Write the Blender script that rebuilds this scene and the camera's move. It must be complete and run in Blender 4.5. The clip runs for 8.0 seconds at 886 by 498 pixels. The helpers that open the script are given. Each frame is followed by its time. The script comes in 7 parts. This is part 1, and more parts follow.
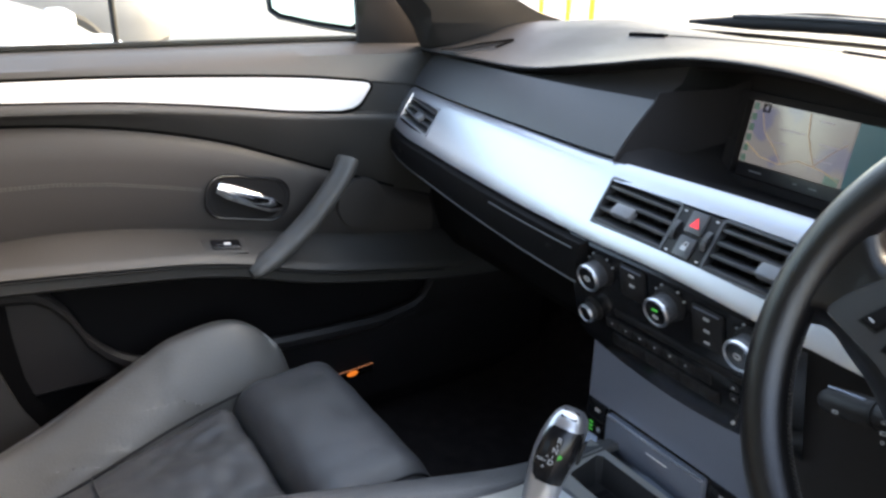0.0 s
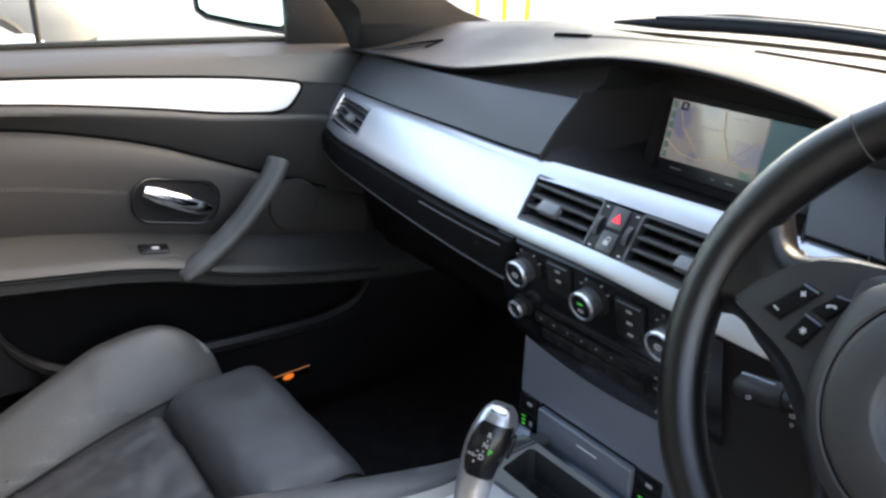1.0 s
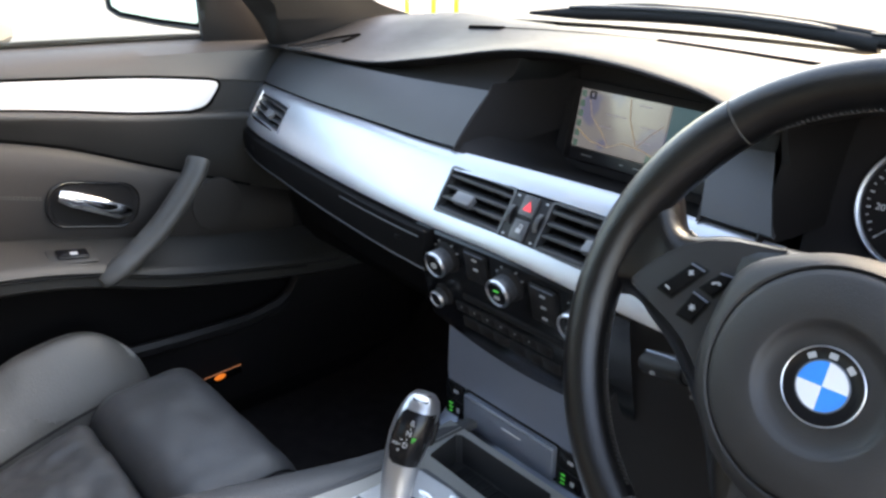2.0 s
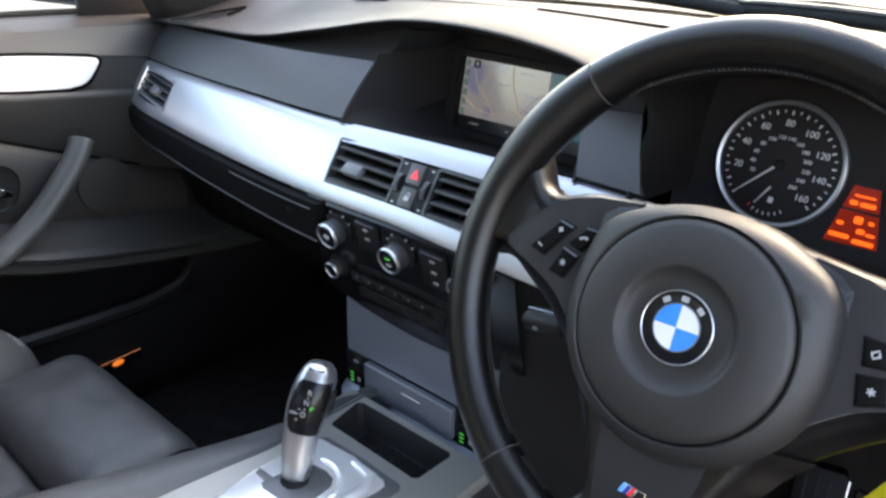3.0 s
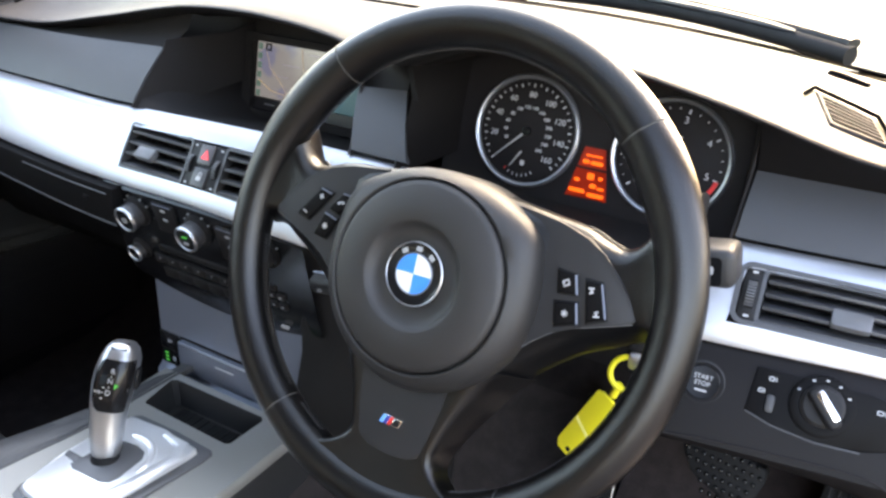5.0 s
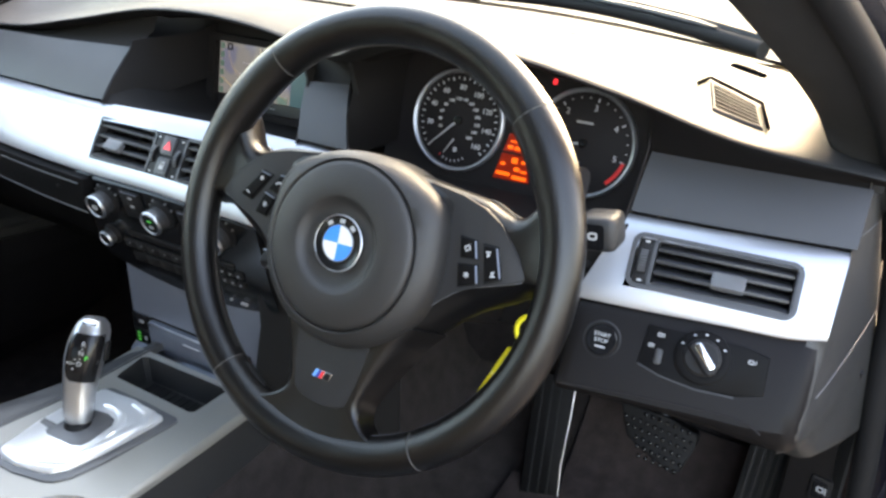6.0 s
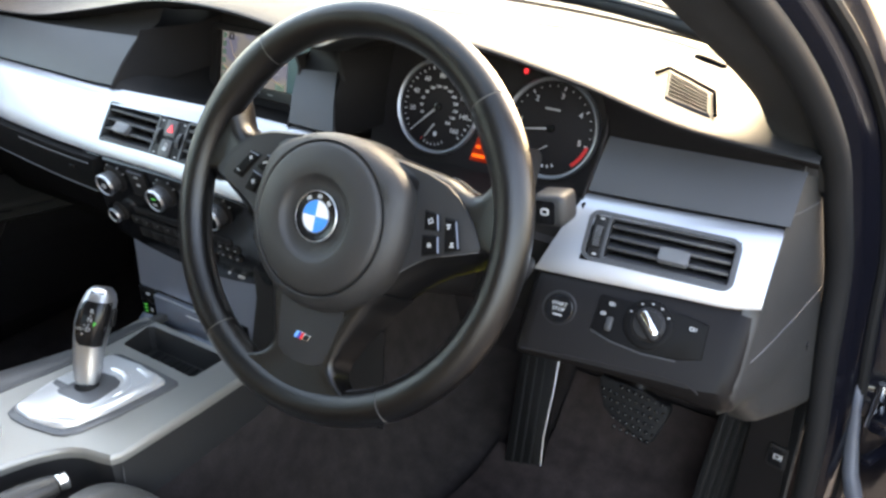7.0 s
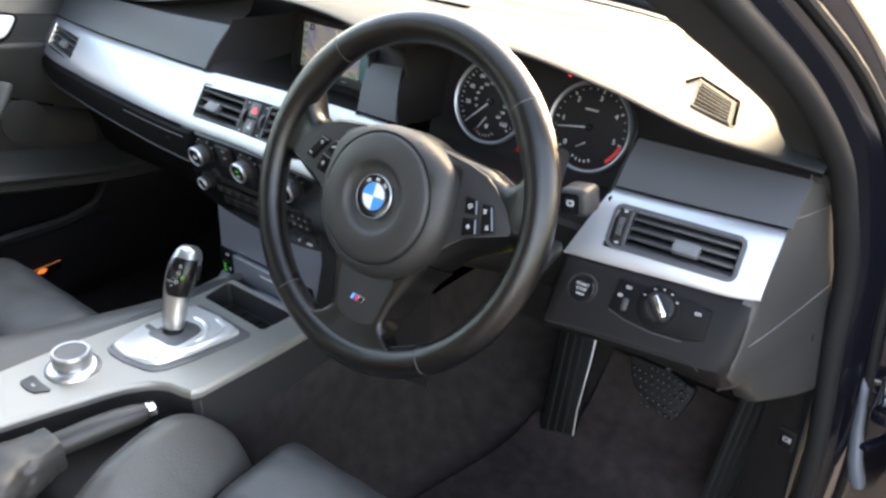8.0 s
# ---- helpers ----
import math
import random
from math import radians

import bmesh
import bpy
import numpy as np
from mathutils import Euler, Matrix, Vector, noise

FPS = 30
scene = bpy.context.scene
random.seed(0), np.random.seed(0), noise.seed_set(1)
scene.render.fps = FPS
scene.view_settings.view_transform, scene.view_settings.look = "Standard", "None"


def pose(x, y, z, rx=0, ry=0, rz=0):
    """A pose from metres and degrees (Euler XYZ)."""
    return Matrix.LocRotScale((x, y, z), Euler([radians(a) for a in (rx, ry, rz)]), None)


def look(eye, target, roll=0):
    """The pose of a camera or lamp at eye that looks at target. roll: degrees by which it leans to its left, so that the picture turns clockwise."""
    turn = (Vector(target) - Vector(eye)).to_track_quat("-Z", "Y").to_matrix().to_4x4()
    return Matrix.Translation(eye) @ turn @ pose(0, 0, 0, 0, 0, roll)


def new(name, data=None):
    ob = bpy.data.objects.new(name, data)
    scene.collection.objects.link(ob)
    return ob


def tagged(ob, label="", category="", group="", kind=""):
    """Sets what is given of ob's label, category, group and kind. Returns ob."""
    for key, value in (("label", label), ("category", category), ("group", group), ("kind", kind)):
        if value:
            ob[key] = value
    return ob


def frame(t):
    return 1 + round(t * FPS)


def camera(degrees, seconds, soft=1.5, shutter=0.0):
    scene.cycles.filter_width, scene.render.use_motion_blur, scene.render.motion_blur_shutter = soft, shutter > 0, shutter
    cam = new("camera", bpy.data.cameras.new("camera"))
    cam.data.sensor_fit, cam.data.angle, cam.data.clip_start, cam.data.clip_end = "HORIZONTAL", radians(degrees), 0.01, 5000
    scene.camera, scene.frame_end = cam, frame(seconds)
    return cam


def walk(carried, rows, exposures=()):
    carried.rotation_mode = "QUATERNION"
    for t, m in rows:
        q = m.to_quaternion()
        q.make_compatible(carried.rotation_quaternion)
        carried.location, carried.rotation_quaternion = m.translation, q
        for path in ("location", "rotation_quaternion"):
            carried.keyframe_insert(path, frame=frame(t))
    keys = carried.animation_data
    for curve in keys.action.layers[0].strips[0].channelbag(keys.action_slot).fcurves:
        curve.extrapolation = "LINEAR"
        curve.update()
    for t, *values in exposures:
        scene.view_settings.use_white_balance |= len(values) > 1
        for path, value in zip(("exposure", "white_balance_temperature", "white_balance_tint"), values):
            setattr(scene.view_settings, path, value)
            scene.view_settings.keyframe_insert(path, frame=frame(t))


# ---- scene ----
cam = camera(58.54, 8.0, soft=2.7)
# seconds, eye (m), Euler angles (degrees)
PATH = [
    (0.0, 0.4543, -0.4419, 1.1520, 67.72, -1.33, 57.58),
    (0.5, 0.4599, -0.4370, 1.1516, 67.93, -1.77, 55.59),
    (1.0, 0.4662, -0.4329, 1.1523, 67.89, -1.87, 53.31),
    (1.5, 0.4758, -0.4264, 1.1565, 67.74, -1.64, 50.51),
    (2.8, 0.5135, -0.4174, 1.1599, 66.20, -1.39, 43.73),
    (3.0, 0.5173, -0.4168, 1.1582, 65.79, -1.62, 41.70),
    (3.5, 0.5307, -0.4148, 1.1555, 64.94, -2.00, 38.42),
    (4.0, 0.5466, -0.4106, 1.1593, 64.80, -2.73, 35.96),
    (4.5, 0.5706, -0.4132, 1.1628, 64.59, -3.36, 32.31),
    (5.8, 0.6814, -0.4582, 1.1889, 65.02, -2.32, 30.22),
    (6.0, 0.6976, -0.4644, 1.1880, 64.93, -2.27, 30.21),
    (6.5, 0.7341, -0.4777, 1.1899, 64.69, -2.40, 30.50),
    (7.0, 0.7656, -0.4977, 1.2048, 64.08, -2.26, 31.57),
    (7.5, 0.7970, -0.5329, 1.2268, 63.02, -2.51, 34.73),
    (8.0, 0.8391, -0.5631, 1.2560, 62.17, -3.00, 37.46),
]
walk(cam, [(t, pose(x, y, z, rx, ry, rz)) for t, x, y, z, rx, ry, rz in PATH], [(0.0, 3.97, 7900.0, 18.0), (3.0, 4.01, 7900.0, 19.0), (4.3, 4.40, 8200.0, 22.0), (6.0, 4.26, 8500.0, 17.0), (8.0, 4.29, 8600.0, 17.0)])

# ---- sky, sun ----
world = bpy.data.worlds.new("sky")
scene.world = world
world.use_nodes = True
wn = world.node_tree.nodes
sky = wn.new("ShaderNodeTexSky")
sky.sky_type = "NISHITA"
sky.sun_disc = False
sky.sun_elevation = radians(27)
sky.sun_rotation = radians(4)
sky.dust_density = 3.0
sky.ozone_density = 1.0
wn["Background"].inputs["Strength"].default_value = 0.15
world.node_tree.links.new(sky.outputs["Color"], wn["Background"].inputs["Color"])
sun = new("sun", bpy.data.lights.new("sun", "SUN"))
sun.data.energy = 0.14
sun.data.angle = radians(22)
sun.data.color = (1.0, 0.99, 0.97)
sun.matrix_world = look((0.50, 7.11, 3.63), (0, 0, 0))


# ---- helpers ----
def material(name, color, rough=0.5, metal=0.0, grain=0.0, size=300.0, mottle=0.12, blotch=14.0, leather=False, coat=0.0, spec=0.5, folds=0.0):
    """A surface with colour variation at two scales, and a fine relief; folds: soft creases, as in worn hide."""
    m = bpy.data.materials.new(name)
    m.use_nodes = True
    n, l = m.node_tree.nodes, m.node_tree.links
    p = n["Principled BSDF"]
    p.inputs["Metallic"].default_value = metal
    p.inputs["Coat Weight"].default_value = coat
    p.inputs["Coat Roughness"].default_value = 0.08
    p.inputs["Specular IOR Level"].default_value = spec
    co = n.new("ShaderNodeTexCoord")
    big = n.new("ShaderNodeTexNoise")
    big.inputs["Scale"].default_value, big.inputs["Detail"].default_value = blotch, 6
    fine = n.new("ShaderNodeTexNoise")
    fine.inputs["Scale"].default_value, fine.inputs["Detail"].default_value = size, 3
    mixed = n.new("ShaderNodeMath")
    mixed.operation = "MULTIPLY_ADD"
    mixed.inputs[1].default_value = 0.35
    ramp = n.new("ShaderNodeMix")
    ramp.data_type = "RGBA"
    ramp.inputs[6].default_value = (*[c * (1 - mottle) for c in color], 1)
    ramp.inputs[7].default_value = (*[min(1, c * (1 + mottle)) for c in color], 1)
    rr = n.new("ShaderNodeMapRange")
    rr.inputs["To Min"].default_value, rr.inputs["To Max"].default_value = rough * 0.86, min(1, rough * 1.14)
    for a in (big, fine):
        l.new(co.outputs["Object"], a.inputs["Vector"])
    l.new(fine.outputs["Fac"], mixed.inputs[0])
    l.new(big.outputs["Fac"], mixed.inputs[2])
    l.new(mixed.outputs[0], ramp.inputs[0])
    l.new(ramp.outputs[2], p.inputs["Base Color"])
    l.new(big.outputs["Fac"], rr.inputs["Value"])
    l.new(rr.outputs[0], p.inputs["Roughness"])
    if grain:
        b = n.new("ShaderNodeBump")
        b.inputs["Strength"].default_value, b.inputs["Distance"].default_value = grain, 0.0006
        src = fine
        if leather:
            src = n.new("ShaderNodeTexVoronoi")
            src.inputs["Scale"].default_value = size
            l.new(co.outputs["Object"], src.inputs["Vector"])
            l.new(src.outputs["Distance"], b.inputs["Height"])
        else:
            l.new(fine.outputs["Fac"], b.inputs["Height"])
        l.new(b.outputs[0], p.inputs["Normal"])
        if folds:
            crease = n.new("ShaderNodeTexNoise")
            crease.noise_type = "RIDGED_MULTIFRACTAL"
            crease.inputs["Scale"].default_value, crease.inputs["Detail"].default_value, crease.inputs["Distortion"].default_value = 11.0, 2.5, 0.8
            f = n.new("ShaderNodeBump")
            f.inputs["Strength"].default_value, f.inputs["Distance"].default_value = folds, 0.004
            l.new(co.outputs["Object"], crease.inputs["Vector"])
            l.new(crease.outputs["Fac"], f.inputs["Height"])
            l.new(f.outputs[0], b.inputs["Normal"])
    return m


def glowing(name, color, power):
    m = bpy.data.materials.new(name)
    m.use_nodes = True
    p = m.node_tree.nodes["Principled BSDF"]
    p.inputs["Base Color"].default_value = (*[c * 0.3 for c in color], 1)
    p.inputs["Emission Color"].default_value = (*color, 1)
    p.inputs["Emission Strength"].default_value = power
    p.inputs["Roughness"].default_value = 0.3
    return m


def glass(name, tint=(0.9, 0.95, 0.93)):
    m = bpy.data.materials.new(name)
    m.use_nodes = True
    n, l = m.node_tree.nodes, m.node_tree.links
    n.remove(n["Principled BSDF"])
    a, b, mix = n.new("ShaderNodeBsdfTransparent"), n.new("ShaderNodeBsdfGlossy"), n.new("ShaderNodeMixShader")
    a.inputs["Color"].default_value = (*tint, 1)
    b.inputs["Roughness"].default_value = 0.02
    mix.inputs[0].default_value = 0.03
    l.new(a.outputs[0], mix.inputs[1])
    l.new(b.outputs[0], mix.inputs[2])
    l.new(mix.outputs[0], n["Material Output"].inputs["Surface"])
    return m


def part(name, bm, mat, parent=None, label="", sharp=38):
    """One mesh object out of bm, under its thing."""
    bmesh.ops.recalc_face_normals(bm, faces=bm.faces)
    for e in bm.edges:
        e.smooth = len(e.link_faces) == 2 and e.calc_face_angle(0) < radians(sharp)
    for f in bm.faces:
        f.smooth = True
    me = bpy.data.meshes.new(name)
    bm.to_mesh(me)
    bm.free()
    me.materials.append(mat)
    ob = new(name, me)
    if parent:
        ob.parent = parent
        ob.matrix_parent_inverse = parent.matrix_world.inverted()
    if label:
        ob["label"] = label
    return ob


def thing(name, at, label, category, group="", kind=""):
    """An Empty at a thing's base."""
    ob = new(name)
    ob.empty_display_size = 0.02
    ob.location = at
    bpy.context.view_layer.update()
    return tagged(ob, label, category, group, kind)


def basis(o, ex, ev):
    """A frame at o with its x along ex, its y near ev, its z out."""
    ex = Vector(ex).normalized()
    ez = ex.cross(Vector(ev)).normalized()
    ey = ez.cross(ex)
    m = Matrix((ex, ey, ez)).transposed().to_4x4()
    m.translation = o
    return m


def loft(rows, ring=False, loop=False, thick=0.0, caps=False, bm=None, skip=None):
    """Quads over rows of points; ring closes each row, loop joins the last row to the first."""
    bm = bm or bmesh.new()
    vs = [[bm.verts.new(p) for p in r] for r in rows]
    nr, nc = len(vs), len(vs[0])
    made = []
    for i in range(nr if loop else nr - 1):
        for j in range(nc if ring else nc - 1):
            if skip and skip(i, j):
                continue
            a, b = vs[i], vs[(i + 1) % nr]
            k = (j + 1) % nc
            made.append(bm.faces.new((a[j], a[k], b[k], b[j])))
    if caps:
        bm.faces.new(vs[0])
        bm.faces.new(vs[-1])
    if thick:
        bmesh.ops.recalc_face_normals(bm, faces=made)
        bmesh.ops.solidify(bm, geom=made, thickness=thick)
    return bm


def spline(pts, n):
    """n points along a Catmull-Rom curve through pts (tuples of any length)."""
    pts = [np.array(p, float) for p in pts]
    out = []
    for k in range(n):
        s = k / (n - 1) * (len(pts) - 1)
        i = min(int(s), len(pts) - 2)
        u = s - i
        p0, p1, p2, p3 = pts[max(i - 1, 0)], pts[i], pts[i + 1], pts[min(i + 2, len(pts) - 1)]
        out.append(0.5 * (2 * p1 + (p2 - p0) * u + (2 * p0 - 5 * p1 + 4 * p2 - p3) * u ** 2 + (3 * p1 - p0 - 3 * p2 + p3) * u ** 3))
    return out


def curve_of(pts):
    """A function of the first coordinate, smooth through pts; gives the others."""
    xs = np.array([p[0] for p in pts])
    vs = np.array([p[1:] for p in pts], float)
    ms = np.gradient(vs, xs, axis=0)

    def at(x):
        x = min(max(x, xs[0]), xs[-1])
        i = min(max(int(np.searchsorted(xs, x)) - 1, 0), len(xs) - 2)
        h = xs[i + 1] - xs[i]
        u = (x - xs[i]) / h
        v = (2 * u ** 3 - 3 * u ** 2 + 1) * vs[i] + (u ** 3 - 2 * u ** 2 + u) * h * ms[i] + (3 * u ** 2 - 2 * u ** 3) * vs[i + 1] + (u ** 3 - u ** 2) * h * ms[i + 1]
        return v if len(v) > 1 else float(v[0])
    return at


def tube(pts, r, n=10, closed=False, flat=1.0, bm=None):
    """A round bar along pts; r a number or one for each point; flat squeezes it along its second axis."""
    pts = [Vector(p) for p in pts]
    rows = []
    up = None
    for i, p in enumerate(pts):
        d = (pts[(i + 1) % len(pts)] - pts[i - 1]) if closed or 0 < i < len(pts) - 1 else (pts[min(i + 1, len(pts) - 1)] - pts[max(i - 1, 0)])
        d.normalize()
        if up is None:
            up = d.orthogonal() if abs(d.z) > 0.9 else d.cross(Vector((0, 0, 1))).cross(d)
        up = (up - d * up.dot(d)).normalized()
        side = d.cross(up)
        rr = r[i] if isinstance(r, (list, tuple)) else r
        rows.append([p + side * rr * math.cos(a) + up * rr * flat * math.sin(a) for a in (2 * math.pi * k / n for k in range(n))])
    return loft(rows, ring=True, loop=closed, caps=not closed, bm=bm)


def lathe(profile, m, n=32, bm=None):
    """Turns (radius, height) about the z of m."""
    rows = [[m @ Vector((r * math.cos(2 * math.pi * k / n), r * math.sin(2 * math.pi * k / n), h)) for k in range(n)] for r, h in profile]
    bm = loft(rows, ring=True, bm=bm)
    bmesh.ops.remove_doubles(bm, verts=bm.verts, dist=1e-6)
    return bm


def rounded(w, h, r, n=5, cx=0.0, cy=0.0):
    """The outline of a rounded rectangle."""
    out = []
    for sx, sy, a0 in ((1, 1, 0), (-1, 1, 90), (-1, -1, 180), (1, -1, 270)):
        for k in range(n):
            a = radians(a0 + 90 * k / (n - 1))
            out.append((cx + sx * (w / 2 - r) + r * math.cos(a), cy + sy * (h / 2 - r) + r * math.sin(a)))
    return out


def plate(outline, depth, m, bevel=0.0, base=0.0, seg=2, bm=None):
    """A plate of that outline, from base to depth along z of m, its front edge rounded."""
    bm = bm or bmesh.new()
    lo = [bm.verts.new(m @ Vector((u, v, base))) for u, v in outline]
    hi = [bm.verts.new(m @ Vector((u, v, depth))) for u, v in outline]
    k = len(outline)
    top = bm.faces.new(hi)
    bm.faces.new(lo[::-1])
    for i in range(k):
        bm.faces.new((lo[i], lo[(i + 1) % k], hi[(i + 1) % k], hi[i]))
    if bevel:
        bmesh.ops.bevel(bm, geom=[e for e in top.edges], offset=bevel, segments=seg, affect="EDGES", profile=0.5)
    return bm


def ring_plate(outer, inner, depth, m, base=0.0):
    """A flat frame between two outlines of equal length."""
    rows = [[m @ Vector((u, v, z)) for u, v in o] for o, z in ((outer, base), (outer, depth), (inner, depth), (inner, base))]
    return loft(rows, ring=True, loop=True)


def block(size, m, bevel=0.003, seg=2, bm=None):
    """A box with rounded edges, centred in m."""
    bm = bm or bmesh.new()
    made = bmesh.ops.create_cube(bm, size=1.0, matrix=m @ Matrix.Diagonal((*size, 1)))
    if bevel:
        es = list({e for v in made["verts"] for e in v.link_edges})
        bmesh.ops.bevel(bm, geom=es, offset=bevel, segments=seg, affect="EDGES", profile=0.5)
    return bm


def words(body, size, m, mat, parent, name="lettering", depth=0.0003):
    """Letters in the built-in font, centred in m, as one mesh."""
    cu = bpy.data.curves.new(name, "FONT")
    cu.body, cu.size, cu.align_x, cu.align_y, cu.extrude = body, size, "CENTER", "CENTER", depth
    tmp = new(name, cu)
    bpy.context.view_layer.update()
    me = bpy.data.meshes.new_from_object(tmp.evaluated_get(bpy.context.evaluated_depsgraph_get()))
    bpy.data.objects.remove(tmp)
    me.transform(m)
    me.materials.append(mat)
    ob = new(name, me)
    ob.parent = parent
    ob.matrix_parent_inverse = parent.matrix_world.inverted()
    return ob


def arc_pts(cx, cy, r, a0, a1, n):
    return [(cx + r * math.cos(radians(a0 + (a1 - a0) * k / (n - 1))), cy + r * math.sin(radians(a0 + (a1 - a0) * k / (n - 1)))) for k in range(n)]


# ---- materials ----
DASH = material("dash_plastic", (0.018, 0.018, 0.0185), 0.5, grain=0.22, size=1100, leather=True, spec=0.4)
TOP = material("dash_top_plastic", (0.018, 0.018, 0.0185), 0.58, grain=0.30, size=1100, leather=True, spec=0.15)
CAP = material("end_cap_plastic", (0.023, 0.0225, 0.022), 0.5, grain=0.22, size=1100, leather=True, spec=0.4)
PILLAR = material("pillar_plastic", (0.016, 0.0155, 0.0150), 0.6, grain=0.25, size=900, leather=True, spec=0.3)
PAD = material("dash_panel", (0.0265, 0.0265, 0.0275), 0.50, grain=0.2, size=1200, leather=True)
DARK = material("black_plastic", (0.0105, 0.0099, 0.0101), 0.5, grain=0.12, size=800, spec=0.2)
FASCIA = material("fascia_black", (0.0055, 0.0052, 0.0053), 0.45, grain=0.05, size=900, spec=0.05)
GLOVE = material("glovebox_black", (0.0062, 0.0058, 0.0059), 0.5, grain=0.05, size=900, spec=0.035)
RECESS = material("recess_black", (0.0185, 0.0165, 0.0165), 0.85, spec=0.1, mottle=0.2)
KNEE = material("knee_plastic", (0.0076, 0.0066, 0.0066), 0.5, grain=0.16, size=1000, leather=True, spec=0.12)
# near-black that puts the depth shade of uncut slots and gaps into colour
VOID = material("gap_shade", (0.004, 0.0038, 0.0038), 1.0, spec=0.0, mottle=0.2)
GLOSS = material("gloss_black", (0.006, 0.006, 0.0066), 0.2, size=300, mottle=0.2, spec=0.3)
SLAT = material("vent_plastic", (0.036, 0.036, 0.038), 0.42, grain=0.2, size=800)
SILVER = material("satin_aluminium", (0.40, 0.412, 0.440), 0.38, metal=0.85, grain=0.10, size=1600, mottle=0.03)
SILVER_D = material("satin_grey_paint", (0.155, 0.172, 0.212), 0.42, metal=0.5, grain=0.08, size=1600, mottle=0.03)
CONS = material("console_silver", (0.290, 0.280, 0.258), 0.42, metal=0.6, grain=0.1, size=1500, mottle=0.04)
CHROME = material("chrome", (0.86, 0.87, 0.88), 0.10, metal=1.0, mottle=0.02)
KNOBRING = material("knob_silver", (0.50, 0.505, 0.515), 0.30, metal=1.0, mottle=0.05)
BRIGHT = material("polished_silver", (0.72, 0.73, 0.75), 0.33, metal=1.0, mottle=0.03)
LEATHER = material("seat_leather", (0.061, 0.060, 0.0565), 0.44, grain=0.42, size=520, leather=True, blotch=9, mottle=0.2, folds=0.16)
LEATHER_B = material("seat_leather_dark", (0.042, 0.0415, 0.042), 0.43, grain=0.40, size=520, leather=True, blotch=9, mottle=0.2, folds=0.14)
WORN = material("scuffed_leather", (0.15, 0.148, 0.142), 0.6, grain=0.6, size=500, leather=True, blotch=300, mottle=0.7)
HIDE = material("black_hide", (0.024, 0.0235, 0.0225), 0.42, grain=0.3, size=600, leather=True, blotch=12, mottle=0.25, folds=0.25)
RIM = material("wheel_leather", (0.0022, 0.0020, 0.0021), 0.30, grain=0.26, size=1000, leather=True, blotch=20, mottle=0.3, spec=0.46)
HUB = material("airbag_cover", (0.0140, 0.0132, 0.0129), 0.52, grain=0.25, size=1300, leather=True)
SPOKE = material("spoke_plastic", (0.0155, 0.0152, 0.0158), 0.55, grain=0.10, size=900, spec=0.35)
DOOR = material("door_vinyl", (0.0235, 0.0225, 0.0208), 0.48, grain=0.2, size=900, leather=True)
GRAB = material("grab_handle_plastic", (0.042, 0.041, 0.038), 0.46, grain=0.2, size=900, leather=True)
DOOR_P = material("door_pocket_plastic", (0.0120, 0.0105, 0.0102), 0.5, grain=0.15, size=900, leather=True, spec=0.3)
DOOR_L = material("door_leather", (0.0165, 0.0142, 0.0130), 0.58, grain=0.25, size=600, leather=True, mottle=0.15)
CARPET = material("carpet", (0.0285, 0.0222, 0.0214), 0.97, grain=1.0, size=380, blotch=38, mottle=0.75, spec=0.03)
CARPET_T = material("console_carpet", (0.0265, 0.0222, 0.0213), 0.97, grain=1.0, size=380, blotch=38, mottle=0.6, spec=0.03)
# darker copy of the carpet, with the footwell's shade put into its colour
CARPET_SHADE = material("shaded_carpet", (0.0200, 0.0165, 0.0160), 0.97, grain=1.0, size=380, blotch=38, mottle=0.6, spec=0.03)
RUBBER = material("rubber", (0.009, 0.009, 0.0095), 0.65, grain=0.2, size=600, spec=0.15)
STITCH = material("thread", (0.085, 0.081, 0.076), 0.8, mottle=0.2)
WHITE = material("white_print", (0.38, 0.38, 0.38), 0.5, mottle=0.02)
PRINT = material("dial_print", (0.50, 0.50, 0.51), 0.5, mottle=0.02)
GREYMARK = material("grey_print", (0.30, 0.30, 0.30), 0.5, mottle=0.02)
PAINT = material("body_paint", (0.0036, 0.0037, 0.0060), 0.18, coat=0.35, spec=0.2, size=2000, mottle=0.1)
LINER = material("headliner", (0.30, 0.29, 0.27), 0.95, grain=0.6, size=1500)
YELLOW = material("yellow_tag", (0.75, 0.66, 0.03), 0.42, mottle=0.06)
ASPHALT = material("asphalt", (0.10, 0.098, 0.095), 0.9, grain=1.0, size=160, blotch=1.2, mottle=0.3)
GLASS = glass("window_glass")
TINT = glass("tinted_glass", (0.35, 0.38, 0.38))
GREEN_LIT = glowing("green_lamp", (0.06, 1.0, 0.14), 0.024)
RED_LIT = glowing("red_lamp", (1.0, 0.04, 0.06), 0.075)
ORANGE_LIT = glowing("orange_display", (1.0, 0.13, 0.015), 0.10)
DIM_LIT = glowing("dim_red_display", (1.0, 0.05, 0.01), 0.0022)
DIAL = material("dial_face", (0.0105, 0.0086, 0.0092), 0.6, mottle=0.1, spec=0.2)
TAB = material("vent_tab", (0.085, 0.085, 0.088), 0.36, grain=0.05, size=900)
PLATE = material("gear_plate", (0.80, 0.80, 0.80), 0.30, metal=0.6, mottle=0.03)
INSERT = material("door_insert", (0.80, 0.80, 0.80), 0.36, metal=0.25, mottle=0.03)
MIRROR = material("mirror_glass", (0.22, 0.30, 0.40), 0.02, metal=1.0, mottle=0.02)
AMBER_LIT = glowing("amber_lamp", (1.0, 0.27, 0.04), 0.05)
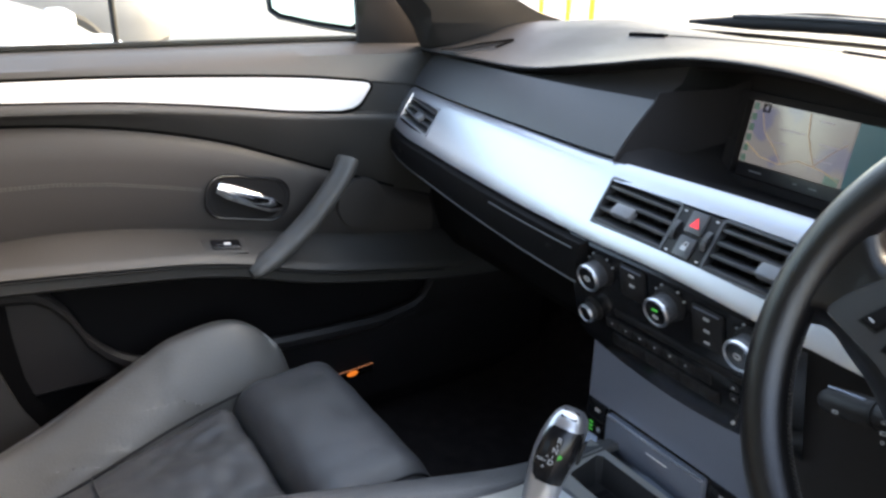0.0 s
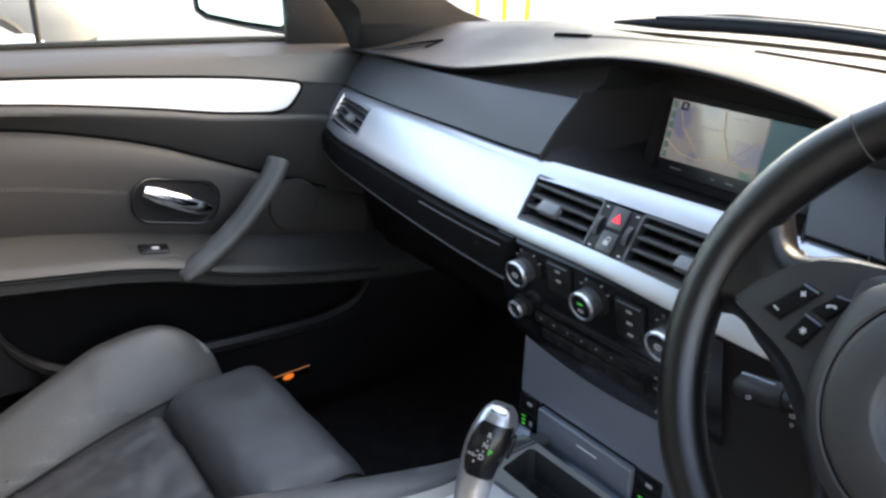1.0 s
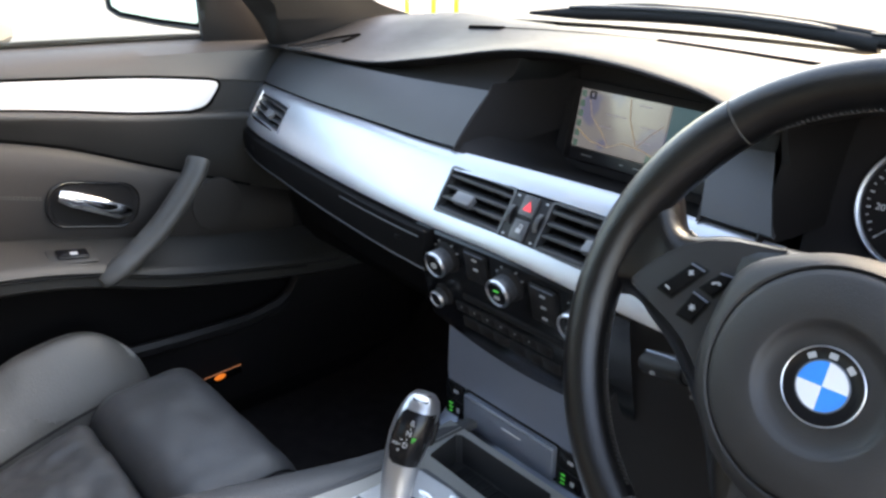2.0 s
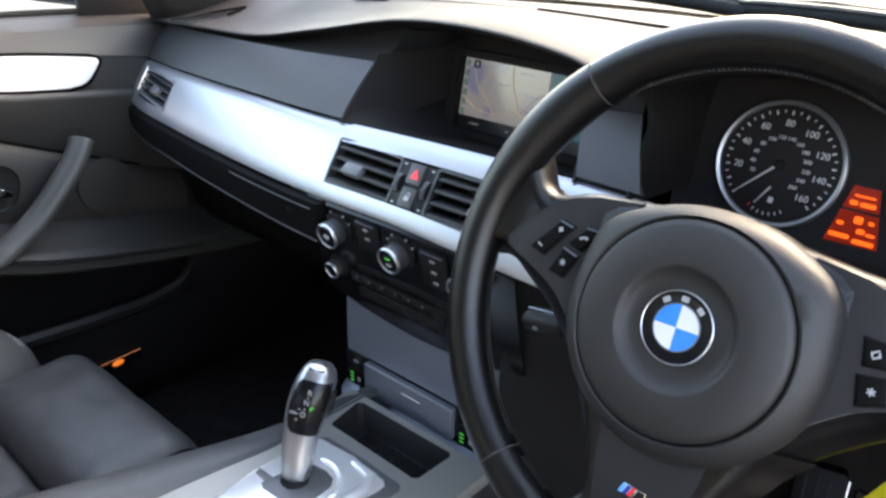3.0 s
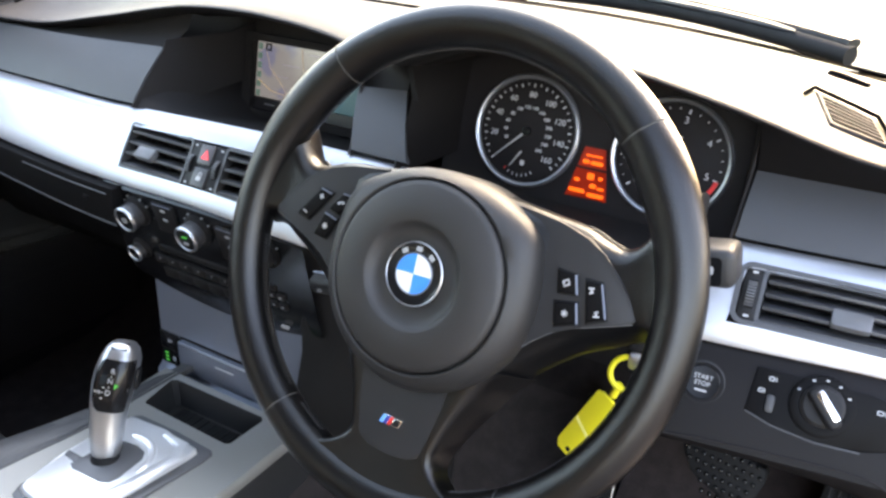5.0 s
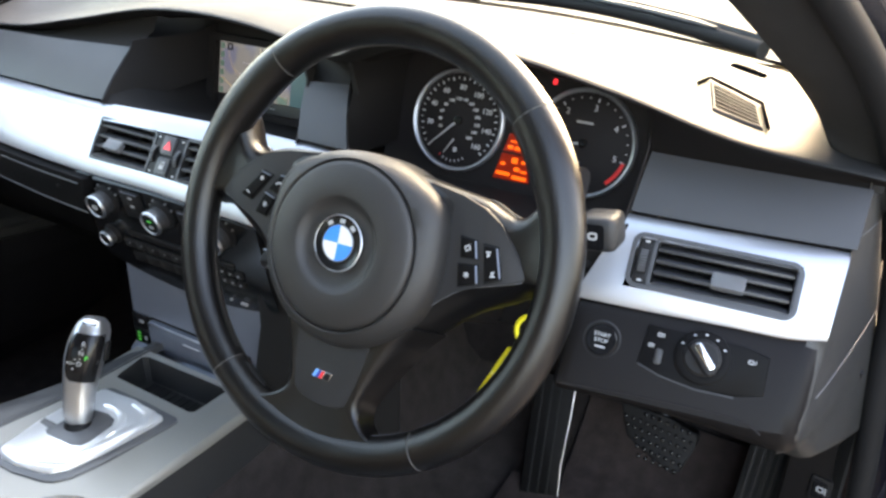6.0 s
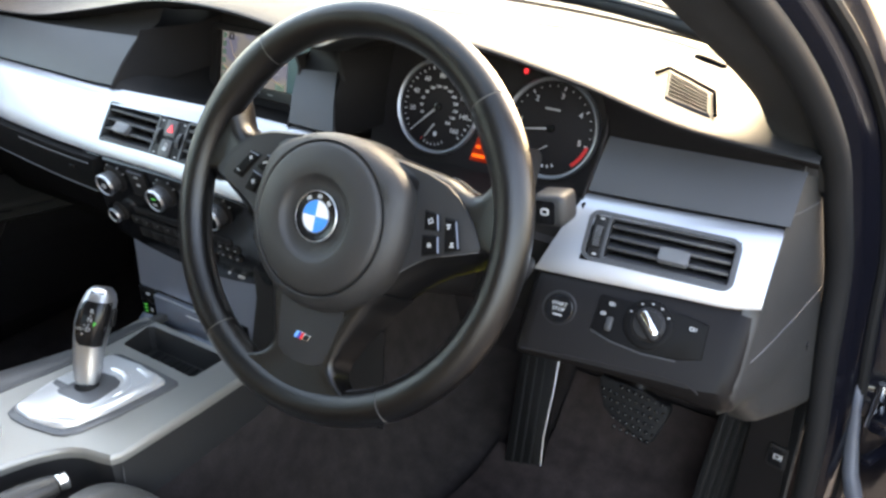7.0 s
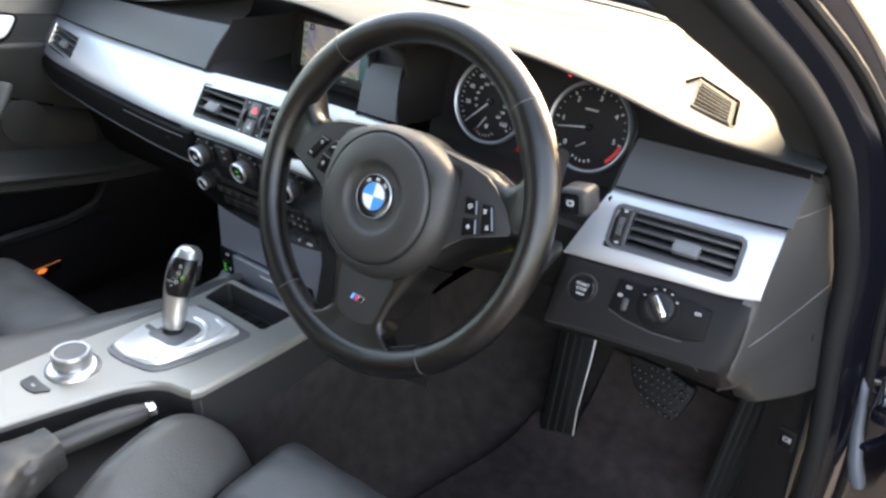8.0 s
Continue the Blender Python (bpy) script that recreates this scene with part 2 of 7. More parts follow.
AMBER_EDGE = glowing("lit_lamp_edge", (1.0, 0.42, 0.22), 0.032)
RED = material("red_print", (0.70, 0.03, 0.03), 0.4, mottle=0.03)
BLUE = material("blue_enamel", (0.006, 0.21, 0.68), 0.3, mottle=0.03, coat=0.25)
ENAMEL = material("white_enamel", (0.62, 0.63, 0.64), 0.25, mottle=0.02, coat=0.25)

# ---- dashboard: its curves (x to the driver's side, y ahead, z up from the ground) ----
def face_y(x, z):
    """The dash's front as it leans back from the trim."""
    return 0.134 + 0.613 * (z - 0.903) + (0.21 if x < 0 else 0.075) * x * x


def face_frame(x, z, out=0.0):
    d = 2 * (0.21 if x < 0 else 0.075) * x
    ex = Vector((1, d, 0))
    n = Vector((d, -1, 0.613)).normalized()
    return basis(Vector((x, face_y(x, z), z)) + n * out, ex, n.cross(ex))


TRIM_UP = curve_of([(-0.72, 0.898), (-0.46, 0.912), (-0.30, 0.919), (-0.18, 0.922), (0.0, 0.929), (0.10, 0.931), (0.26, 0.929)])
TRIM_LO = curve_of([(-0.72, 0.838), (-0.66, 0.836), (-0.485, 0.842), (-0.313, 0.846), (-0.186, 0.8475), (-0.124, 0.8485), (0.0, 0.8505), (0.10, 0.847), (0.26, 0.842)])
TRIM_RU = curve_of([(0.49, 0.929), (0.60, 0.930), (0.703, 0.932)])
TRIM_RL = curve_of([(0.49, 0.858), (0.56, 0.861), (0.63, 0.864), (0.684, 0.8665), (0.703, 0.8700)])
BROW = curve_of([(-0.725, 0.262, 0.958), (-0.55, 0.236, 0.971), (-0.40, 0.231, 0.978), (-0.25, 0.216, 1.005), (-0.10, 0.217, 1.033), (0.03, 0.208, 1.037),
                 (0.12, 0.200, 1.029), (0.19, 0.176, 1.022), (0.28, 0.142, 1.052), (0.38, 0.150, 1.058), (0.50, 0.172, 1.034), (0.60, 0.190, 1.006), (0.712, 0.226, 0.987)])
PAD_TOP = curve_of([(-0.725, 0.947), (-0.488, 0.961), (-0.273, 0.973), (-0.134, 0.981), (0.147, 0.982), (0.20, 0.985), (0.527, 0.974), (0.712, 0.973)])


def pad_y(x, z):
    zu = TRIM_UP(x) if x < 0.3 else TRIM_RU(x)
    return face_y(x, zu) + 0.93 * (z - zu)


def span(a, b, n):
    return [a + (b - a) * k / (n - 1) for k in range(n)]


dashboard = thing("dashboard", (0, 0.45, 0.70), "black grained dashboard with a silver trim strip and two humps", "dashboard")


def trim_strip(name, xs, lo, up, holes, label, lean=0.0):
    """A strip of the trim, bulged, with real openings for the vents; fs: rows across."""
    fs = sorted({0.0, 0.03, 0.10, 0.5, 0.9, 0.97, 1.0, *[f for h in holes for f in h[2:]]})
    xs = sorted({*xs, *[x for h in holes for x in h[:2]]})
    rows = []
    for x in xs:
        row = []
        for f in fs:
            z = lo(x) + (up(x) - lo(x)) * f
            xx = x + lean * (f - 0.5) * max(0, 1 - abs(x - xs[0]) / 0.04)
            roll = 0.007 * max(0, 1 - min(f, 1 - f) / 0.06) ** 2
            row.append(Vector((xx, face_y(xx, z) - 0.003 * math.sin(math.pi * f) + roll, z)))
        rows.append(row)

    def hole(i, j):
        xm, fm = (xs[i] + xs[i + 1]) / 2, (fs[j] + fs[j + 1]) / 2
        return any(a < xm < b and c < fm < d for a, b, c, d in holes)
    return part(name, loft(rows, thick=0.004, skip=hole), SILVER, dashboard, label, sharp=50)


trim_strip("trim_strip", span(-0.718, 0.245, 60), TRIM_LO, TRIM_UP, [(-0.676, -0.534, 0.265, 0.84), (-0.1195, 0.1245, 0.245, 0.797)], "satin silver trim strip across the dash")
trim_strip("driver_trim", span(0.512, 0.702, 22), TRIM_RL, TRIM_RU, [(0.540, 0.672, 0.27, 0.81)], "satin silver trim round the driver's vent", lean=0.026)


def pad(name, x0, x1, n, label, slant=0.0):
    rows = []
    for x in span(x0, x1, n):
        zu = TRIM_UP(x) if x < 0.3 else TRIM_RU(x)
        zt = PAD_TOP(x)
        row = []
        for f in (0, 0.04, 0.2, 0.5, 0.8, 1.0):
            z = zu + 0.0025 + (zt - zu) * f
            xx = x + slant * (1 - f) * (1 + 0.35 * (x - x0) / (x1 - x0))
            edge = 0.004 if f == 0 else 0.0
            row.append(Vector((xx, pad_y(x, z) + edge - 0.003 * math.sin(math.pi * f), z)))
        rows.append(row)
    return part(name, loft(rows, thick=0.004), PAD, dashboard, label)


pad("passenger_panel", -0.722, -0.134, 36, "smooth dark grey panel above the trim")
pad("middle_panel", 0.147, 0.201, 8, "", slant=0.025)
pad("driver_panel", 0.527, 0.705, 14, "")

# top of the dash, from the brow's lip to the windscreen
TOPX = span(-0.725, 0.712, 110)


def top_z(x, y):
    yb, zb = BROW(x)
    s = min(max((y - yb) / 0.24, 0), 1)
    s = s * s * (3 - 2 * s)
    crown = 1.031 - 0.03 * max(0, abs(x) - 0.45) / 0.27 - 0.064 * max(0, y - 0.42) / 0.4
    if 0.2 < x < 0.55:
        crown += 0.012 * math.sin(math.pi * (x - 0.2) / 0.35) * max(0, 1 - (y - yb) / 0.3)
    return zb + (crown - zb) * s


def base_y(x):
    """The windscreen's foot."""
    return 0.84 - 0.62 * x * x


rows = []
for x in TOPX:
    yb, zb = BROW(x)
    row = [Vector((x, yb + 0.040, zb - 0.013)), Vector((x, yb + 0.016, zb - 0.0085)), Vector((x, yb + 0.005, zb - 0.0045)), Vector((x, yb + 0.001, zb - 0.0028)), Vector((x, yb, zb - 0.0015)), Vector((x, yb + 0.0015, zb - 0.0003)), Vector((x, yb + 0.006, zb + 0.0005))]
    for f in (0.04, 0.1, 0.2, 0.32, 0.45, 0.6, 0.8, 1.0):
        y = yb + 0.006 + (base_y(x) - yb) * f
        row.append(Vector((x, y, top_z(x, y) + 0.0015)))
    rows.append(row)
part("top_pad", loft(rows), TOP, dashboard, "black grained dash top with a humped brow")

# faces that fall back under the brow
for nm, x0, x1 in (("brow_face", -0.725, -0.134), ("brow_face", 0.147, 0.199), ("brow_face", 0.527, 0.712)):
    rows = []
    for x in span(x0, x1, 30):
        yb, zb = BROW(x)
        zt = PAD_TOP(x)
        lip = (0.0025, 0.0035) if x > 0.5 else (0.038, 0.012)
        a, b = Vector((x, yb + lip[0], zb - lip[1])), Vector((x, pad_y(x, zt) + 0.006, zt - 0.001))
        rows.append([a, a.lerp(b, 0.12) + Vector((0, 0.002, 0)), a.lerp(b, 0.5) + Vector((0, 0.004 if x > 0.1 else 0.012, 0)), b])
    part(nm, loft(rows), KNEE if x0 > 0 else RECESS, dashboard)
rows = []
for x in span(-0.134, 0.527, 50):
    yb, zb = BROW(x)
    deep = 0.33 if x < 0.17 else (0.285 if x > 0.22 else 0.33 - 0.9 * (x - 0.17))
    rows.append([Vector((x, yb + 0.038, zb - 0.012)), Vector((x, (yb + deep) / 2, zb - 0.018)), Vector((x, deep, min(zb - 0.02, 1.022)))])
part("hood_lining", loft(rows), RECESS, dashboard)

# recess of the screen
rows = []
for f in span(0, 1, 7):
    z = TRIM_UP(-0.134) + (0.992 - TRIM_UP(-0.134)) * f
    y = pad_y(-0.134, z) if z < PAD_TOP(-0.134) else pad_y(-0.134, PAD_TOP(-0.134)) + 0.4 * (z - PAD_TOP(-0.134))
    rows.append([Vector((-0.134, y, z)), Vector((-0.129, y + 0.03, z)), Vector((-0.118, y + 0.09, z)), Vector((-0.112, 0.335, z + 0.01))])
part("recess_wall", loft(rows, thick=0.003), RECESS, dashboard)
rows = []
for f in span(0, 1, 7):
    z = 0.931 + (1.0 - 0.931) * f
    x = 0.172 - 0.025 * f
    rows.append([Vector((x, pad_y(x, min(z, 0.983)), z)), Vector((x - 0.01, 0.26, z)), Vector((x - 0.02, 0.335, z))])
part("recess_wall", loft(rows, thick=0.003), RECESS, dashboard)
rows = []
for x in span(-0.134, 0.175, 40):
    up = 0.045 * max(0.0, 1 - (x + 0.134) / 0.075) ** 2.2
    rows.append([Vector((x, face_y(x, TRIM_UP(x)) + 0.004, TRIM_UP(x) - 0.001)), Vector((x, 0.165, 0.9225 + 0.25 * up)), Vector((x, 0.20, 0.915 + 0.6 * up)), Vector((x, 0.25, 0.901 + 0.9 * up)), Vector((x, 0.295, 0.889 + up)), Vector((x, 0.34, 0.886 + up))])
part("recess_floor", loft(rows, thick=0.003), RECESS, dashboard)
part("recess_back", block((0.31, 0.006, 0.16), pose(0.02, 0.336, 0.95), 0.001), RECESS, dashboard)

# lower dash on the passenger's side: a bulged lip, glovebox, underside
LIP = lambda x: 0.040 + 0.009 * (x + 0.70) / 0.58
rows = []
for x in span(-0.722, -0.118, 30):
    zl, d = TRIM_LO(x), LIP(x)
    yf = face_y(x, zl - 0.006)
    row = [Vector((x, yf + 0.008, zl - 0.002)), Vector((x, yf, zl - 0.005)), Vector((x, yf - 0.002, zl - 0.5 * d)), Vector((x, yf + 0.002, zl - d)),
           Vector((x, yf + 0.010, zl - d - 0.004)), Vector((x, 0.17 + 0.2 * x * x, zl - d - 0.018)), Vector((x, 0.21 + 0.15 * x * x, zl - 0.16)), Vector((x, 0.30, 0.62)), Vector((x, 0.46, 0.56)), Vector((x, 0.62, 0.58))]
    rows.append(row)
rows.append([p + Vector((0.002, 0.004, 0)) for p in rows[-1]])
rows.append([Vector((-0.115, max(p.y, 0.16), p.z)) for p in rows[-1]])
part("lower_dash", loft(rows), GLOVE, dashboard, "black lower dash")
lip = [(x, face_y(x, TRIM_LO(x) - 0.006) + 0.0010, TRIM_LO(x) - LIP(x)) for x in span(-0.690, -0.119, 40)]
part("lip_strip", tube(lip, 0.0012, 8), SLAT, dashboard, "thin grey strip along the glovebox lip")
# the glovebox flap lies flush: a fine gap above it, a button in it
gap = [(x, face_y(x, TRIM_LO(x) - 0.006) - 0.0012, TRIM_LO(x) - 0.012) for x in span(-0.300, -0.128, 14)]
part("flap_gap", tube(gap, 0.0009, 6), SLAT, dashboard)
part("flap_button", plate(rounded(0.011, 0.004, 0.0015), 0.0016, basis((-0.165, face_y(-0.165, 0.8415) - 0.002, 0.825), (1, -0.07, 0), (0, 0, 1)), 0.0006), FASCIA, dashboard)
part("passenger_catch", plate(rounded(0.03, 0.007, 0.002), 0.0014, basis((-0.62, face_y(-0.62, 0.832) - 0.0015, 0.816), (1, -0.26, 0), (0, 0, 1)), 0.0006), FASCIA, dashboard)

# lower dash on the driver's side
PROFILE = [(0.0, 0.004), (-0.004, 0.0), (-0.02, -0.002), (-0.045, -0.003), (-0.062, -0.001)]


def driver_lower(x):
    zl = TRIM_RL(max(x, 0.49)) if x > 0.3 else 0.86
    row = [Vector((x, face_y(x, zl + d) + o, zl + d)) for d, o in PROFILE]
    y, z = row[-1].y, row[-1].z
    g = 0.016 * max(0.0, (x - 0.58) / 0.106) ** 1.5
    row += [Vector((x, y + 0.003, z - 0.006 - 0.4 * g)), Vector((x, y + 0.010 + 0.3 * g, z - 0.011 - g)), Vector((x, y + 0.040, z - 0.017 - g)), Vector((x, y + 0.11, z - 0.022 - g)), Vector((x, y + 0.2, z - 0.020)), Vector((x, y + 0.32, z - 0.0))]
    return row


rows = [driver_lower(x) for x in span(0.508, 0.686, 20)]
# its rounded ends: ahead to the column on one side, into the end cap on the other
first, last = rows[0], rows[-1]
rows = [[p + Vector((-dx, dy, 0)) for p in first] for dx, dy in ((0.009, 0.060), (0.008, 0.020), (0.005, 0.006), (0.002, 0.0015))] + rows
rows += [[p + Vector((dx, dy, 0)) for p in last] for dx, dy in ((0.006, 0.0015), (0.011, 0.005), (0.0145, 0.012), (0.0155, 0.020))]
part("driver_lower_dash", loft(rows), KNEE, dashboard, "black knee panel below the driver's trim")
# plain dark cover under the column, set back from the knee panel
rows = [[Vector((x, 0.155, 0.90)), Vector((x, 0.15, 0.84)), Vector((x, 0.165, 0.79)), Vector((x, 0.20, 0.772)), Vector((x, 0.32, 0.768)), Vector((x, 0.45, 0.78))] for x in span(0.14, 0.515, 12)]
part("column_cover", loft(rows), DARK, dashboard)
rows = [[Vector((x, 0.30, 0.776)), Vector((x, 0.33, 0.735)), Vector((x, 0.42, 0.690)), Vector((x, 0.56, 0.665)), Vector((x, 0.72, 0.66))] for x in span(0.13, 0.74, 14)]
part("under_cover", loft(rows, thick=0.004), DARK, dashboard, "black cover above the pedals")


# end cap of the dash beside the door opening
def cap_point(z, f, out=0.0):
    """A point of the end cap at the height z, f from its rear edge (0) to the seal (1)."""
    yf = face_y(0.703, z) if z < 0.932 else pad_y(0.703, min(z, 0.974)) + (0.3 * (z - 0.974) if z > 0.974 else 0)
    if z < 0.805:
        yf = face_y(0.703, 0.805) + min(0.05, 30 * (0.805 - z) ** 2)
    yf += 0.008 if z < 0.87 else 0.0
    xe = float(np.interp(z, [0.66, 0.75, 0.85, 0.93, 1.0], [0.760, 0.749, 0.734, 0.718, 0.706]))
    ye = float(np.interp(z, [0.66, 0.75, 0.85, 0.93, 1.0], [0.349, 0.338, 0.326, 0.297, 0.255]))
    return Vector((0.7015 + (xe - 0.7015) * f ** 0.85 + out, yf + (ye - yf) * f, z))


fs_ = (0.0, 0.02, 0.06, 0.14, 0.3, 0.5, 0.75, 1.0)
lip_ = lambda p: [p + Vector((-0.0135, -0.0075, 0)), p + Vector((-0.009, -0.0068, 0)), p + Vector((-0.004, -0.0042, 0))] if p.z < 0.872 else [p, p, p]
rows = [[cap_point(0.985 + (float(np.interp(f, [0, 0.1, 0.3, 0.7, 1.0], [0.778, 0.755, 0.724, 0.700, 0.687])) - 0.985) * k / 25, f) for f in fs_] for k in range(26)]
rows = [lip_(r[0]) + r for r in rows]
for dx, dz in ((0.004, 0.009), (0.014, 0.016), (0.035, 0.020), (0.12, 0.012)):
    rows.append([Vector((max(p.x - dx, 0.688), p.y + 0.25 * dx + 0.3 * max(0.0, 0.688 - p.x + dx), p.z - dz)) for p in rows[25]])
part("end_cap", loft(rows), CAP, dashboard, "black end cap beside the door opening")
part("cap_seam", tube([cap_point(0.943 - 0.012 * f, f, 0.0004) for f in span(0.02, 0.95, 8)], 0.0005, 6), TAB, dashboard)
part("cap_seam", tube([cap_point(0.824 + 0.006 * f, f, 0.0004) for f in span(0.06, 0.97, 10)], 0.0006, 6), TAB, dashboard)
# plain inner body of the dash, which keeps light out from behind
part("dash_core", block((1.36, 0.03, 0.38), pose(0, 0.62, 0.80), 0.004), DARK, dashboard)

# knee cover seam below the column
part("cover_seam", tube([tuple(q) for q in spline([(x, face_y(x, z) - 0.0025, z) for x, z in ((0.512, 0.798), (0.56, 0.803), (0.62, 0.8065), (0.655, 0.8070), (0.667, 0.8045), (0.674, 0.8010))], 24)], 0.0009, 6), RECESS, dashboard)


# ---- vents ----
def air_vent(m, w, h, tab_at, label, frame_mat, slats=4, roller=None, group="dashboard air vents"):
    """A vent: frame, dark duct, tilted blades, a grey tab, and a knurled wheel beside it."""
    v = thing("air_vent", m.translation, label, "air vent", group)
    part("vent_frame", ring_plate(rounded(w + 0.003, h + 0.003, 0.005), rounded(w - 0.003, h - 0.003, 0.003), 0.0012, m, -0.010), frame_mat, v)
    duct = [[m @ Vector((u, q, z)) for u, q in rounded(w * k, h * k, 0.003)] for z, k in ((-0.002, 0.985), (-0.030, 0.97), (-0.050, 0.9))]
    bm = loft(duct, ring=True)
    bm.faces.new([bm.verts.new(p) for p in duct[-1]])
    part("duct", bm, RUBBER, v)
    for k in range(slats):
        y = h * ((k + 0.5) / slats - 0.5)
        s = m @ pose(0, y, -0.0070, 26)
        part("slat", block((w - 0.005, 0.0030, 0.0165), s, 0.0009), SLAT, v)
    for k in range(5):
        part("guide_vane", block((0.0012, h * 0.9, 0.010), m @ pose(w * ((k + 0.5) / 5 - 0.5), 0, -0.026), 0), RUBBER, v)
    if tab_at is not None:
        part("tab", plate(rounded(0.027, 0.0140, 0.0025), 0.0042, m @ pose(tab_at, -h * 0.10, 0.0012, -22), 0.0012, -0.003), TAB, v, "grey adjusting tab")
    if roller is not None:
        rx = roller
        part("roller_plate", plate(rounded(0.0135, h * 0.99, 0.002), 0.0006, m @ pose(rx, 0, 0), 0.0003, -0.006), DARK, v)
        wheel_m = m @ pose(rx, 0, -0.007, 0, 90, 0)
        part("roller", lathe([(0.0, -0.0035), (0.013, -0.0035), (0.0135, -0.003), (0.0135, 0.003), (0.013, 0.0035), (0.0, 0.0035)], wheel_m, 28), RUBBER, v, "knurled black thumb wheel")
        for k in range(9):
            a = radians(50 + 80 * k / 8)
            part("roller_rib", block((0.0064, 0.0011, 0.0016), m @ pose(rx, 0, -0.007) @ pose(0, 0.0136 * math.cos(a), 0.0136 * math.sin(a), math.degrees(a) - 90), 0), TAB, v)
        for s in (1, -1):
            part("mark", plate(rounded(0.004, 0.0018, 0.0005), 0.0003, m @ pose(rx, s * h * 0.42, 0.0006)), WHITE, v)
    return v


fm = lambda x0, x1, z0, z1: (face_frame((x0 + x1) / 2, (z0 + z1) / 2), x1 - x0, (z1 - z0) * 1.173)
m, w, h = fm(-0.675, -0.535, 0.8580, 0.8945)
end_vent = air_vent(m, w, h, 0.012, "slatted black air vent at the passenger end of the dash", SILVER)
part("bright_end", plate(rounded(0.007, h * 1.02, 0.002), 0.0022, m @ pose(-w / 2 - 0.001, 0, 0), 0.001, -0.004), BRIGHT, end_vent, "bright end strip")
m, w, h = fm(-0.119, -0.021, 0.8685, 0.911)
air_vent(m, w, h, -0.012, "slatted black centre vent with a grey tab", SLAT)
m, w, h = fm(0.028, 0.124, 0.8685, 0.911)
air_vent(m, w, h, 0.018, "slatted black centre vent beside the hazard switch", SLAT)
m, w, h = fm(0.557, 0.671, 0.882, 0.9165)
driver_vent = air_vent(m, w, h, 0.006, "slatted black driver's vent in silver trim, with a thumb wheel", SLAT, roller=-0.0645)
part("vent_surround", ring_plate(rounded(0.1375, h + 0.0075, 0.010, 7), rounded(0.1295, h + 0.0005, 0.007, 7), 0.0046, m @ pose(-0.0078, 0, 0), -0.012), SLAT, driver_vent)

# switch column between the centre vents: hazard, lock, two rollers
sm = face_frame(0.0035, 0.8897)
switches = thing("switch_block", sm.translation, "black switch block with red hazard triangle and lock key", "switch")
part("bezel", plate(rounded(0.050, 0.0485, 0.002), 0.0008, sm, 0.0004, -0.012), DARK, switches)
part("hazard_key", plate(rounded(0.0195, 0.0215, 0.0015), 0.0032, sm @ pose(0, 0.0125, 0), 0.0008), SLAT, switches)
part("hazard_triangle", plate([(-0.0055, -0.0045), (0.0055, -0.0045), (0, 0.0055)], 0.0036, sm @ pose(0, 0.012, 0)), RED_LIT, switches, "red warning triangle")
part("lock_key", plate(rounded(0.0195, 0.0205, 0.0015), 0.0032, sm @ pose(0, -0.0125, 0), 0.0008), SLAT, switches)
part("lock_mark", plate(rounded(0.006, 0.0045, 0.0006), 0.0036, sm @ pose(0, -0.0135, 0)), WHITE, switches)
part("lock_mark", ring_plate(rounded(0.0046, 0.006, 0.002), rounded(0.003, 0.0044, 0.0013), 0.0036, sm @ pose(0.0012, -0.0098, 0), 0.0032), WHITE, switches)
for sx in (-0.0185, 0.0185):
    part("thumb_wheel", lathe([(0.0, -0.0028), (0.0125, -0.0028), (0.013, -0.002), (0.013, 0.002), (0.0125, 0.0028), (0.0, 0.0028)], sm @ pose(sx, 0, -0.0075, 0, 90, 0), 28), RUBBER, switches)
    for k in range(9):
        a = radians(50 + 80 * k / 8)
        part("wheel_rib", block((0.005, 0.0011, 0.0016), sm @ pose(sx, 0.0131 * math.cos(a), -0.0075 + 0.0131 * math.sin(a), math.degrees(a) - 90), 0), TAB, switches)
    for s in (1, -1):
        part("mark", plate(rounded(0.0035, 0.0016, 0.0004), 0.0011, sm @ pose(sx, s * 0.0205, 0)), WHITE, switches)

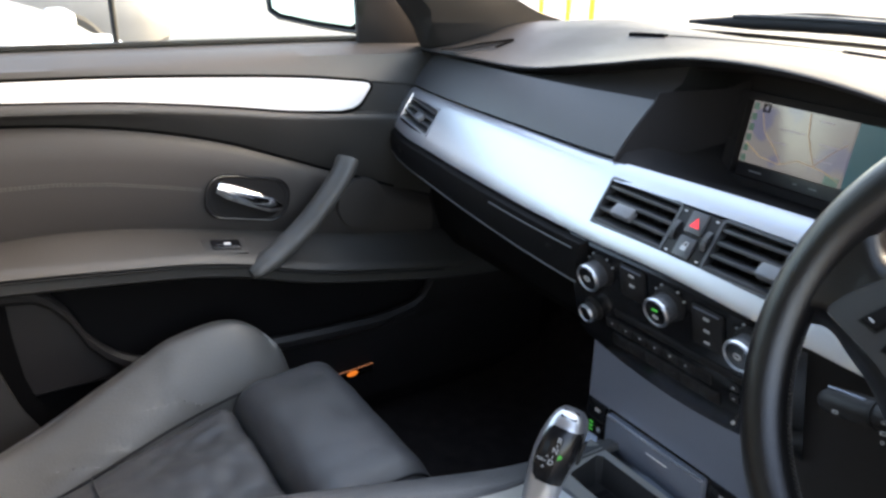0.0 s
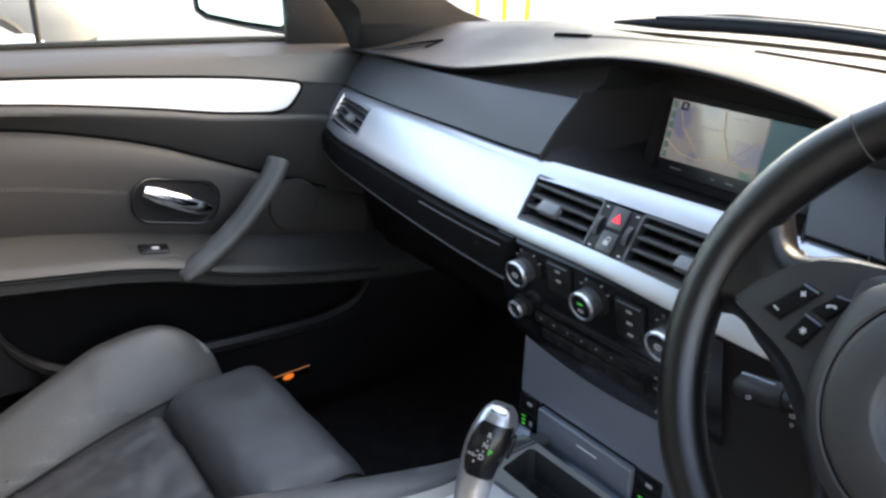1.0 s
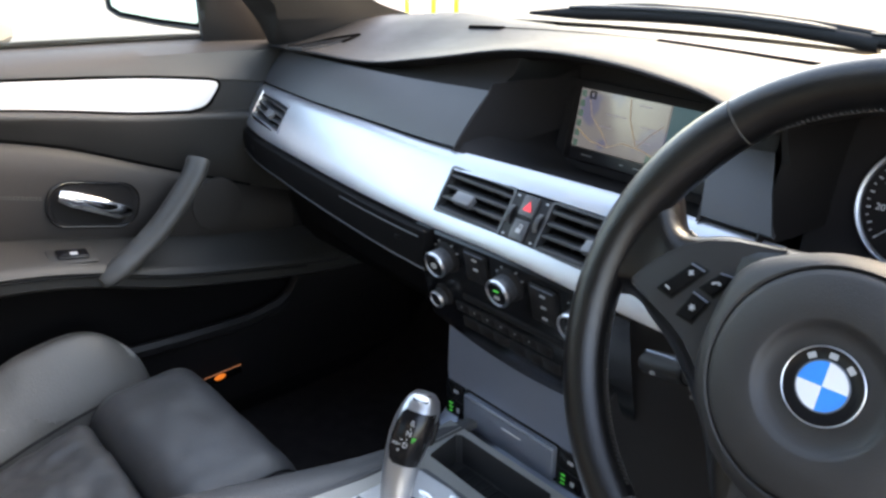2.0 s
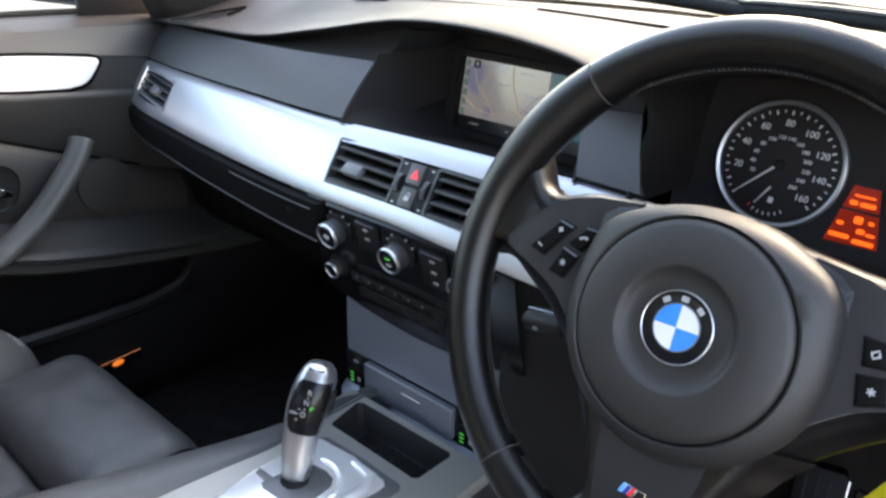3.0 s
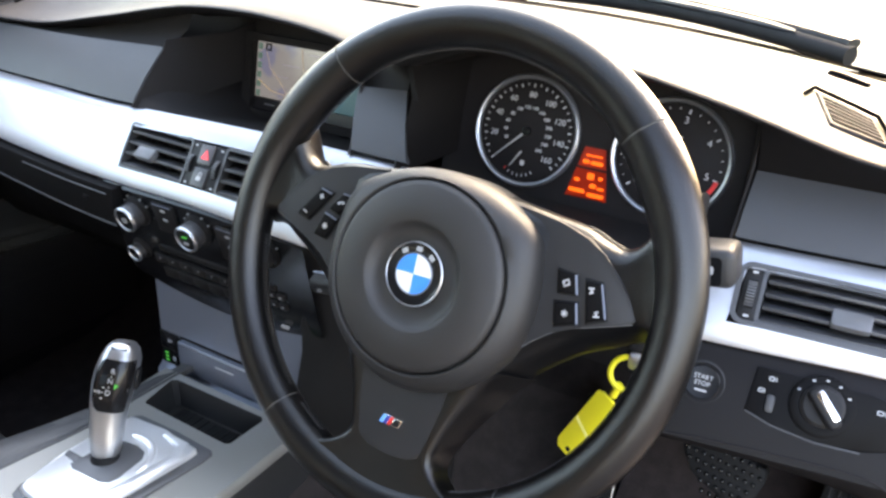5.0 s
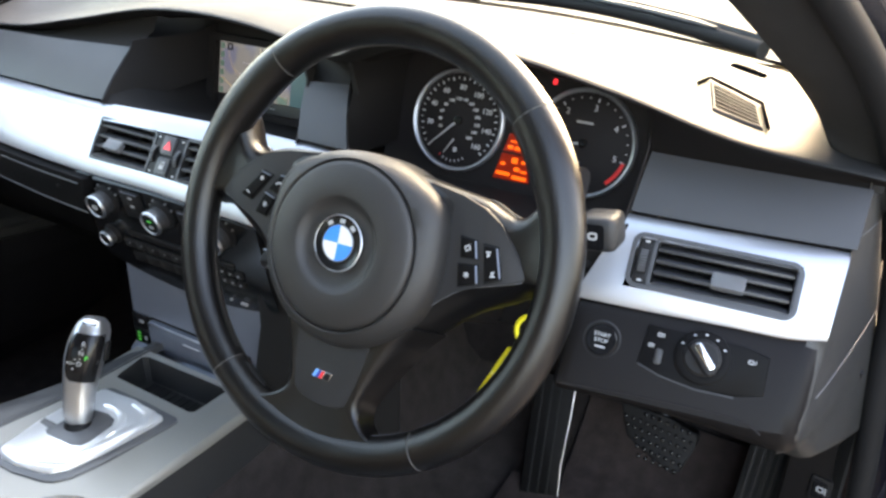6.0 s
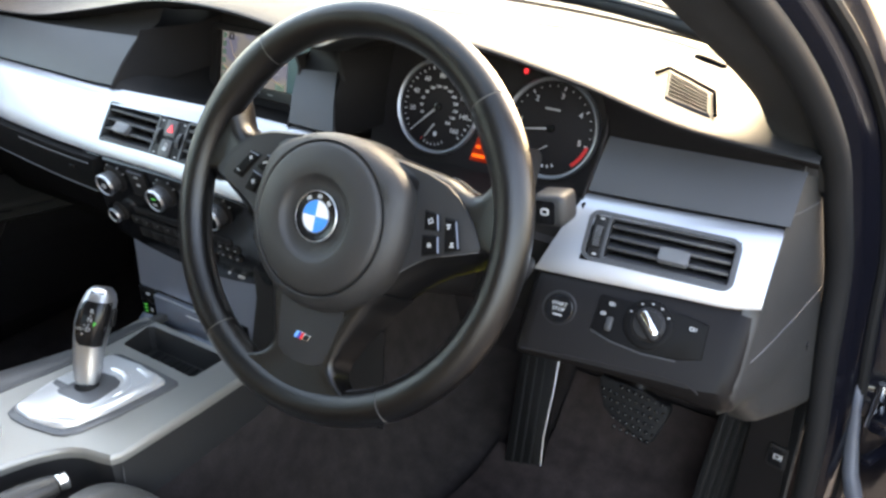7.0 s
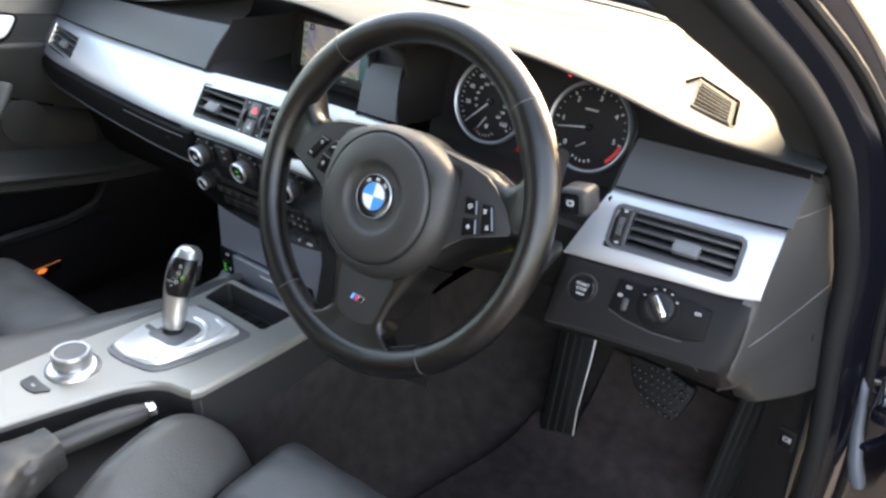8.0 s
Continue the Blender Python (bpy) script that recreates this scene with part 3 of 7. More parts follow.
# demister vents on the dash top
for sx in (1, -1):
    on = lambda x, y, h: Vector((sx * x, y, top_z(sx * x, y) + 0.0030 + h))
    A, B, C, D = (0.5502, 0.3098), (0.5945, 0.2896), (0.6085, 0.2387), (0.5695, 0.2386)
    mix2 = lambda p, q, s: (p[0] + (q[0] - p[0]) * s, p[1] + (q[1] - p[1]) * s)
    dv = thing("demister_vent", on(0.58, 0.27, 0), "small slatted side demister vent set in the dash top", "air vent", "side demister vents")
    quad = [mix2(A, D, s) for s in span(0, 1, 6)] + [mix2(D, C, s) for s in span(0.2, 1, 5)] + [mix2(C, B, s) for s in span(0.2, 1, 5)] + [mix2(B, A, s) for s in span(0.2, 0.8, 4)]
    grow = lambda k: [(0.580 + (x - 0.580) * k, 0.268 + (y - 0.268) * k) for x, y in quad]
    part("vent_frame", loft([[on(x, y, h) for x, y in grow(k)] for k, h in ((1.0, -0.002), (1.0, 0.0012), (1.03, 0.0013), (1.10, 0.0004), (1.16, -0.0030))], ring=True), TOP, dv)
    # black sheet over the uncut top paints the shade inside the vent
    bm = bmesh.new()
    bm.faces.new([bm.verts.new(on(x, y, -0.0008)) for x, y in quad])
    part("well_shade", bm, VOID, dv)
    part("groove", tube([on(x, y, 0.0012) for x, y in [mix2((0.5405, 0.290), (0.5437, 0.3251), s) for s in span(0, 1, 3)] + [mix2((0.5437, 0.3251), (0.5985, 0.3000), s) for s in span(0.15, 1, 5)] + [mix2((0.5985, 0.3000), (0.6155, 0.2392), s) for s in span(0.2, 1, 4)]], 0.0019, 6), VOID, dv)
    for k in range(6):
        s = (k + 0.7) / 6.4
        p, q = on(*mix2(A, D, s), 0.0011), on(*mix2(B, C, s), 0.0011)
        part("slat", tube([p, (p + q) / 2, q], 0.0011, 8, flat=0.7), TOP, dv)
# seam and slots towards the windscreen's foot, laid on top, their shade painted black
part("top_seam", tube([(x, yy, top_z(x, yy) + 0.0016) for x, yy in [(x, 0.383 + 0.10 * (x + 0.2845)) for x in span(-0.2845, 0.02, 8)] + [(x, 0.4135) for x in span(0.05, 0.40, 8)]], 0.0010, 6, flat=0.5), VOID, dashboard)
for x0, x1, y in ((-0.350, -0.287, 0.380), (-0.052, 0.16, 0.402), (0.5455, 0.5808, 0.428)):
    pts = [(x, y - 0.63 * (x - x0) * (1 if x0 > 0.3 else 0), 0) for x in span(x0, x1, 8)]
    bm = tube([(x, yy, top_z(x, yy) + 0.001) for x, yy, _ in pts], 0.0055, 8, flat=0.6)
    part("defrost_slot", bm, VOID, dashboard)

# ---- instrument cluster ----
CT = 14.0
cm = basis((0.378, 0.256, 0.957), (1, 0, 0), (0, math.sin(radians(CT)), math.cos(radians(CT))))
cluster = thing("instrument_cluster", (0.378, 0.29, 0.90), "dark instrument cluster with two chrome-ringed dials and an orange display", "instruments")
part("face_plate", plate([(-0.155, -0.072), (0.157, -0.072), (0.160, 0.03), (0.10, 0.075), (-0.10, 0.078), (-0.16, 0.05)], 0.0, cm, 0, -0.01), DIAL, cluster)
rows = []
for f in span(0, 1, 6):
    z = 0.925 + 0.095 * f
    x0 = 0.226 - 0.026 * f
    rows.append([Vector((x0, pad_y(0.2, min(z, 0.985)) - 0.001, z)), Vector((x0 + 0.008, 0.20, z)), Vector((0.238, 0.272, z))])
part("side_wall", loft(rows, thick=0.002), KNEE, cluster)
rows = []
for f in span(0, 1, 6):
    z = 0.925 + 0.09 * f
    rows.append([Vector((0.525, pad_y(0.53, min(z, 0.974)) + 0.001, z)), Vector((0.522, 0.22, z)), Vector((0.515, 0.272, z))])
part("side_wall", loft(rows, thick=0.002), RECESS, cluster)
rows = [[Vector((x, 0.268, 0.898)), Vector((x, 0.22, 0.897)), Vector((x, 0.165, 0.905 if 0.24 < x < 0.51 else 0.925)), Vector((x, 0.15, 0.88))] for x in span(0.222, 0.528, 16)]
part("lower_bezel", loft(rows, thick=0.002), RECESS, cluster)


def dial(cx, cy, r, label):
    d = part("dial", lathe([(0, 0.001), (r - 0.002, 0.001), (r - 0.0005, 0.0005), (r, -0.004)], cm @ pose(cx, cy, 0), 64), DIAL, cluster, label)
    part("chrome_ring", lathe([(r - 0.0028, 0.0010), (r - 0.0024, 0.0045), (r - 0.0002, 0.0058), (r + 0.0012, 0.0045), (r + 0.0016, 0.0)], cm @ pose(cx, cy, 0), 64), SILVER, d)
    return d


def dial_mark(d, cx, cy, r, a, w, ln, mat=None):
    m = cm @ pose(cx + r * math.cos(radians(a)), cy + r * math.sin(radians(a)), 0.0012, 0, 0, a)
    return part("tick", plate(rounded(ln, w, w * 0.3, 3), 0.0005, m), mat or PRINT, d)


def needle(d, cx, cy, a, r0, r1, w):
    part("needle", plate([(r0, -w), (r1, -w * 0.4), (r1, w * 0.4), (r0, w)], 0.0034, cm @ pose(cx, cy, 0, 0, 0, a), 0.0005, 0.002), WHITE, d)


# speed in miles per hour outside, kilometres inside
sx, sy = -0.0695, 0.0
speedo = dial(sx, sy, 0.0525, "round speedometer with white numerals")
va = lambda v: 225 - 1.68 * v
for v in range(0, 165, 5):
    dial_mark(speedo, sx, sy, 0.0445 if v % 10 else 0.0435, va(v), 0.0009 if v % 10 else 0.0013, 0.0024 if v % 10 else 0.0036)
for v in range(20, 161, 20):
    a = radians(va(v))
    words(str(v), 0.0078, cm @ pose(sx + 0.0345 * math.cos(a), sy + 0.0345 * math.sin(a), 0.0014), PRINT, speedo)
for k in range(20, 261, 20):
    a = radians(va(k / 1.609))
    words(str(k), 0.0046, cm @ pose(sx + 0.0225 * math.cos(a), sy + 0.0225 * math.sin(a), 0.0014), PRINT, speedo)
needle(speedo, sx, sy, va(0), 0.002, 0.042, 0.0011)
part("hub_cap", lathe([(0.0045, 0.001), (0.0045, 0.0042), (0.0, 0.0048)], cm @ pose(sx, sy, 0), 20), GLOSS, speedo)
needle(speedo, sx - 0.002, sy - 0.021, 238, -0.001, 0.018, 0.0009)
for k in range(7):
    dial_mark(speedo, sx - 0.002, sy - 0.021, 0.0225, 232 + 76 * k / 6, 0.0009, 0.003, RED if k == 0 else None)
part("fuel_mark", plate(rounded(0.004, 0.005, 0.0008), 0.0016, cm @ pose(sx + 0.001, sy - 0.031, 0)), PRINT, speedo)
# revs in thousands
rx, ry = 0.0705, 0.0015
revs = dial(rx, ry, 0.0525, "round rev counter with a red arc")
ra = lambda v: 222 - 47.5 * v
for k in range(0, 23):
    v = k / 4
    dial_mark(revs, rx, ry, 0.0445 if k % 4 else 0.0435, ra(v), 0.0008 if k % 4 else 0.0013, 0.0018 if k % 4 else 0.0040)
for v in range(0, 6):
    a = radians(ra(v))
    words(str(v), 0.0085, cm @ pose(rx + 0.0355 * math.cos(a), ry + 0.0355 * math.sin(a), 0.0014), PRINT, revs)
arc = [(0.047 * math.cos(radians(a)), 0.047 * math.sin(radians(a))) for a in span(ra(5.0), ra(5.7), 10)] + [(0.0432 * math.cos(radians(a)), 0.0432 * math.sin(radians(a))) for a in span(ra(5.7), ra(5.0), 10)]
part("red_arc", plate(arc, 0.0018, cm @ pose(rx, ry, 0), 0, 0.001), RED, revs)
needle(revs, rx, ry, 190, 0.002, 0.042, 0.0011)
part("hub_cap", lathe([(0.0045, 0.001), (0.0045, 0.0042), (0.0, 0.0048)], cm @ pose(rx, ry, 0), 20), GLOSS, revs)
part("unit_mark", plate(rounded(0.017, 0.0022, 0.0006), 0.0016, cm @ pose(rx - 0.002, ry + 0.020, 0)), GREYMARK, revs)
for k in range(5):
    dial_mark(revs, rx - 0.001, ry - 0.019, 0.0215, 238 + 60 * k / 4, 0.0018, 0.0032)
needle(revs, rx - 0.001, ry - 0.019, 215, -0.001, 0.012, 0.0008)
# display between the dials
disp = part("display", plate([(-0.0195, -0.051), (0.0215, -0.050), (0.0115, -0.003), (-0.0085, -0.003)], 0.0008, cm, 0), DIM_LIT, cluster, "glowing orange trip display")
part("display_gap", plate([(-0.0135, -0.0235), (0.0160, -0.0235), (0.0156, -0.0215), (-0.0131, -0.0215)], 0.0012, cm, 0), DIAL, disp)
for y, x0, x1, hh in ((-0.0105, -0.006, 0.010, 0.0016), (-0.0165, -0.008, -0.002, 0.0036), (-0.0168, 0.0, 0.0115, 0.0036), (-0.0295, -0.001, 0.0055, 0.0058), (-0.0300, 0.010, 0.014, 0.003), (-0.0345, -0.013, -0.008, 0.0032), (-0.0380, 0.003, 0.009, 0.004), (-0.0395, 0.0105, 0.017, 0.0024), (-0.0445, -0.0165, -0.001, 0.0036), (-0.0465, 0.002, 0.018, 0.0036)):
    part("reading", plate(rounded(x1 - x0, hh, 0.0008), 0.0014, cm @ pose((x0 + x1) / 2, y, 0)), ORANGE_LIT, disp)
part("warning_lamp", plate(rounded(0.0042, 0.0056, 0.0018), 0.0012, cm @ pose(0.030, 0.0555, 0)), RED_LIT, cluster, "glowing red warning lamp")

# ---- navigation screen ----
ST = 10.0
nm = basis((0.006, 0.313, 0.940), (1, 0, 0), (0, math.sin(radians(ST)), math.cos(radians(ST))))
nav = thing("navigation_screen", (0.006, 0.325, 0.89), "wide navigation screen showing a road map, deep in the dash", "display")
part("bezel", ring_plate(rounded(0.238, 0.102, 0.006), rounded(0.212, 0.084, 0.002), 0.004, nm, -0.008), RECESS, nav)


def map_material():
    m = bpy.data.materials.new("map_picture")
    m.use_nodes = True
    n, l = m.node_tree.nodes, m.node_tree.links
    p = n["Principled BSDF"]
    co = n.new("ShaderNodeTexCoord")
    water = n.new("ShaderNodeTexNoise")
    water.inputs["Scale"].default_value, water.inputs["Detail"].default_value = 22, 2
    cr = n.new("ShaderNodeValToRGB")
    cr.color_ramp.elements[0].position, cr.color_ramp.elements[0].color = 0.42, (0.22, 0.26, 0.42, 1)
    cr.color_ramp.elements[1].position, cr.color_ramp.elements[1].color = 0.47, (0.33, 0.36, 0.40, 1)
    l.new(co.outputs["Object"], water.inputs["Vector"])
    l.new(water.outputs["Fac"], cr.inputs[0])
    l.new(cr.outputs[0], p.inputs["Emission Color"])
    p.inputs["Base Color"].default_value = (0.02, 0.02, 0.02, 1)
    p.inputs["Emission Strength"].default_value = 0.034
    p.inputs["Roughness"].default_value = 0.15
    return m


MAP = map_material()
TEAL = glowing("teal_panel", (0.01, 0.09, 0.13), 0.030)
SCREEN_DK = glowing("dark_bar", (0.01, 0.012, 0.016), 0.02)
ROAD_Y = glowing("map_road", (0.55, 0.45, 0.28), 0.034)
ROAD_W = glowing("map_text", (0.25, 0.25, 0.32), 0.038)
ICON = glowing("map_icon", (0.10, 0.20, 0.18), 0.035)
part("map_view", plate(rounded(0.122, 0.068, 0.0005, 2), 0.0, nm @ pose(-0.039, 0.008, 0), 0, -0.004), MAP, nav, "lit road map")
part("side_view", plate(rounded(0.080, 0.068, 0.0005, 2), 0.0, nm @ pose(0.064, 0.008, 0), 0, -0.004), TEAL, nav, "teal half of the screen")
part("status_bar", plate(rounded(0.204, 0.014, 0.0005, 2), 0.0, nm @ pose(0.002, -0.034, 0), 0, -0.004), SCREEN_DK, nav)
for pts in ([(-0.095, -0.005), (-0.075, -0.016), (-0.05, -0.019), (-0.03, -0.010), (0.0, -0.013), (0.020, -0.02)], [(-0.085, 0.03), (-0.078, 0.012), (-0.06, -0.004), (-0.048, -0.018)], [(-0.012, -0.012), (0.004, 0.006), (0.018, 0.018)], [(-0.03, 0.04), (-0.026, 0.018), (-0.012, -0.01)]):
    part("map_road", tube([nm @ Vector((u, v, 0.0003)) for u, v in pts], 0.0011, 6, flat=0.3), ROAD_Y, nav)
for u, v, w in ((-0.045, 0.018, 0.035), (0.0, 0.012, 0.03), (-0.06, 0.003, 0.03), (-0.004, -0.004, 0.03), (-0.01, 0.035, 0.02), (-0.025, -0.034, 0.006), (-0.004, -0.034, 0.012), (-0.075, -0.034, 0.02), (0.012, -0.022, 0.014)):
    part("map_lettering", plate(rounded(w * 0.8, 0.0014, 0.0004), 0.0006, nm @ pose(u, v, 0)), ROAD_W if v > -0.03 else GREYMARK, nav)
for k in range(6):
    part("map_icon", plate(rounded(0.006, 0.0075, 0.001), 0.0007, nm @ pose(-0.095, 0.036 - 0.0115 * k, 0)), ICON, nav)
part("frame_icon", ring_plate(rounded(0.009, 0.009, 0.001), rounded(0.005, 0.005, 0.0006), 0.0009, nm @ pose(-0.082, 0.036, 0)), DARK, nav)
part("scale_box", plate(rounded(0.016, 0.009, 0.001), 0.0007, nm @ pose(0.012, -0.021, 0)), ICON, nav)

# ---- centre stack: climate and radio ----
stack = thing("centre_stack", (0, 0.13, 0.70), "gloss black climate and radio panel with chrome-ringed knobs", "control panel")


def stack_y(z):
    return 0.109 + (0.845 - z) * 0.26


def stack_m(x, z, out=0.0):
    m = basis((x, stack_y(z), z), (1, 0, 0), (0, -0.26, 1))
    return m @ pose(0, 0, out)


rows = []
for x in span(-0.146, 0.146, 25):
    zb = 0.698 + 0.020 * (x / 0.14) ** 2
    rows.append([Vector((x, stack_y(z) - o, z)) for z, o in ((TRIM_LO(x) - 0.002, -0.004), (TRIM_LO(x) - 0.006, 0.0), (0.80, 0.0015), (0.76, 0.0015), (zb + 0.004, 0.0), (zb, -0.004), (zb - 0.001, -0.02))])
part("panel", loft(rows), GLOSS, stack, "gloss black panel")


def knob(x, z, r, depth, mark):
    m = stack_m(x, z)
    part("knob_base", lathe([(r + 0.0035, 0.0), (r + 0.003, 0.004), (r - 0.001, 0.006)], m, 40), DARK, stack)
    k = part("knob", lathe([(r - 0.001, 0.004), (r - 0.0005, depth * 0.6), (r, depth * 0.62), (r, depth - 0.002), (r - 0.0015, depth)], m, 40), SLAT, stack, "ribbed black knob")
    part("knob_ring", lathe([(r + 0.0004, depth - 0.0026), (r + 0.0004, depth - 0.0010), (r - 0.0004, depth + 0.0004), (r - 0.0020, depth + 0.0004), (r - 0.0024, depth - 0.0010)], m, 40), KNOBRING, k, "satin chrome ring")
    part("knob_face", lathe([(r - 0.0023, depth - 0.0008), (0, depth - 0.0004)], m, 40), GLOSS, k)
    if mark == "green":
        part("lit_mark", plate(rounded(0.0070, 0.0014, 0.0005), depth + 0.0002, m @ pose(0, 0.0035, 0), 0, depth - 0.001), GREEN_LIT, k)
        part("mark", plate(rounded(0.007, 0.0034, 0.001), depth + 0.0002, m @ pose(0, -0.0045, 0), 0, depth - 0.001), GREYMARK, k)
    elif mark:
        part("mark", ring_plate(rounded(0.008, 0.006, 0.0025), rounded(0.005, 0.003, 0.0013), depth + 0.0003, m, depth - 0.001), WHITE, k)
    for a in (30, 60, 120, 150) if r > 0.012 else ():
        part("dial_mark", plate(rounded(0.0022, 0.0012, 0.0003), 0.002, m @ pose((r + 0.005) * math.cos(radians(a)), (r + 0.005) * math.sin(radians(a)), 0)), GREYMARK, stack)


knob(-0.0955, 0.8195, 0.0152, 0.022, "seat")
knob(0.0, 0.8215, 0.0152, 0.022, "green")
knob(0.0945, 0.8215, 0.0152, 0.022, "seat")
knob(-0.1135, 0.764, 0.0105, 0.016, "")
part("knob_cap", lathe([(0.0062, 0.0155), (0, 0.0158)], stack_m(-0.1135, 0.764), 24), CHROME, stack)
# key fields beside the middle knob
for x, z, w, h in ((-0.048, 0.823, 0.034, 0.038), (0.046, 0.815, 0.036, 0.044)):
    part("key_field", plate(rounded(w, h, 0.003), 0.0028, stack_m(x, z, 0.001), 0.0012), DARK, stack)
    for k in range(2 if x < 0 else 3):
        zz = z + h * (0.27 - 0.30 * k)
        part("mark", plate(rounded(0.007, 0.003, 0.001), 0.0035, stack_m(x, zz, 0.001)), GREYMARK, stack)
    part("key_edge", plate(rounded(w * 0.8, 0.0016, 0.0006), 0.0036, stack_m(x, z + h * 0.44, 0.001)), SILVER_D, stack)
# radio: slot, rows of keys
part("disc_slot", plate(rounded(0.175, 0.008, 0.002), 0.0025, stack_m(0.008, 0.7755, 0.001), 0.001), DARK, stack)
part("slot_gap", plate(rounded(0.15, 0.0014, 0.0006), 0.0029, stack_m(0.004, 0.7755, 0.001)), RUBBER, stack)
for k in range(7):
    part("radio_key", plate(rounded(0.0200, 0.012, 0.0008), 0.0022, stack_m(-0.085 + 0.0205 * k, 0.757, 0.001), 0.001), DARK, stack)
    if k < 6:
        part("mark", plate(rounded(0.002, 0.0024, 0.0006), 0.0026, stack_m(-0.085 + 0.0205 * k, 0.7585, 0.001)), GREYMARK, stack)
for k in range(6):
    part("radio_key", plate(rounded(0.0236, 0.014, 0.0008), 0.0020, stack_m(-0.075 + 0.024 * k, 0.7385, 0.001), 0.001), DARK, stack)
for k in range(3):
    for q in range(2):
        part("small_key", plate(rounded(0.0105, 0.0085, 0.0015), 0.0036, stack_m(0.076 + 0.0125 * k, 0.766 - 0.013 * q, 0.001), 0.001), DARK, stack)
        part("mark", plate(rounded(0.003, 0.002, 0.0006), 0.0041, stack_m(0.076 + 0.0125 * k, 0.766 - 0.013 * q, 0.001)), WHITE if k == 0 and q == 0 else GREYMARK, stack)
for x, w in ((0.073, 0.003), (0.094, 0.010)):
    part("mark", plate(rounded(w, 0.003, 0.0008), 0.0026, stack_m(x, 0.721, 0.001)), WHITE, stack)

# grey panel below with ashtray lid and seat-heating keys
lower = thing("lower_stack", (0, 0.15, 0.57), "satin grey lower stack panel with ashtray lid and heated-seat keys", "panel")


def low_m(x, z, out=0.0):
    return basis((x, 0.151 + 0.03 * (0.70 - z), z), (1, 0, 0), (0, -0.03, 1)) @ pose(0, 0, out)


rows = []
for x in span(-0.143, 0.140, 21):
    zt = 0.694 + 0.020 * (x / 0.14) ** 2
    edge = 0.012 if abs(x) > 0.135 else 0.0
    rows.append([Vector((x, 0.165 + edge, zt + 0.008)), Vector((x, 0.152 + edge, zt + 0.004)), Vector((x, 0.152 + edge, 0.64)), Vector((x, 0.156 + edge, 0.586)), Vector((x, 0.146 + edge, 0.577)), Vector((x, 0.139 + edge, 0.571)), Vector((x, 0.140 + edge, 0.562)), Vector((x, 0.16, 0.55))])
part("panel", loft(rows), SILVER_D, lower, "satin blue-grey panel")
edge_x = lambda z: float(np.interp(z, [0.55, 0.616, 0.697, 0.86], [0.088, 0.0965, 0.1125, 0.134]))
part("knee_side", loft([[Vector((edge_x(z), 0.1485 - 0.26 * max(0, z - 0.70) * 0.9, z)), Vector((edge_x(z) + 0.006, 0.1475 - 0.26 * max(0, z - 0.70) * 0.9, z)), Vector((0.20, 0.150, z)), Vector((0.30, 0.165, z))] for z in span(0.555, 0.858, 12)], thick=0.003), DARK, lower, "black knee panel beside the stack")
part("lid", plate(rounded(0.142, 0.043, 0.003), 0.009, low_m(-0.022, 0.611), 0.0022, seg=3), SILVER_D, lower, "satin grey ashtray lid")
# flat black ring paints the shadow line round the lid
part("lid_shadow", ring_plate(rounded(0.1485, 0.0495, 0.003), rounded(0.141, 0.042, 0.003), 0.0010, low_m(-0.022, 0.611)), VOID, lower)
part("lid_mark", plate(rounded(0.030, 0.0014, 0.0005), 0.0096, low_m(-0.013, 0.619), 0, 0.008), ENAMEL, lower)
part("lid_edge", plate(rounded(0.139, 0.0018, 0.0008), 0.0090, low_m(-0.022, 0.6315), 0, 0.007), BRIGHT, lower)
for x in (-0.114, 0.068):
    kf = part("key_field", plate(rounded(0.033, 0.048, 0.002), 0.0035, low_m(x, 0.611), 0.001), GLOSS, lower)
    part("key_gap", plate(rounded(0.031, 0.001, 0.0004), 0.0039, low_m(x, 0.611)), RUBBER, kf)
    part("mark", plate(rounded(0.008, 0.004, 0.001), 0.0039, low_m(x + 0.002, 0.624)), GREYMARK, kf)
    part("mark", plate(rounded(0.005, 0.006, 0.001), 0.0039, low_m(x + 0.006, 0.598)), GREYMARK, kf)
    for k in range(3):
        part("lit_bar", plate(rounded(0.0060, 0.0014, 0.0005), 0.0040, low_m(x - 0.007, 0.5925 + 0.0055 * k)), GREEN_LIT, kf)

# ---- steering wheel ----
TAU, ROLL, YAW = radians(22.5), radians(-0.8), 0.0202
WU = Vector((math.cos(ROLL), math.sin(ROLL) * math.sin(TAU), math.sin(ROLL) * math.cos(TAU)))
WV = Vector((-math.sin(ROLL), math.cos(ROLL) * math.sin(TAU), math.cos(ROLL) * math.cos(TAU)))
WU = WU * math.cos(YAW) + WU.cross(WV) * math.sin(YAW)
WM = basis((0.3537, -0.0042, 0.9278), WU, WV)
wheel = thing("steering_wheel", WM @ Vector((0, 0, -0.05)), "black leather three-spoke steering wheel with round airbag cover and buttons", "steering wheel")


def W(u, v, w=0.0):
    return WM @ Vector((u, v, w))


def rim_section(a, k=20):
    """A round of the rim at the angle a (degrees), thicker at the thumb rests."""
    grip = math.exp(-(((abs(90 - a % 360 if a % 360 < 270 else a % 360 - 450)) - 55) / 16) ** 2)
    rr, rw, rc = 0.0159 + 0.0022 * grip, 0.0164 + 0.0012 * grip, 0.1739 - 0.0014 * grip
    c, s = math.cos(radians(a)), math.sin(radians(a))
    out = []
    for i in range(k):
        b = 2 * math.pi * i / k
        r = rc + rr * math.cos(b)
        out.append(W(r * c, r * s, -0.0165 + rw * math.sin(b)))
    return out


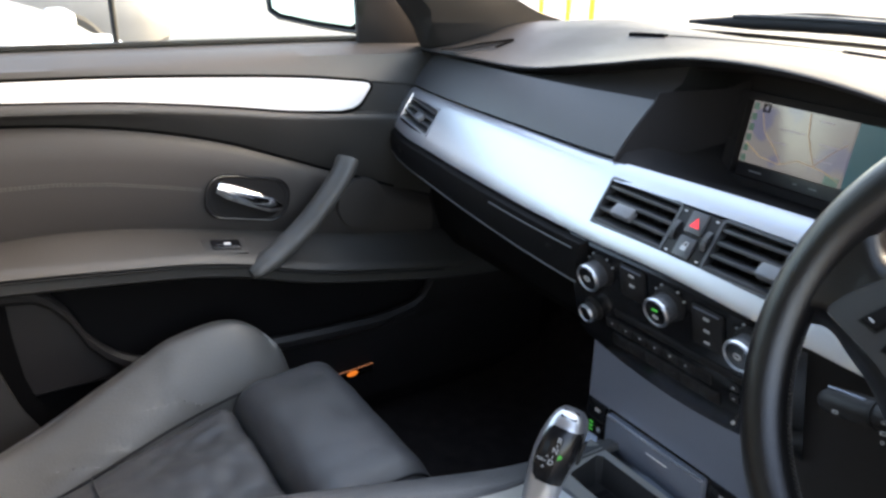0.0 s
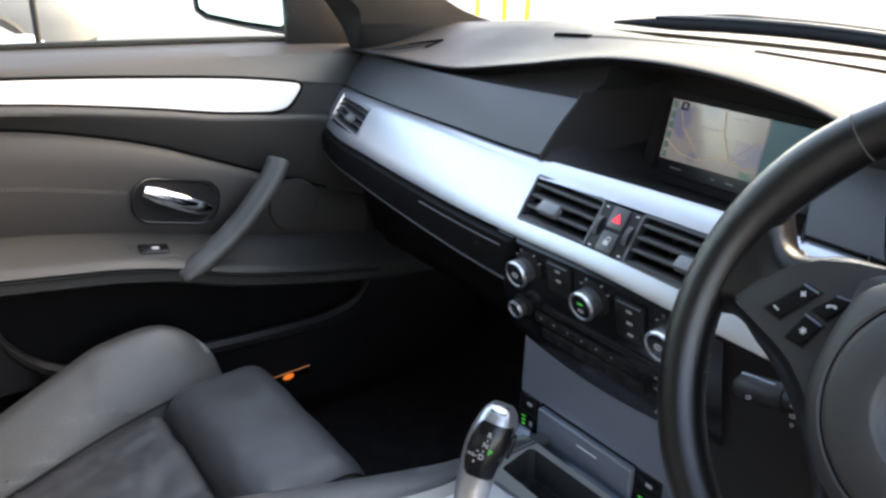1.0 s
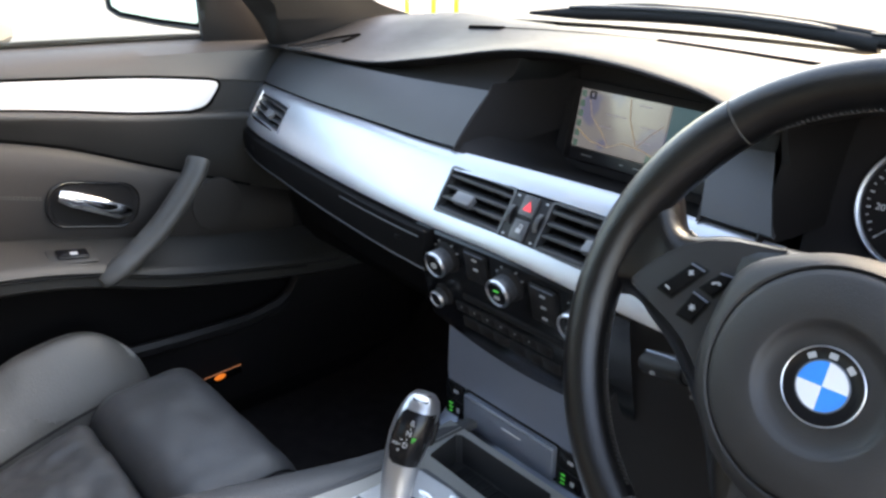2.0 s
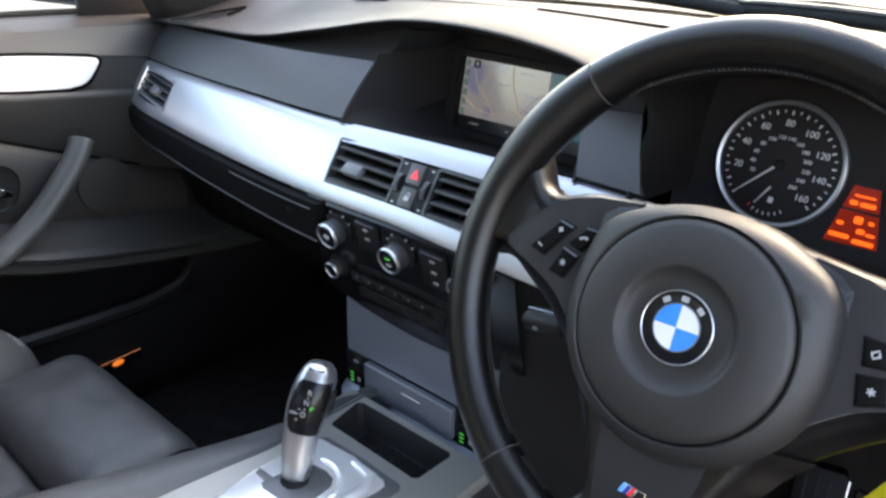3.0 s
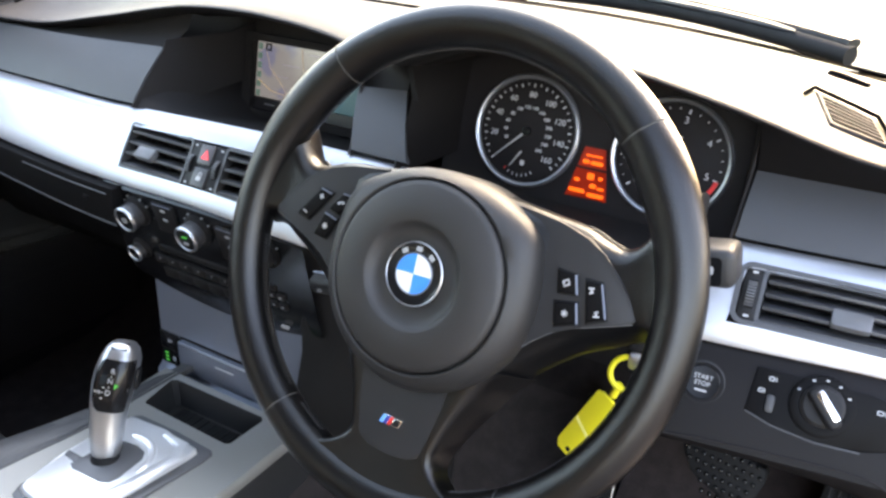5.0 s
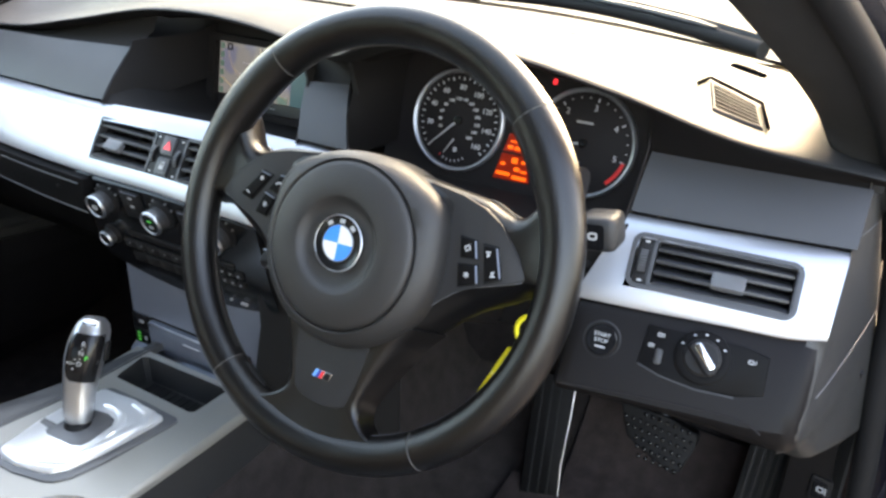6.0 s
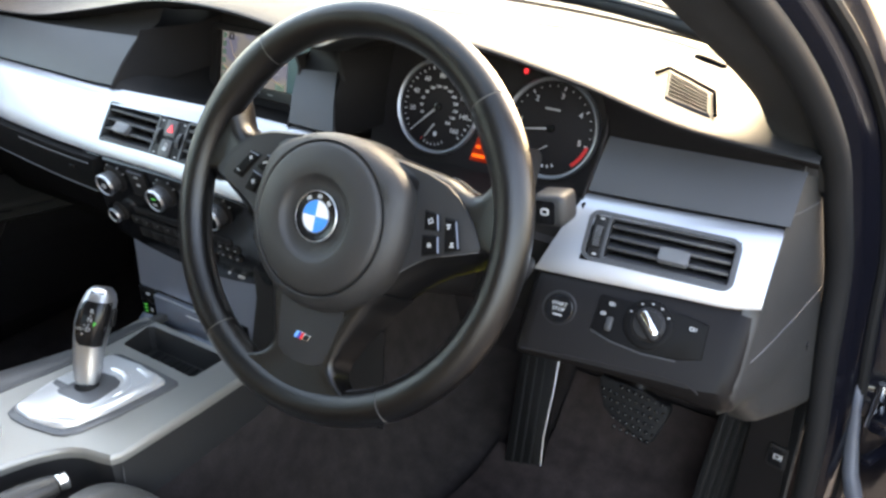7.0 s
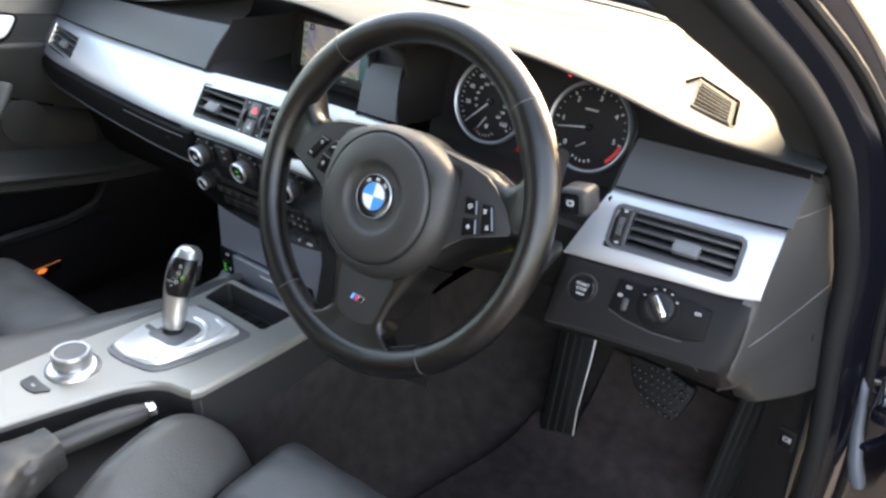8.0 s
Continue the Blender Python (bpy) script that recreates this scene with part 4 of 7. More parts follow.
SEAMS = (45.0, 131.5, 234.5, 304.5)
for a0, a1, nm in zip(SEAMS, SEAMS[1:] + (SEAMS[0] + 360,), ("rim_top", "rim_side", "rim_bottom", "rim_side")):
    part(nm, loft([rim_section(a) for a in span(a0 + 0.2, a1 - 0.2, 40)], ring=True, caps=True), RIM, wheel)
for a in SEAMS:
    mid = W(0.1739 * math.cos(radians(a)), 0.1739 * math.sin(radians(a)), -0.0165)
    part("rim_seam", loft([[c.lerp(mid, q) for c in rim_section(a + d, 28)] for d, q in ((-0.3, 0.05), (0, 0.0), (0.3, 0.05))], ring=True), STITCH, wheel, "pale stitched seam")
for a0, a1 in ((50, 127), (136, 150), (186, 232), (238, 248), (291, 301), (308, 352), (30, 42)):
    bm = bmesh.new()
    a = a0
    while a < a1:
        c, s = math.cos(radians(a)), math.sin(radians(a))
        for off in (0.0026, -0.0026):
            p, q = W(0.1576 * c, 0.1576 * s, -0.0175 + off), W(0.1573 * math.cos(radians(a + 0.55)), 0.1573 * math.sin(radians(a + 0.55)), -0.0175)
            tube([p, q], 0.0005, 5, bm=bm)
        a += 1.15
    part("rim_stitching", bm, HIDE, wheel)

# side spokes: leather arms that flow into the rim, each with a plastic insert
LF = curve_of([(0.03, -0.085), (0.060, -0.060), (0.071, -0.043), (0.086, -0.028), (0.106, -0.012), (0.118, -0.0075), (0.135, -0.001), (0.147, 0.0045), (0.156, 0.0050), (0.166, 0.000)])
LB = curve_of([(0.03, -0.125), (0.054, -0.102), (0.066, -0.080), (0.079, -0.062), (0.090, -0.050), (0.116, -0.027), (0.137, -0.0150), (0.150, -0.0075), (0.158, -0.006), (0.166, -0.008)])
HF = curve_of([(0.03, 0.064), (0.075, 0.0592), (0.102, 0.0560), (0.119, 0.0500), (0.129, 0.0490), (0.137, 0.0545), (0.144, 0.0660), (0.152, 0.080), (0.166, 0.096)])
for sd in (-1, 1):
    rows = []
    for u in span(0.03, 0.166, 46):
        lf, lb, hf = LF(u), LB(u), HF(u)
        wf = -0.0140 + 0.0060 * max(0.0, (u - 0.140) / 0.026) ** 1.5 + 0.0055 * max(0.0, min(1.0, (0.088 - u) / 0.03))
        sec = [(lb, -0.036), (lb + 0.12 * (lf - lb), -0.0325), (lb + 0.42 * (lf - lb), -0.0250 + 0.3 * (wf + 0.014)), (lb + 0.74 * (lf - lb), -0.0195 + 0.6 * (wf + 0.014)), (lf - 0.0006, wf - 0.0032), (lf + 0.0012, wf - 0.0010), (lf + 0.005, wf)]
        sec += [(lf + (hf - lf) * f, wf) for f in (0.3, 0.5, 0.7)]
        sec += [(hf - 0.012, wf - 0.0002), (hf - 0.0065, wf - 0.0018), (hf - 0.0022, wf - 0.0056), (hf, wf - 0.0115), (hf + 0.0006, -0.030), (hf - 0.001, -0.041), (hf - 0.006, -0.046), (0.5 * (hf + lb), -0.050), (lb + 0.006, -0.045)]
        rows.append([W(sd * u, v, w) for v, w in sec])
    part("spoke", loft(rows, ring=True, caps=True), RIM, wheel, sharp=60)
    ins = [(0.055, -0.058), (0.066, -0.0475), (0.0715, -0.0405), (0.086, -0.0260), (0.096, -0.0175), (0.106, -0.0105), (0.118, -0.0062), (0.135, 0.0003), (0.1475, 0.0052), (0.1492, 0.0085), (0.1415, 0.0205), (0.1340, 0.0298), (0.1200, 0.0420), (0.1060, 0.0505), (0.085, 0.0555), (0.055, 0.0600)]
    part("spoke_insert", plate([(sd * u, v) for u, v in ins], -0.0126, WM, 0.0011, -0.022, 3), SPOKE, wheel, "matt black plastic insert")
    part("insert_edge", tube([W(sd * u, v, -0.0134) for u, v in ins[2:9]], 0.0006, 6), TAB, wheel)
    part("upper_rib", tube([W(sd * u, HF(u) - 0.0012, -0.0425) for u in span(0.092, 0.136, 12)], [0.0012] + [0.0024] * 10 + [0.0012], 10, flat=0.7), GLOSS, wheel, "gloss black rib behind the spoke")

# lower spoke: rolled leather flanks, a plastic insert between them
HALF = curve_of([(0.055, 0.062), (0.070, 0.053), (0.085, 0.0465), (0.100, 0.0410), (0.118, 0.0360), (0.130, 0.0345), (0.138, 0.0380), (0.146, 0.0480), (0.154, 0.065), (0.160, 0.071), (0.166, 0.068)])
BACK = curve_of([(0.055, 0.086), (0.070, 0.074), (0.085, 0.0655), (0.100, 0.0560), (0.118, 0.0465), (0.133, 0.0400), (0.142, 0.0400), (0.151, 0.0490), (0.158, 0.062), (0.166, 0.062)])
rows = []
for v in span(0.055, 0.166, 44):
    hf, hb = HALF(v), BACK(v)
    rise = 0.0055 * max(0.0, (v - 0.132) / 0.034) ** 1.3
    half = [(hb, -0.037), (hf + 0.88 * (hb - hf), -0.033), (hf + 0.60 * (hb - hf), -0.0245), (hf + 0.28 * (hb - hf), -0.0158), (hf + 0.05 * (hb - hf), -0.0108), (hf - 0.003, -0.0092), (hf - 0.008, -0.0095), (hf * 0.62, -0.0112), (hf * 0.3, -0.0112)]
    row = [W(0.0025 + u, -v, w + rise) for u, w in half] + [W(0.0025 - u, -v, w + rise) for u, w in half[::-1]]
    rows.append(row + [W(0.0025, -v, -0.050)])
part("lower_spoke", loft(rows, ring=True, caps=True), RIM, wheel, sharp=60)
low = [(0.036, 0.070), (0.0345, 0.092), (0.0315, 0.110), (0.0275, 0.1295), (0.0245, 0.1335), (0.017, 0.1372), (0.006, 0.1388)]
part("lower_insert", plate([(0.0025 - u, -v) for u, v in low] + [(0.0025 + u, -v) for u, v in low[::-1]], -0.0094, WM, 0.0008, -0.018, 3), SPOKE, wheel, "matt black plastic insert")
BG = WM @ pose(0.0016, -0.1145, -0.0090)
badge = part("badge", plate([(-0.0096, -0.0034), (0.0072, -0.0034), (0.0096, 0.0034), (-0.0072, 0.0034)], 0.0008, BG, 0.0004, -0.002), CHROME, wheel, "small badge with slanted coloured bars")
for k, mt in enumerate((material("badge_light_blue", (0.10, 0.35, 0.75), 0.3), material("badge_dark_blue", (0.02, 0.04, 0.25), 0.3), RED)):
    x = -0.0085 + 0.0032 * k
    part("bar", plate([(x - 0.0010, -0.0032), (x + 0.0017, -0.0032), (x + 0.0041, 0.0032), (x + 0.0014, 0.0032)], 0.0011, BG, 0, -0.001), mt, badge)
part("badge_bar", plate([(0.0014, -0.0024), (0.0066, -0.0024), (0.0083, 0.0024), (0.0031, 0.0024)], 0.0011, BG, 0, -0.001), DARK, badge)

# airbag cover and emblem
HM = WM @ pose(0.0012, -0.0058, -0.0015)
ear = lambda a, c, w: math.exp(-(((a - c + 180) % 360 - 180) / w) ** 2)
rows = []
for r, h in ((0.060, -0.050), (0.0795, -0.047), (0.0820, -0.038), (0.0822, -0.008), (0.0812, -0.001), (0.0782, 0.0050), (0.0730, 0.0098), (0.0692, 0.0116), (0.0678, 0.0108), (0.0674, 0.0060)):
    k = min(1.0, max(0.0, (r - 0.0678) / 0.010)) if h > -0.049 else 0.0
    rows.append([HM @ Vector((q * math.cos(radians(a)), q * math.sin(radians(a)), h)) for a in range(0, 360, 4) for q in [r * (1 + k * (0.07 * ear(a, 33, 15) + 0.07 * ear(a, 147, 15) - 0.075 * ear(a, 90, 34) + 0.02 * ear(a, 0, 40)))]])
part("airbag_shoulder", loft(rows, ring=True), HUB, wheel)
part("airbag_cover", lathe([(0.0670, 0.0060), (0.0664, 0.0116), (0.0650, 0.0136), (0.062, 0.0148), (0.050, 0.0172), (0.0392, 0.0180), (0.0375, 0.0174), (0.0355, 0.0150), (0.0335, 0.0128), (0.029, 0.0118), (0.0225, 0.0112), (0.0, 0.0112)], HM, 72), HUB, wheel, "dark grey round airbag cover")
part("cover_lettering", plate(rounded(0.020, 0.004, 0.001), 0.0155, HM @ pose(-0.004, -0.0535, 0, 4), 0, 0.012), SPOKE, wheel)
EM = HM @ pose(0.0, 0.0015, 0.0112)
emblem = part("emblem", lathe([(0.0222, 0.0), (0.0222, 0.0026), (0.0215, 0.0034), (0.0205, 0.0030), (0.0145, 0.0030), (0.0, 0.0028)], EM, 56), GLOSS, wheel, "round emblem in blue, white and black")
part("emblem_ring", lathe([(0.0224, 0.0016), (0.0224, 0.0030), (0.0220, 0.0034), (0.0216, 0.0032)], EM, 56), BRIGHT, emblem)
part("emblem_ring", lathe([(0.0147, 0.0030), (0.0144, 0.0035), (0.0139, 0.0035), (0.0137, 0.0028)], EM, 48), SILVER_D, emblem)
for k in range(4):
    o = [(0, 0)] + arc_pts(0, 0, 0.0138, 90 * k + 2, 90 * k + 92, 10)
    part("quarter", plate(o, 0.0034, EM, 0, 0.002), ENAMEL if k % 2 == 0 else BLUE, emblem)
for a in (128, 90, 52):
    part("bar", plate(rounded(0.0046, 0.0034, 0.0006), 0.0034, EM @ pose(0.0176 * math.cos(radians(a)), 0.0176 * math.sin(radians(a)), 0, 0, 0, a - 90), 0, 0.0025), GREYMARK, emblem)

# buttons on the spokes
BTN = [("rocker_key", [(-0.1265, 0.0095), (-0.1145, 0.0065), (-0.0980, 0.0305), (-0.1085, 0.0325)], (("minus", -0.1190, 0.0120), ("plus", -0.1065, 0.0265))),
       ("phone_key", [(-0.0985, 0.0195), (-0.0875, 0.0165), (-0.0765, 0.0330), (-0.0875, 0.0330)], (("phone", -0.0875, 0.0255),)),
       ("voice_key", [(-0.1070, -0.0025), (-0.0950, -0.0040), (-0.0885, 0.0125), (-0.1005, 0.0155)], (("star", -0.0975, 0.0055),)),
       ("upper_key", [(0.0955, 0.0110), (0.1090, 0.0130), (0.1050, 0.0255), (0.0920, 0.0260)], (("ring", 0.1002, 0.0188),)),
       ("lower_key", [(0.0990, -0.0110), (0.1140, -0.0050), (0.1100, 0.0080), (0.0950, 0.0050)], (("star", 0.1042, -0.0008),)),
       ("rocker_key", [(0.1190, -0.0025), (0.1310, 0.0035), (0.1230, 0.0245), (0.1120, 0.0240)], (("down", 0.1248, 0.0045), ("up", 0.1176, 0.0190)))]


def icon(kind, m, key):
    """A small printed symbol."""
    bars = {"minus": ((0, 0, 0.0042, 0.0011, 0),), "plus": ((0, 0, 0.0042, 0.0011, 0), (0, 0, 0.0011, 0.0042, 0)),
            "phone": ((-0.0018, -0.0012, 0.0020, 0.0018, 40), (0.0018, 0.0012, 0.0020, 0.0018, 40), (-0.0003, 0.0006, 0.0042, 0.0013, 40)),
            "star": ((0, 0, 0.0048, 0.0008, 20), (0, 0, 0.0048, 0.0008, 80), (0, 0, 0.0048, 0.0008, 140), (0, 0, 0.0018, 0.0018, 0)),
            "ring": ((0, 0.0017, 0.0036, 0.0009, 25), (0, -0.0017, 0.0036, 0.0009, 25), (-0.0019, 0, 0.0009, 0.0030, 10), (0.0019, 0, 0.0009, 0.0030, 10)),
            "up": ((0, 0.0010, 0.0040, 0.0012, 0), (0, -0.0006, 0.0012, 0.0036, 0), (0, -0.0018, 0.0030, 0.0010, 20)),
            "down": ((0, -0.0010, 0.0040, 0.0012, 0), (0, 0.0006, 0.0012, 0.0036, 0), (0, 0.0018, 0.0030, 0.0010, 20))}[kind]
    for k, (x, y, w, h, a) in enumerate(bars):
        part("mark", plate(rounded(w, h, min(w, h) * 0.3, 3), 0.0004 + 0.00004 * k, m @ pose(x, y, 0, 0, 0, a), 0, -0.0006), WHITE, key)


for nm, o, marks in BTN:
    cx, cy = sum(p[0] for p in o) / 4, sum(p[1] for p in o) / 4
    part("key_well", plate([(cx + (u - cx) * 1.14, cy + (v - cy) * 1.12) for u, v in o], -0.0121, WM, 0.0004, -0.02), RUBBER, wheel)
    key = part(nm, plate(o, -0.0098, WM, 0.0016, -0.017, 3), FASCIA, wheel)
    e = [o[3], o[2]] if cx < 0 else [o[1], o[2]]
    part("key_edge", tube([W(u * 0.98 + cx * 0.02, v * 0.98 + cy * 0.02, -0.0101) for u, v in e], 0.0007, 6), SILVER_D, key)
    for sign, u, v in marks:
        icon(sign, WM @ pose(u, v, -0.0098, 0, 0, -22 if cx < 0 else 12), key)
part("spoke_back", lathe([(0.075, -0.05), (0.06, -0.07), (0.045, -0.08)], HM, 40), DARK, wheel)

# ---- steering column with stalks ----
column = thing("steering_column", (0.36, 0.14, 0.87), "black steering column shroud with two stalks", "column")
CMX = basis((0.359, 0.0, 0.926), (1, 0, 0), (0, math.sin(TAU), math.cos(TAU)))
rows = []
for z, hw, hu, hl in ((-0.060, 0.045, 0.040, 0.048), (-0.075, 0.056, 0.044, 0.060), (-0.11, 0.060, 0.040, 0.066), (-0.16, 0.062, 0.030, 0.07), (-0.23, 0.075, 0.02, 0.075)):
    rows.append([CMX @ Vector((hw * (abs(math.cos(a)) ** 0.6) * (1 if math.cos(a) >= 0 else -1), (hu if math.sin(a) > 0 else hl) * (abs(math.sin(a)) ** 0.6) * (1 if math.sin(a) >= 0 else -1), z)) for a in (2 * math.pi * k / 28 for k in range(28))])
part("shroud", loft(rows, ring=True, caps=True), DARK, column)
# left stalk: cruise; right stalk: wipers
ls = part("left_stalk", tube([(0.31, 0.075, 0.862), (0.27, 0.080, 0.850), (0.235, 0.086, 0.838), (0.21, 0.089, 0.830), (0.182, 0.091, 0.824), (0.176, 0.0915, 0.8225)], [0.008, 0.009, 0.012, 0.0135, 0.0125, 0.007], 14, flat=0.8), DARK, column)
part("stalk_band", tube([(0.222, 0.0875, 0.834), (0.219, 0.0878, 0.833)], [0.0139, 0.0139], 14, flat=0.8), RUBBER, ls)
part("stalk_edge", tube([(0.182, 0.084, 0.8375), (0.195, 0.082, 0.8405), (0.212, 0.080, 0.8435)], 0.0010, 6), SILVER_D, ls)
for x, z, w in ((0.196, 0.826, 0.007), (0.231, 0.838, 0.004), (0.233, 0.830, 0.007), (0.234, 0.823, 0.004)):
    part("mark", ring_plate(rounded(w * 0.7, 0.0030, 0.001), rounded(w * 0.7 - 0.0012, 0.0016, 0.0005), 0.0004, basis((x, 0.0745 - 0.05 * (x - 0.196), z), (1, -0.05, 0.3), (0, -0.1, 1))), GREYMARK, ls)
rs = part("right_stalk", tube([(0.41, 0.08, 0.90), (0.45, 0.082, 0.918), (0.49, 0.083, 0.935), (0.515, 0.084, 0.944)], [0.008, 0.009, 0.011, 0.013], 14, flat=0.85), DARK, column)
part("stalk_end", block((0.030, 0.030, 0.028), pose(0.531, 0.085, 0.948, 0, -10, 0), 0.006, 3), DASH, rs, "grey end of the wiper stalk")
part("stalk_face", plate(rounded(0.018, 0.020, 0.003), 0.0005, basis((0.529, 0.0695, 0.947), (1, 0, 0.15), (0, 0.05, 1)), 0), GLOSS, rs)
part("mark", ring_plate(rounded(0.0075, 0.0060, 0.002), rounded(0.0045, 0.0032, 0.001), 0.0010, basis((0.529, 0.0693, 0.948), (1, 0, 0.15), (0, 0.05, 1))), WHITE, rs)

# ---- key in its slot, with a tag ----
fob = thing("key_fob", (0.497, 0.10, 0.870), "chrome-edged key fob pushed into the dash slot", "key")
part("fob_body", block((0.024, 0.045, 0.016), pose(0.497, 0.088, 0.872, 15, 0, 0), 0.005, 3), DARK, fob)
part("fob_end", block((0.020, 0.008, 0.014), pose(0.499, 0.064, 0.8660, 15, 0, 0), 0.003, 3), BRIGHT, fob, "chrome end with a loop")
tag = thing("key_tag", (0.484, 0.06, 0.835), "yellow plastic key tag hanging on a yellow loop", "key tag")
tm = basis((0.4675, 0.060, 0.7985), (-0.032, 0.004, -0.068), (0.021, -0.006, -0.011))
part("tag_body", plate([(-0.036, -0.008), (-0.033, -0.0120), (0.030, -0.0120), (0.036, -0.008), (0.036, 0.008), (0.030, 0.0120), (-0.033, 0.0120), (-0.036, 0.008)], 0.0012, tm, 0.0004, -0.0012), YELLOW, tag)
part("tag_hole", lathe([(0.0022, -0.0014), (0.0022, 0.0014), (0.0, 0.0014)], tm @ pose(0.030, 0, 0), 16), RUBBER, tag)
part("tag_crease", plate([(-0.002, -0.0115), (0.001, -0.0115), (0.010, 0.0115), (0.007, 0.0115)], 0.0014, tm), material("pale_yellow", (0.8, 0.75, 0.25), 0.35), tag)
loop = [Vector((0.4905, 0.060, 0.8565)) + Vector((0.0118 * math.cos(a), 0.004 * math.sin(a + 0.5), 0.0118 * math.sin(a))) for a in (2 * math.pi * k / 20 for k in range(20))]
part("tag_loop", tube(loop, 0.0022, 8, closed=True), YELLOW, tag)
part("loop_neck", tube([(0.483, 0.060, 0.834), (0.4865, 0.060, 0.8455)], 0.003, 8), YELLOW, tag)

# ---- start button and light switch ----
bm_ = face_frame(0.5350, 0.8355)
start = thing("start_button", bm_.translation, "round black start and stop button in the knee panel", "button")
part("collar", lathe([(0.0170, -0.002), (0.0170, 0.0012), (0.0155, 0.0024), (0.0140, 0.0008), (0.0138, -0.003)], bm_, 40), SPOKE, start)
part("button", lathe([(0.0133, -0.003), (0.0133, 0.0024), (0.0123, 0.0034), (0.0, 0.0026)], bm_, 40), GLOSS, start)
words("START", 0.0049, bm_ @ pose(0, 0.0042, 0.0036), WHITE, start)
words("STOP", 0.0049, bm_ @ pose(0, -0.0008, 0.0036), WHITE, start)
part("lettering_bar", plate(rounded(0.009, 0.0014, 0.0005), 0.0036, bm_ @ pose(0, -0.0060, 0), 0, 0.002), WHITE, start)
lm = face_frame(0.617, 0.8410)
lights = thing("light_switch", lm.translation, "black rotary headlamp switch panel with white symbols", "switch")
part("panel", plate([(-0.050, -0.017), (-0.03, -0.0225), (0.0, -0.026), (0.03, -0.0245), (0.051, -0.018), (0.050, 0.013), (0.030, 0.0165), (-0.03, 0.0165), (-0.047, 0.0165)], 0.0035, lm, 0.0015, -0.004), FASCIA, lights)
part("panel_edge", tube([lm @ Vector(p) for p in ((-0.049, -0.0175, 0.003), (-0.03, -0.0232, 0.003), (0.0, -0.0267, 0.003), (0.03, -0.0252, 0.003))], 0.0007, 6), SLAT, lights)
part("dial_ring", lathe([(0.0225, 0.002), (0.0222, 0.0052), (0.0205, 0.0062), (0.0152, 0.0056)], lm, 48), FASCIA, lights)
part("dial_collar", lathe([(0.0155, 0.005), (0.0150, 0.0075), (0.0128, 0.0085)], lm, 48), DARK, lights)
knb = part("rotary_knob", lathe([(0.0132, 0.006), (0.0128, 0.010), (0.0, 0.0105)], lm, 40), DARK, lights)
part("grip", plate(rounded(0.0105, 0.031, 0.0045), 0.0205, lm @ pose(0.001, -0.001, 0, 0, 0, 42), 0.0028, 0.009, 3), DARK, knb, "black grip bar")
part("grip_face", plate(rounded(0.0056, 0.023, 0.0018), 0.0210, lm @ pose(0.0024, 0.0012, 0, 0, 0, 42), 0.0006, 0.018), CHROME, knb, "bright face of the grip")
for a in (155, 118, 90, 62, 32):
    part("mark", plate(rounded(0.0022, 0.0012, 0.0004), 0.0064, lm @ pose(0.0188 * math.cos(radians(a)), 0.0188 * math.sin(radians(a)), 0), 0, 0.005), WHITE, lights)
for u, v, w in ((-0.036, 0.010, 0.007), (-0.042, 0.0, 0.006), (0.037, 0.006, 0.008)):
    part("mark", ring_plate(rounded(w * 0.55, 0.0032, 0.001), rounded(w * 0.55 - 0.0014, 0.0018, 0.0005), 0.0040, lm @ pose(u, v, 0), 0.003), WHITE, lights)
    part("mark", plate(rounded(0.0006, 0.0032, 0.0002), 0.0040, lm @ pose(u + w * 0.45, v, 0), 0, 0.003), WHITE, lights)
part("dimmer_wheel", plate(rounded(0.006, 0.013, 0.002), 0.0055, lm @ pose(-0.034, -0.008, 0), 0.001, 0.003), PAD, lights)

# ---- centre console ----
def con_z(y):
    return 0.6085 - 0.029 * y


console = thing("centre_console", (0, -0.1, 0.31), "centre console with satin silver top, open tray and black sides", "console")
OUT = [(-0.092, 0.1235), (0.114, 0.1235), (0.124, 0.117), (0.126, 0.02), (0.1255, -0.088), (0.121, -0.098), (0.108, -0.1020), (0.089, -0.106), (0.075, -0.114), (0.065, -0.124), (0.056, -0.138), (0.049, -0.152), (0.042, -0.172), (0.037, -0.192),
       (0.026, -0.229), (0.012, -0.284), (0.0, -0.34), (-0.004, -0.42), (-0.075, -0.42), (-0.084, -0.30), (-0.090, -0.218), (-0.092, -0.148), (-0.090, -0.066), (-0.086, 0.03)]
TRAY = [(-0.056, 0.062), (-0.053, 0.058), (0.074, 0.056), (0.079, 0.060), (0.079, 0.110), (0.074, 0.115), (-0.060, 0.113), (-0.066, 0.108)]
bm = bmesh.new()
vo = [bm.verts.new((x, y, con_z(y))) for x, y in OUT]
vi = [bm.verts.new((x, y, con_z(y))) for x, y in TRAY]
es = [bm.edges.new((l[i], l[(i + 1) % len(l)])) for l in (vo, vi) for i in range(len(l))]
fill = bmesh.ops.triangle_fill(bm, use_beauty=True, edges=es)
top_faces = [g for g in fill["geom"] if isinstance(g, bmesh.types.BMFace)]
bmesh.ops.recalc_face_normals(bm, faces=bm.faces)
if top_faces[0].normal.z < 0:
    bmesh.ops.reverse_faces(bm, faces=bm.faces)
prev = vo
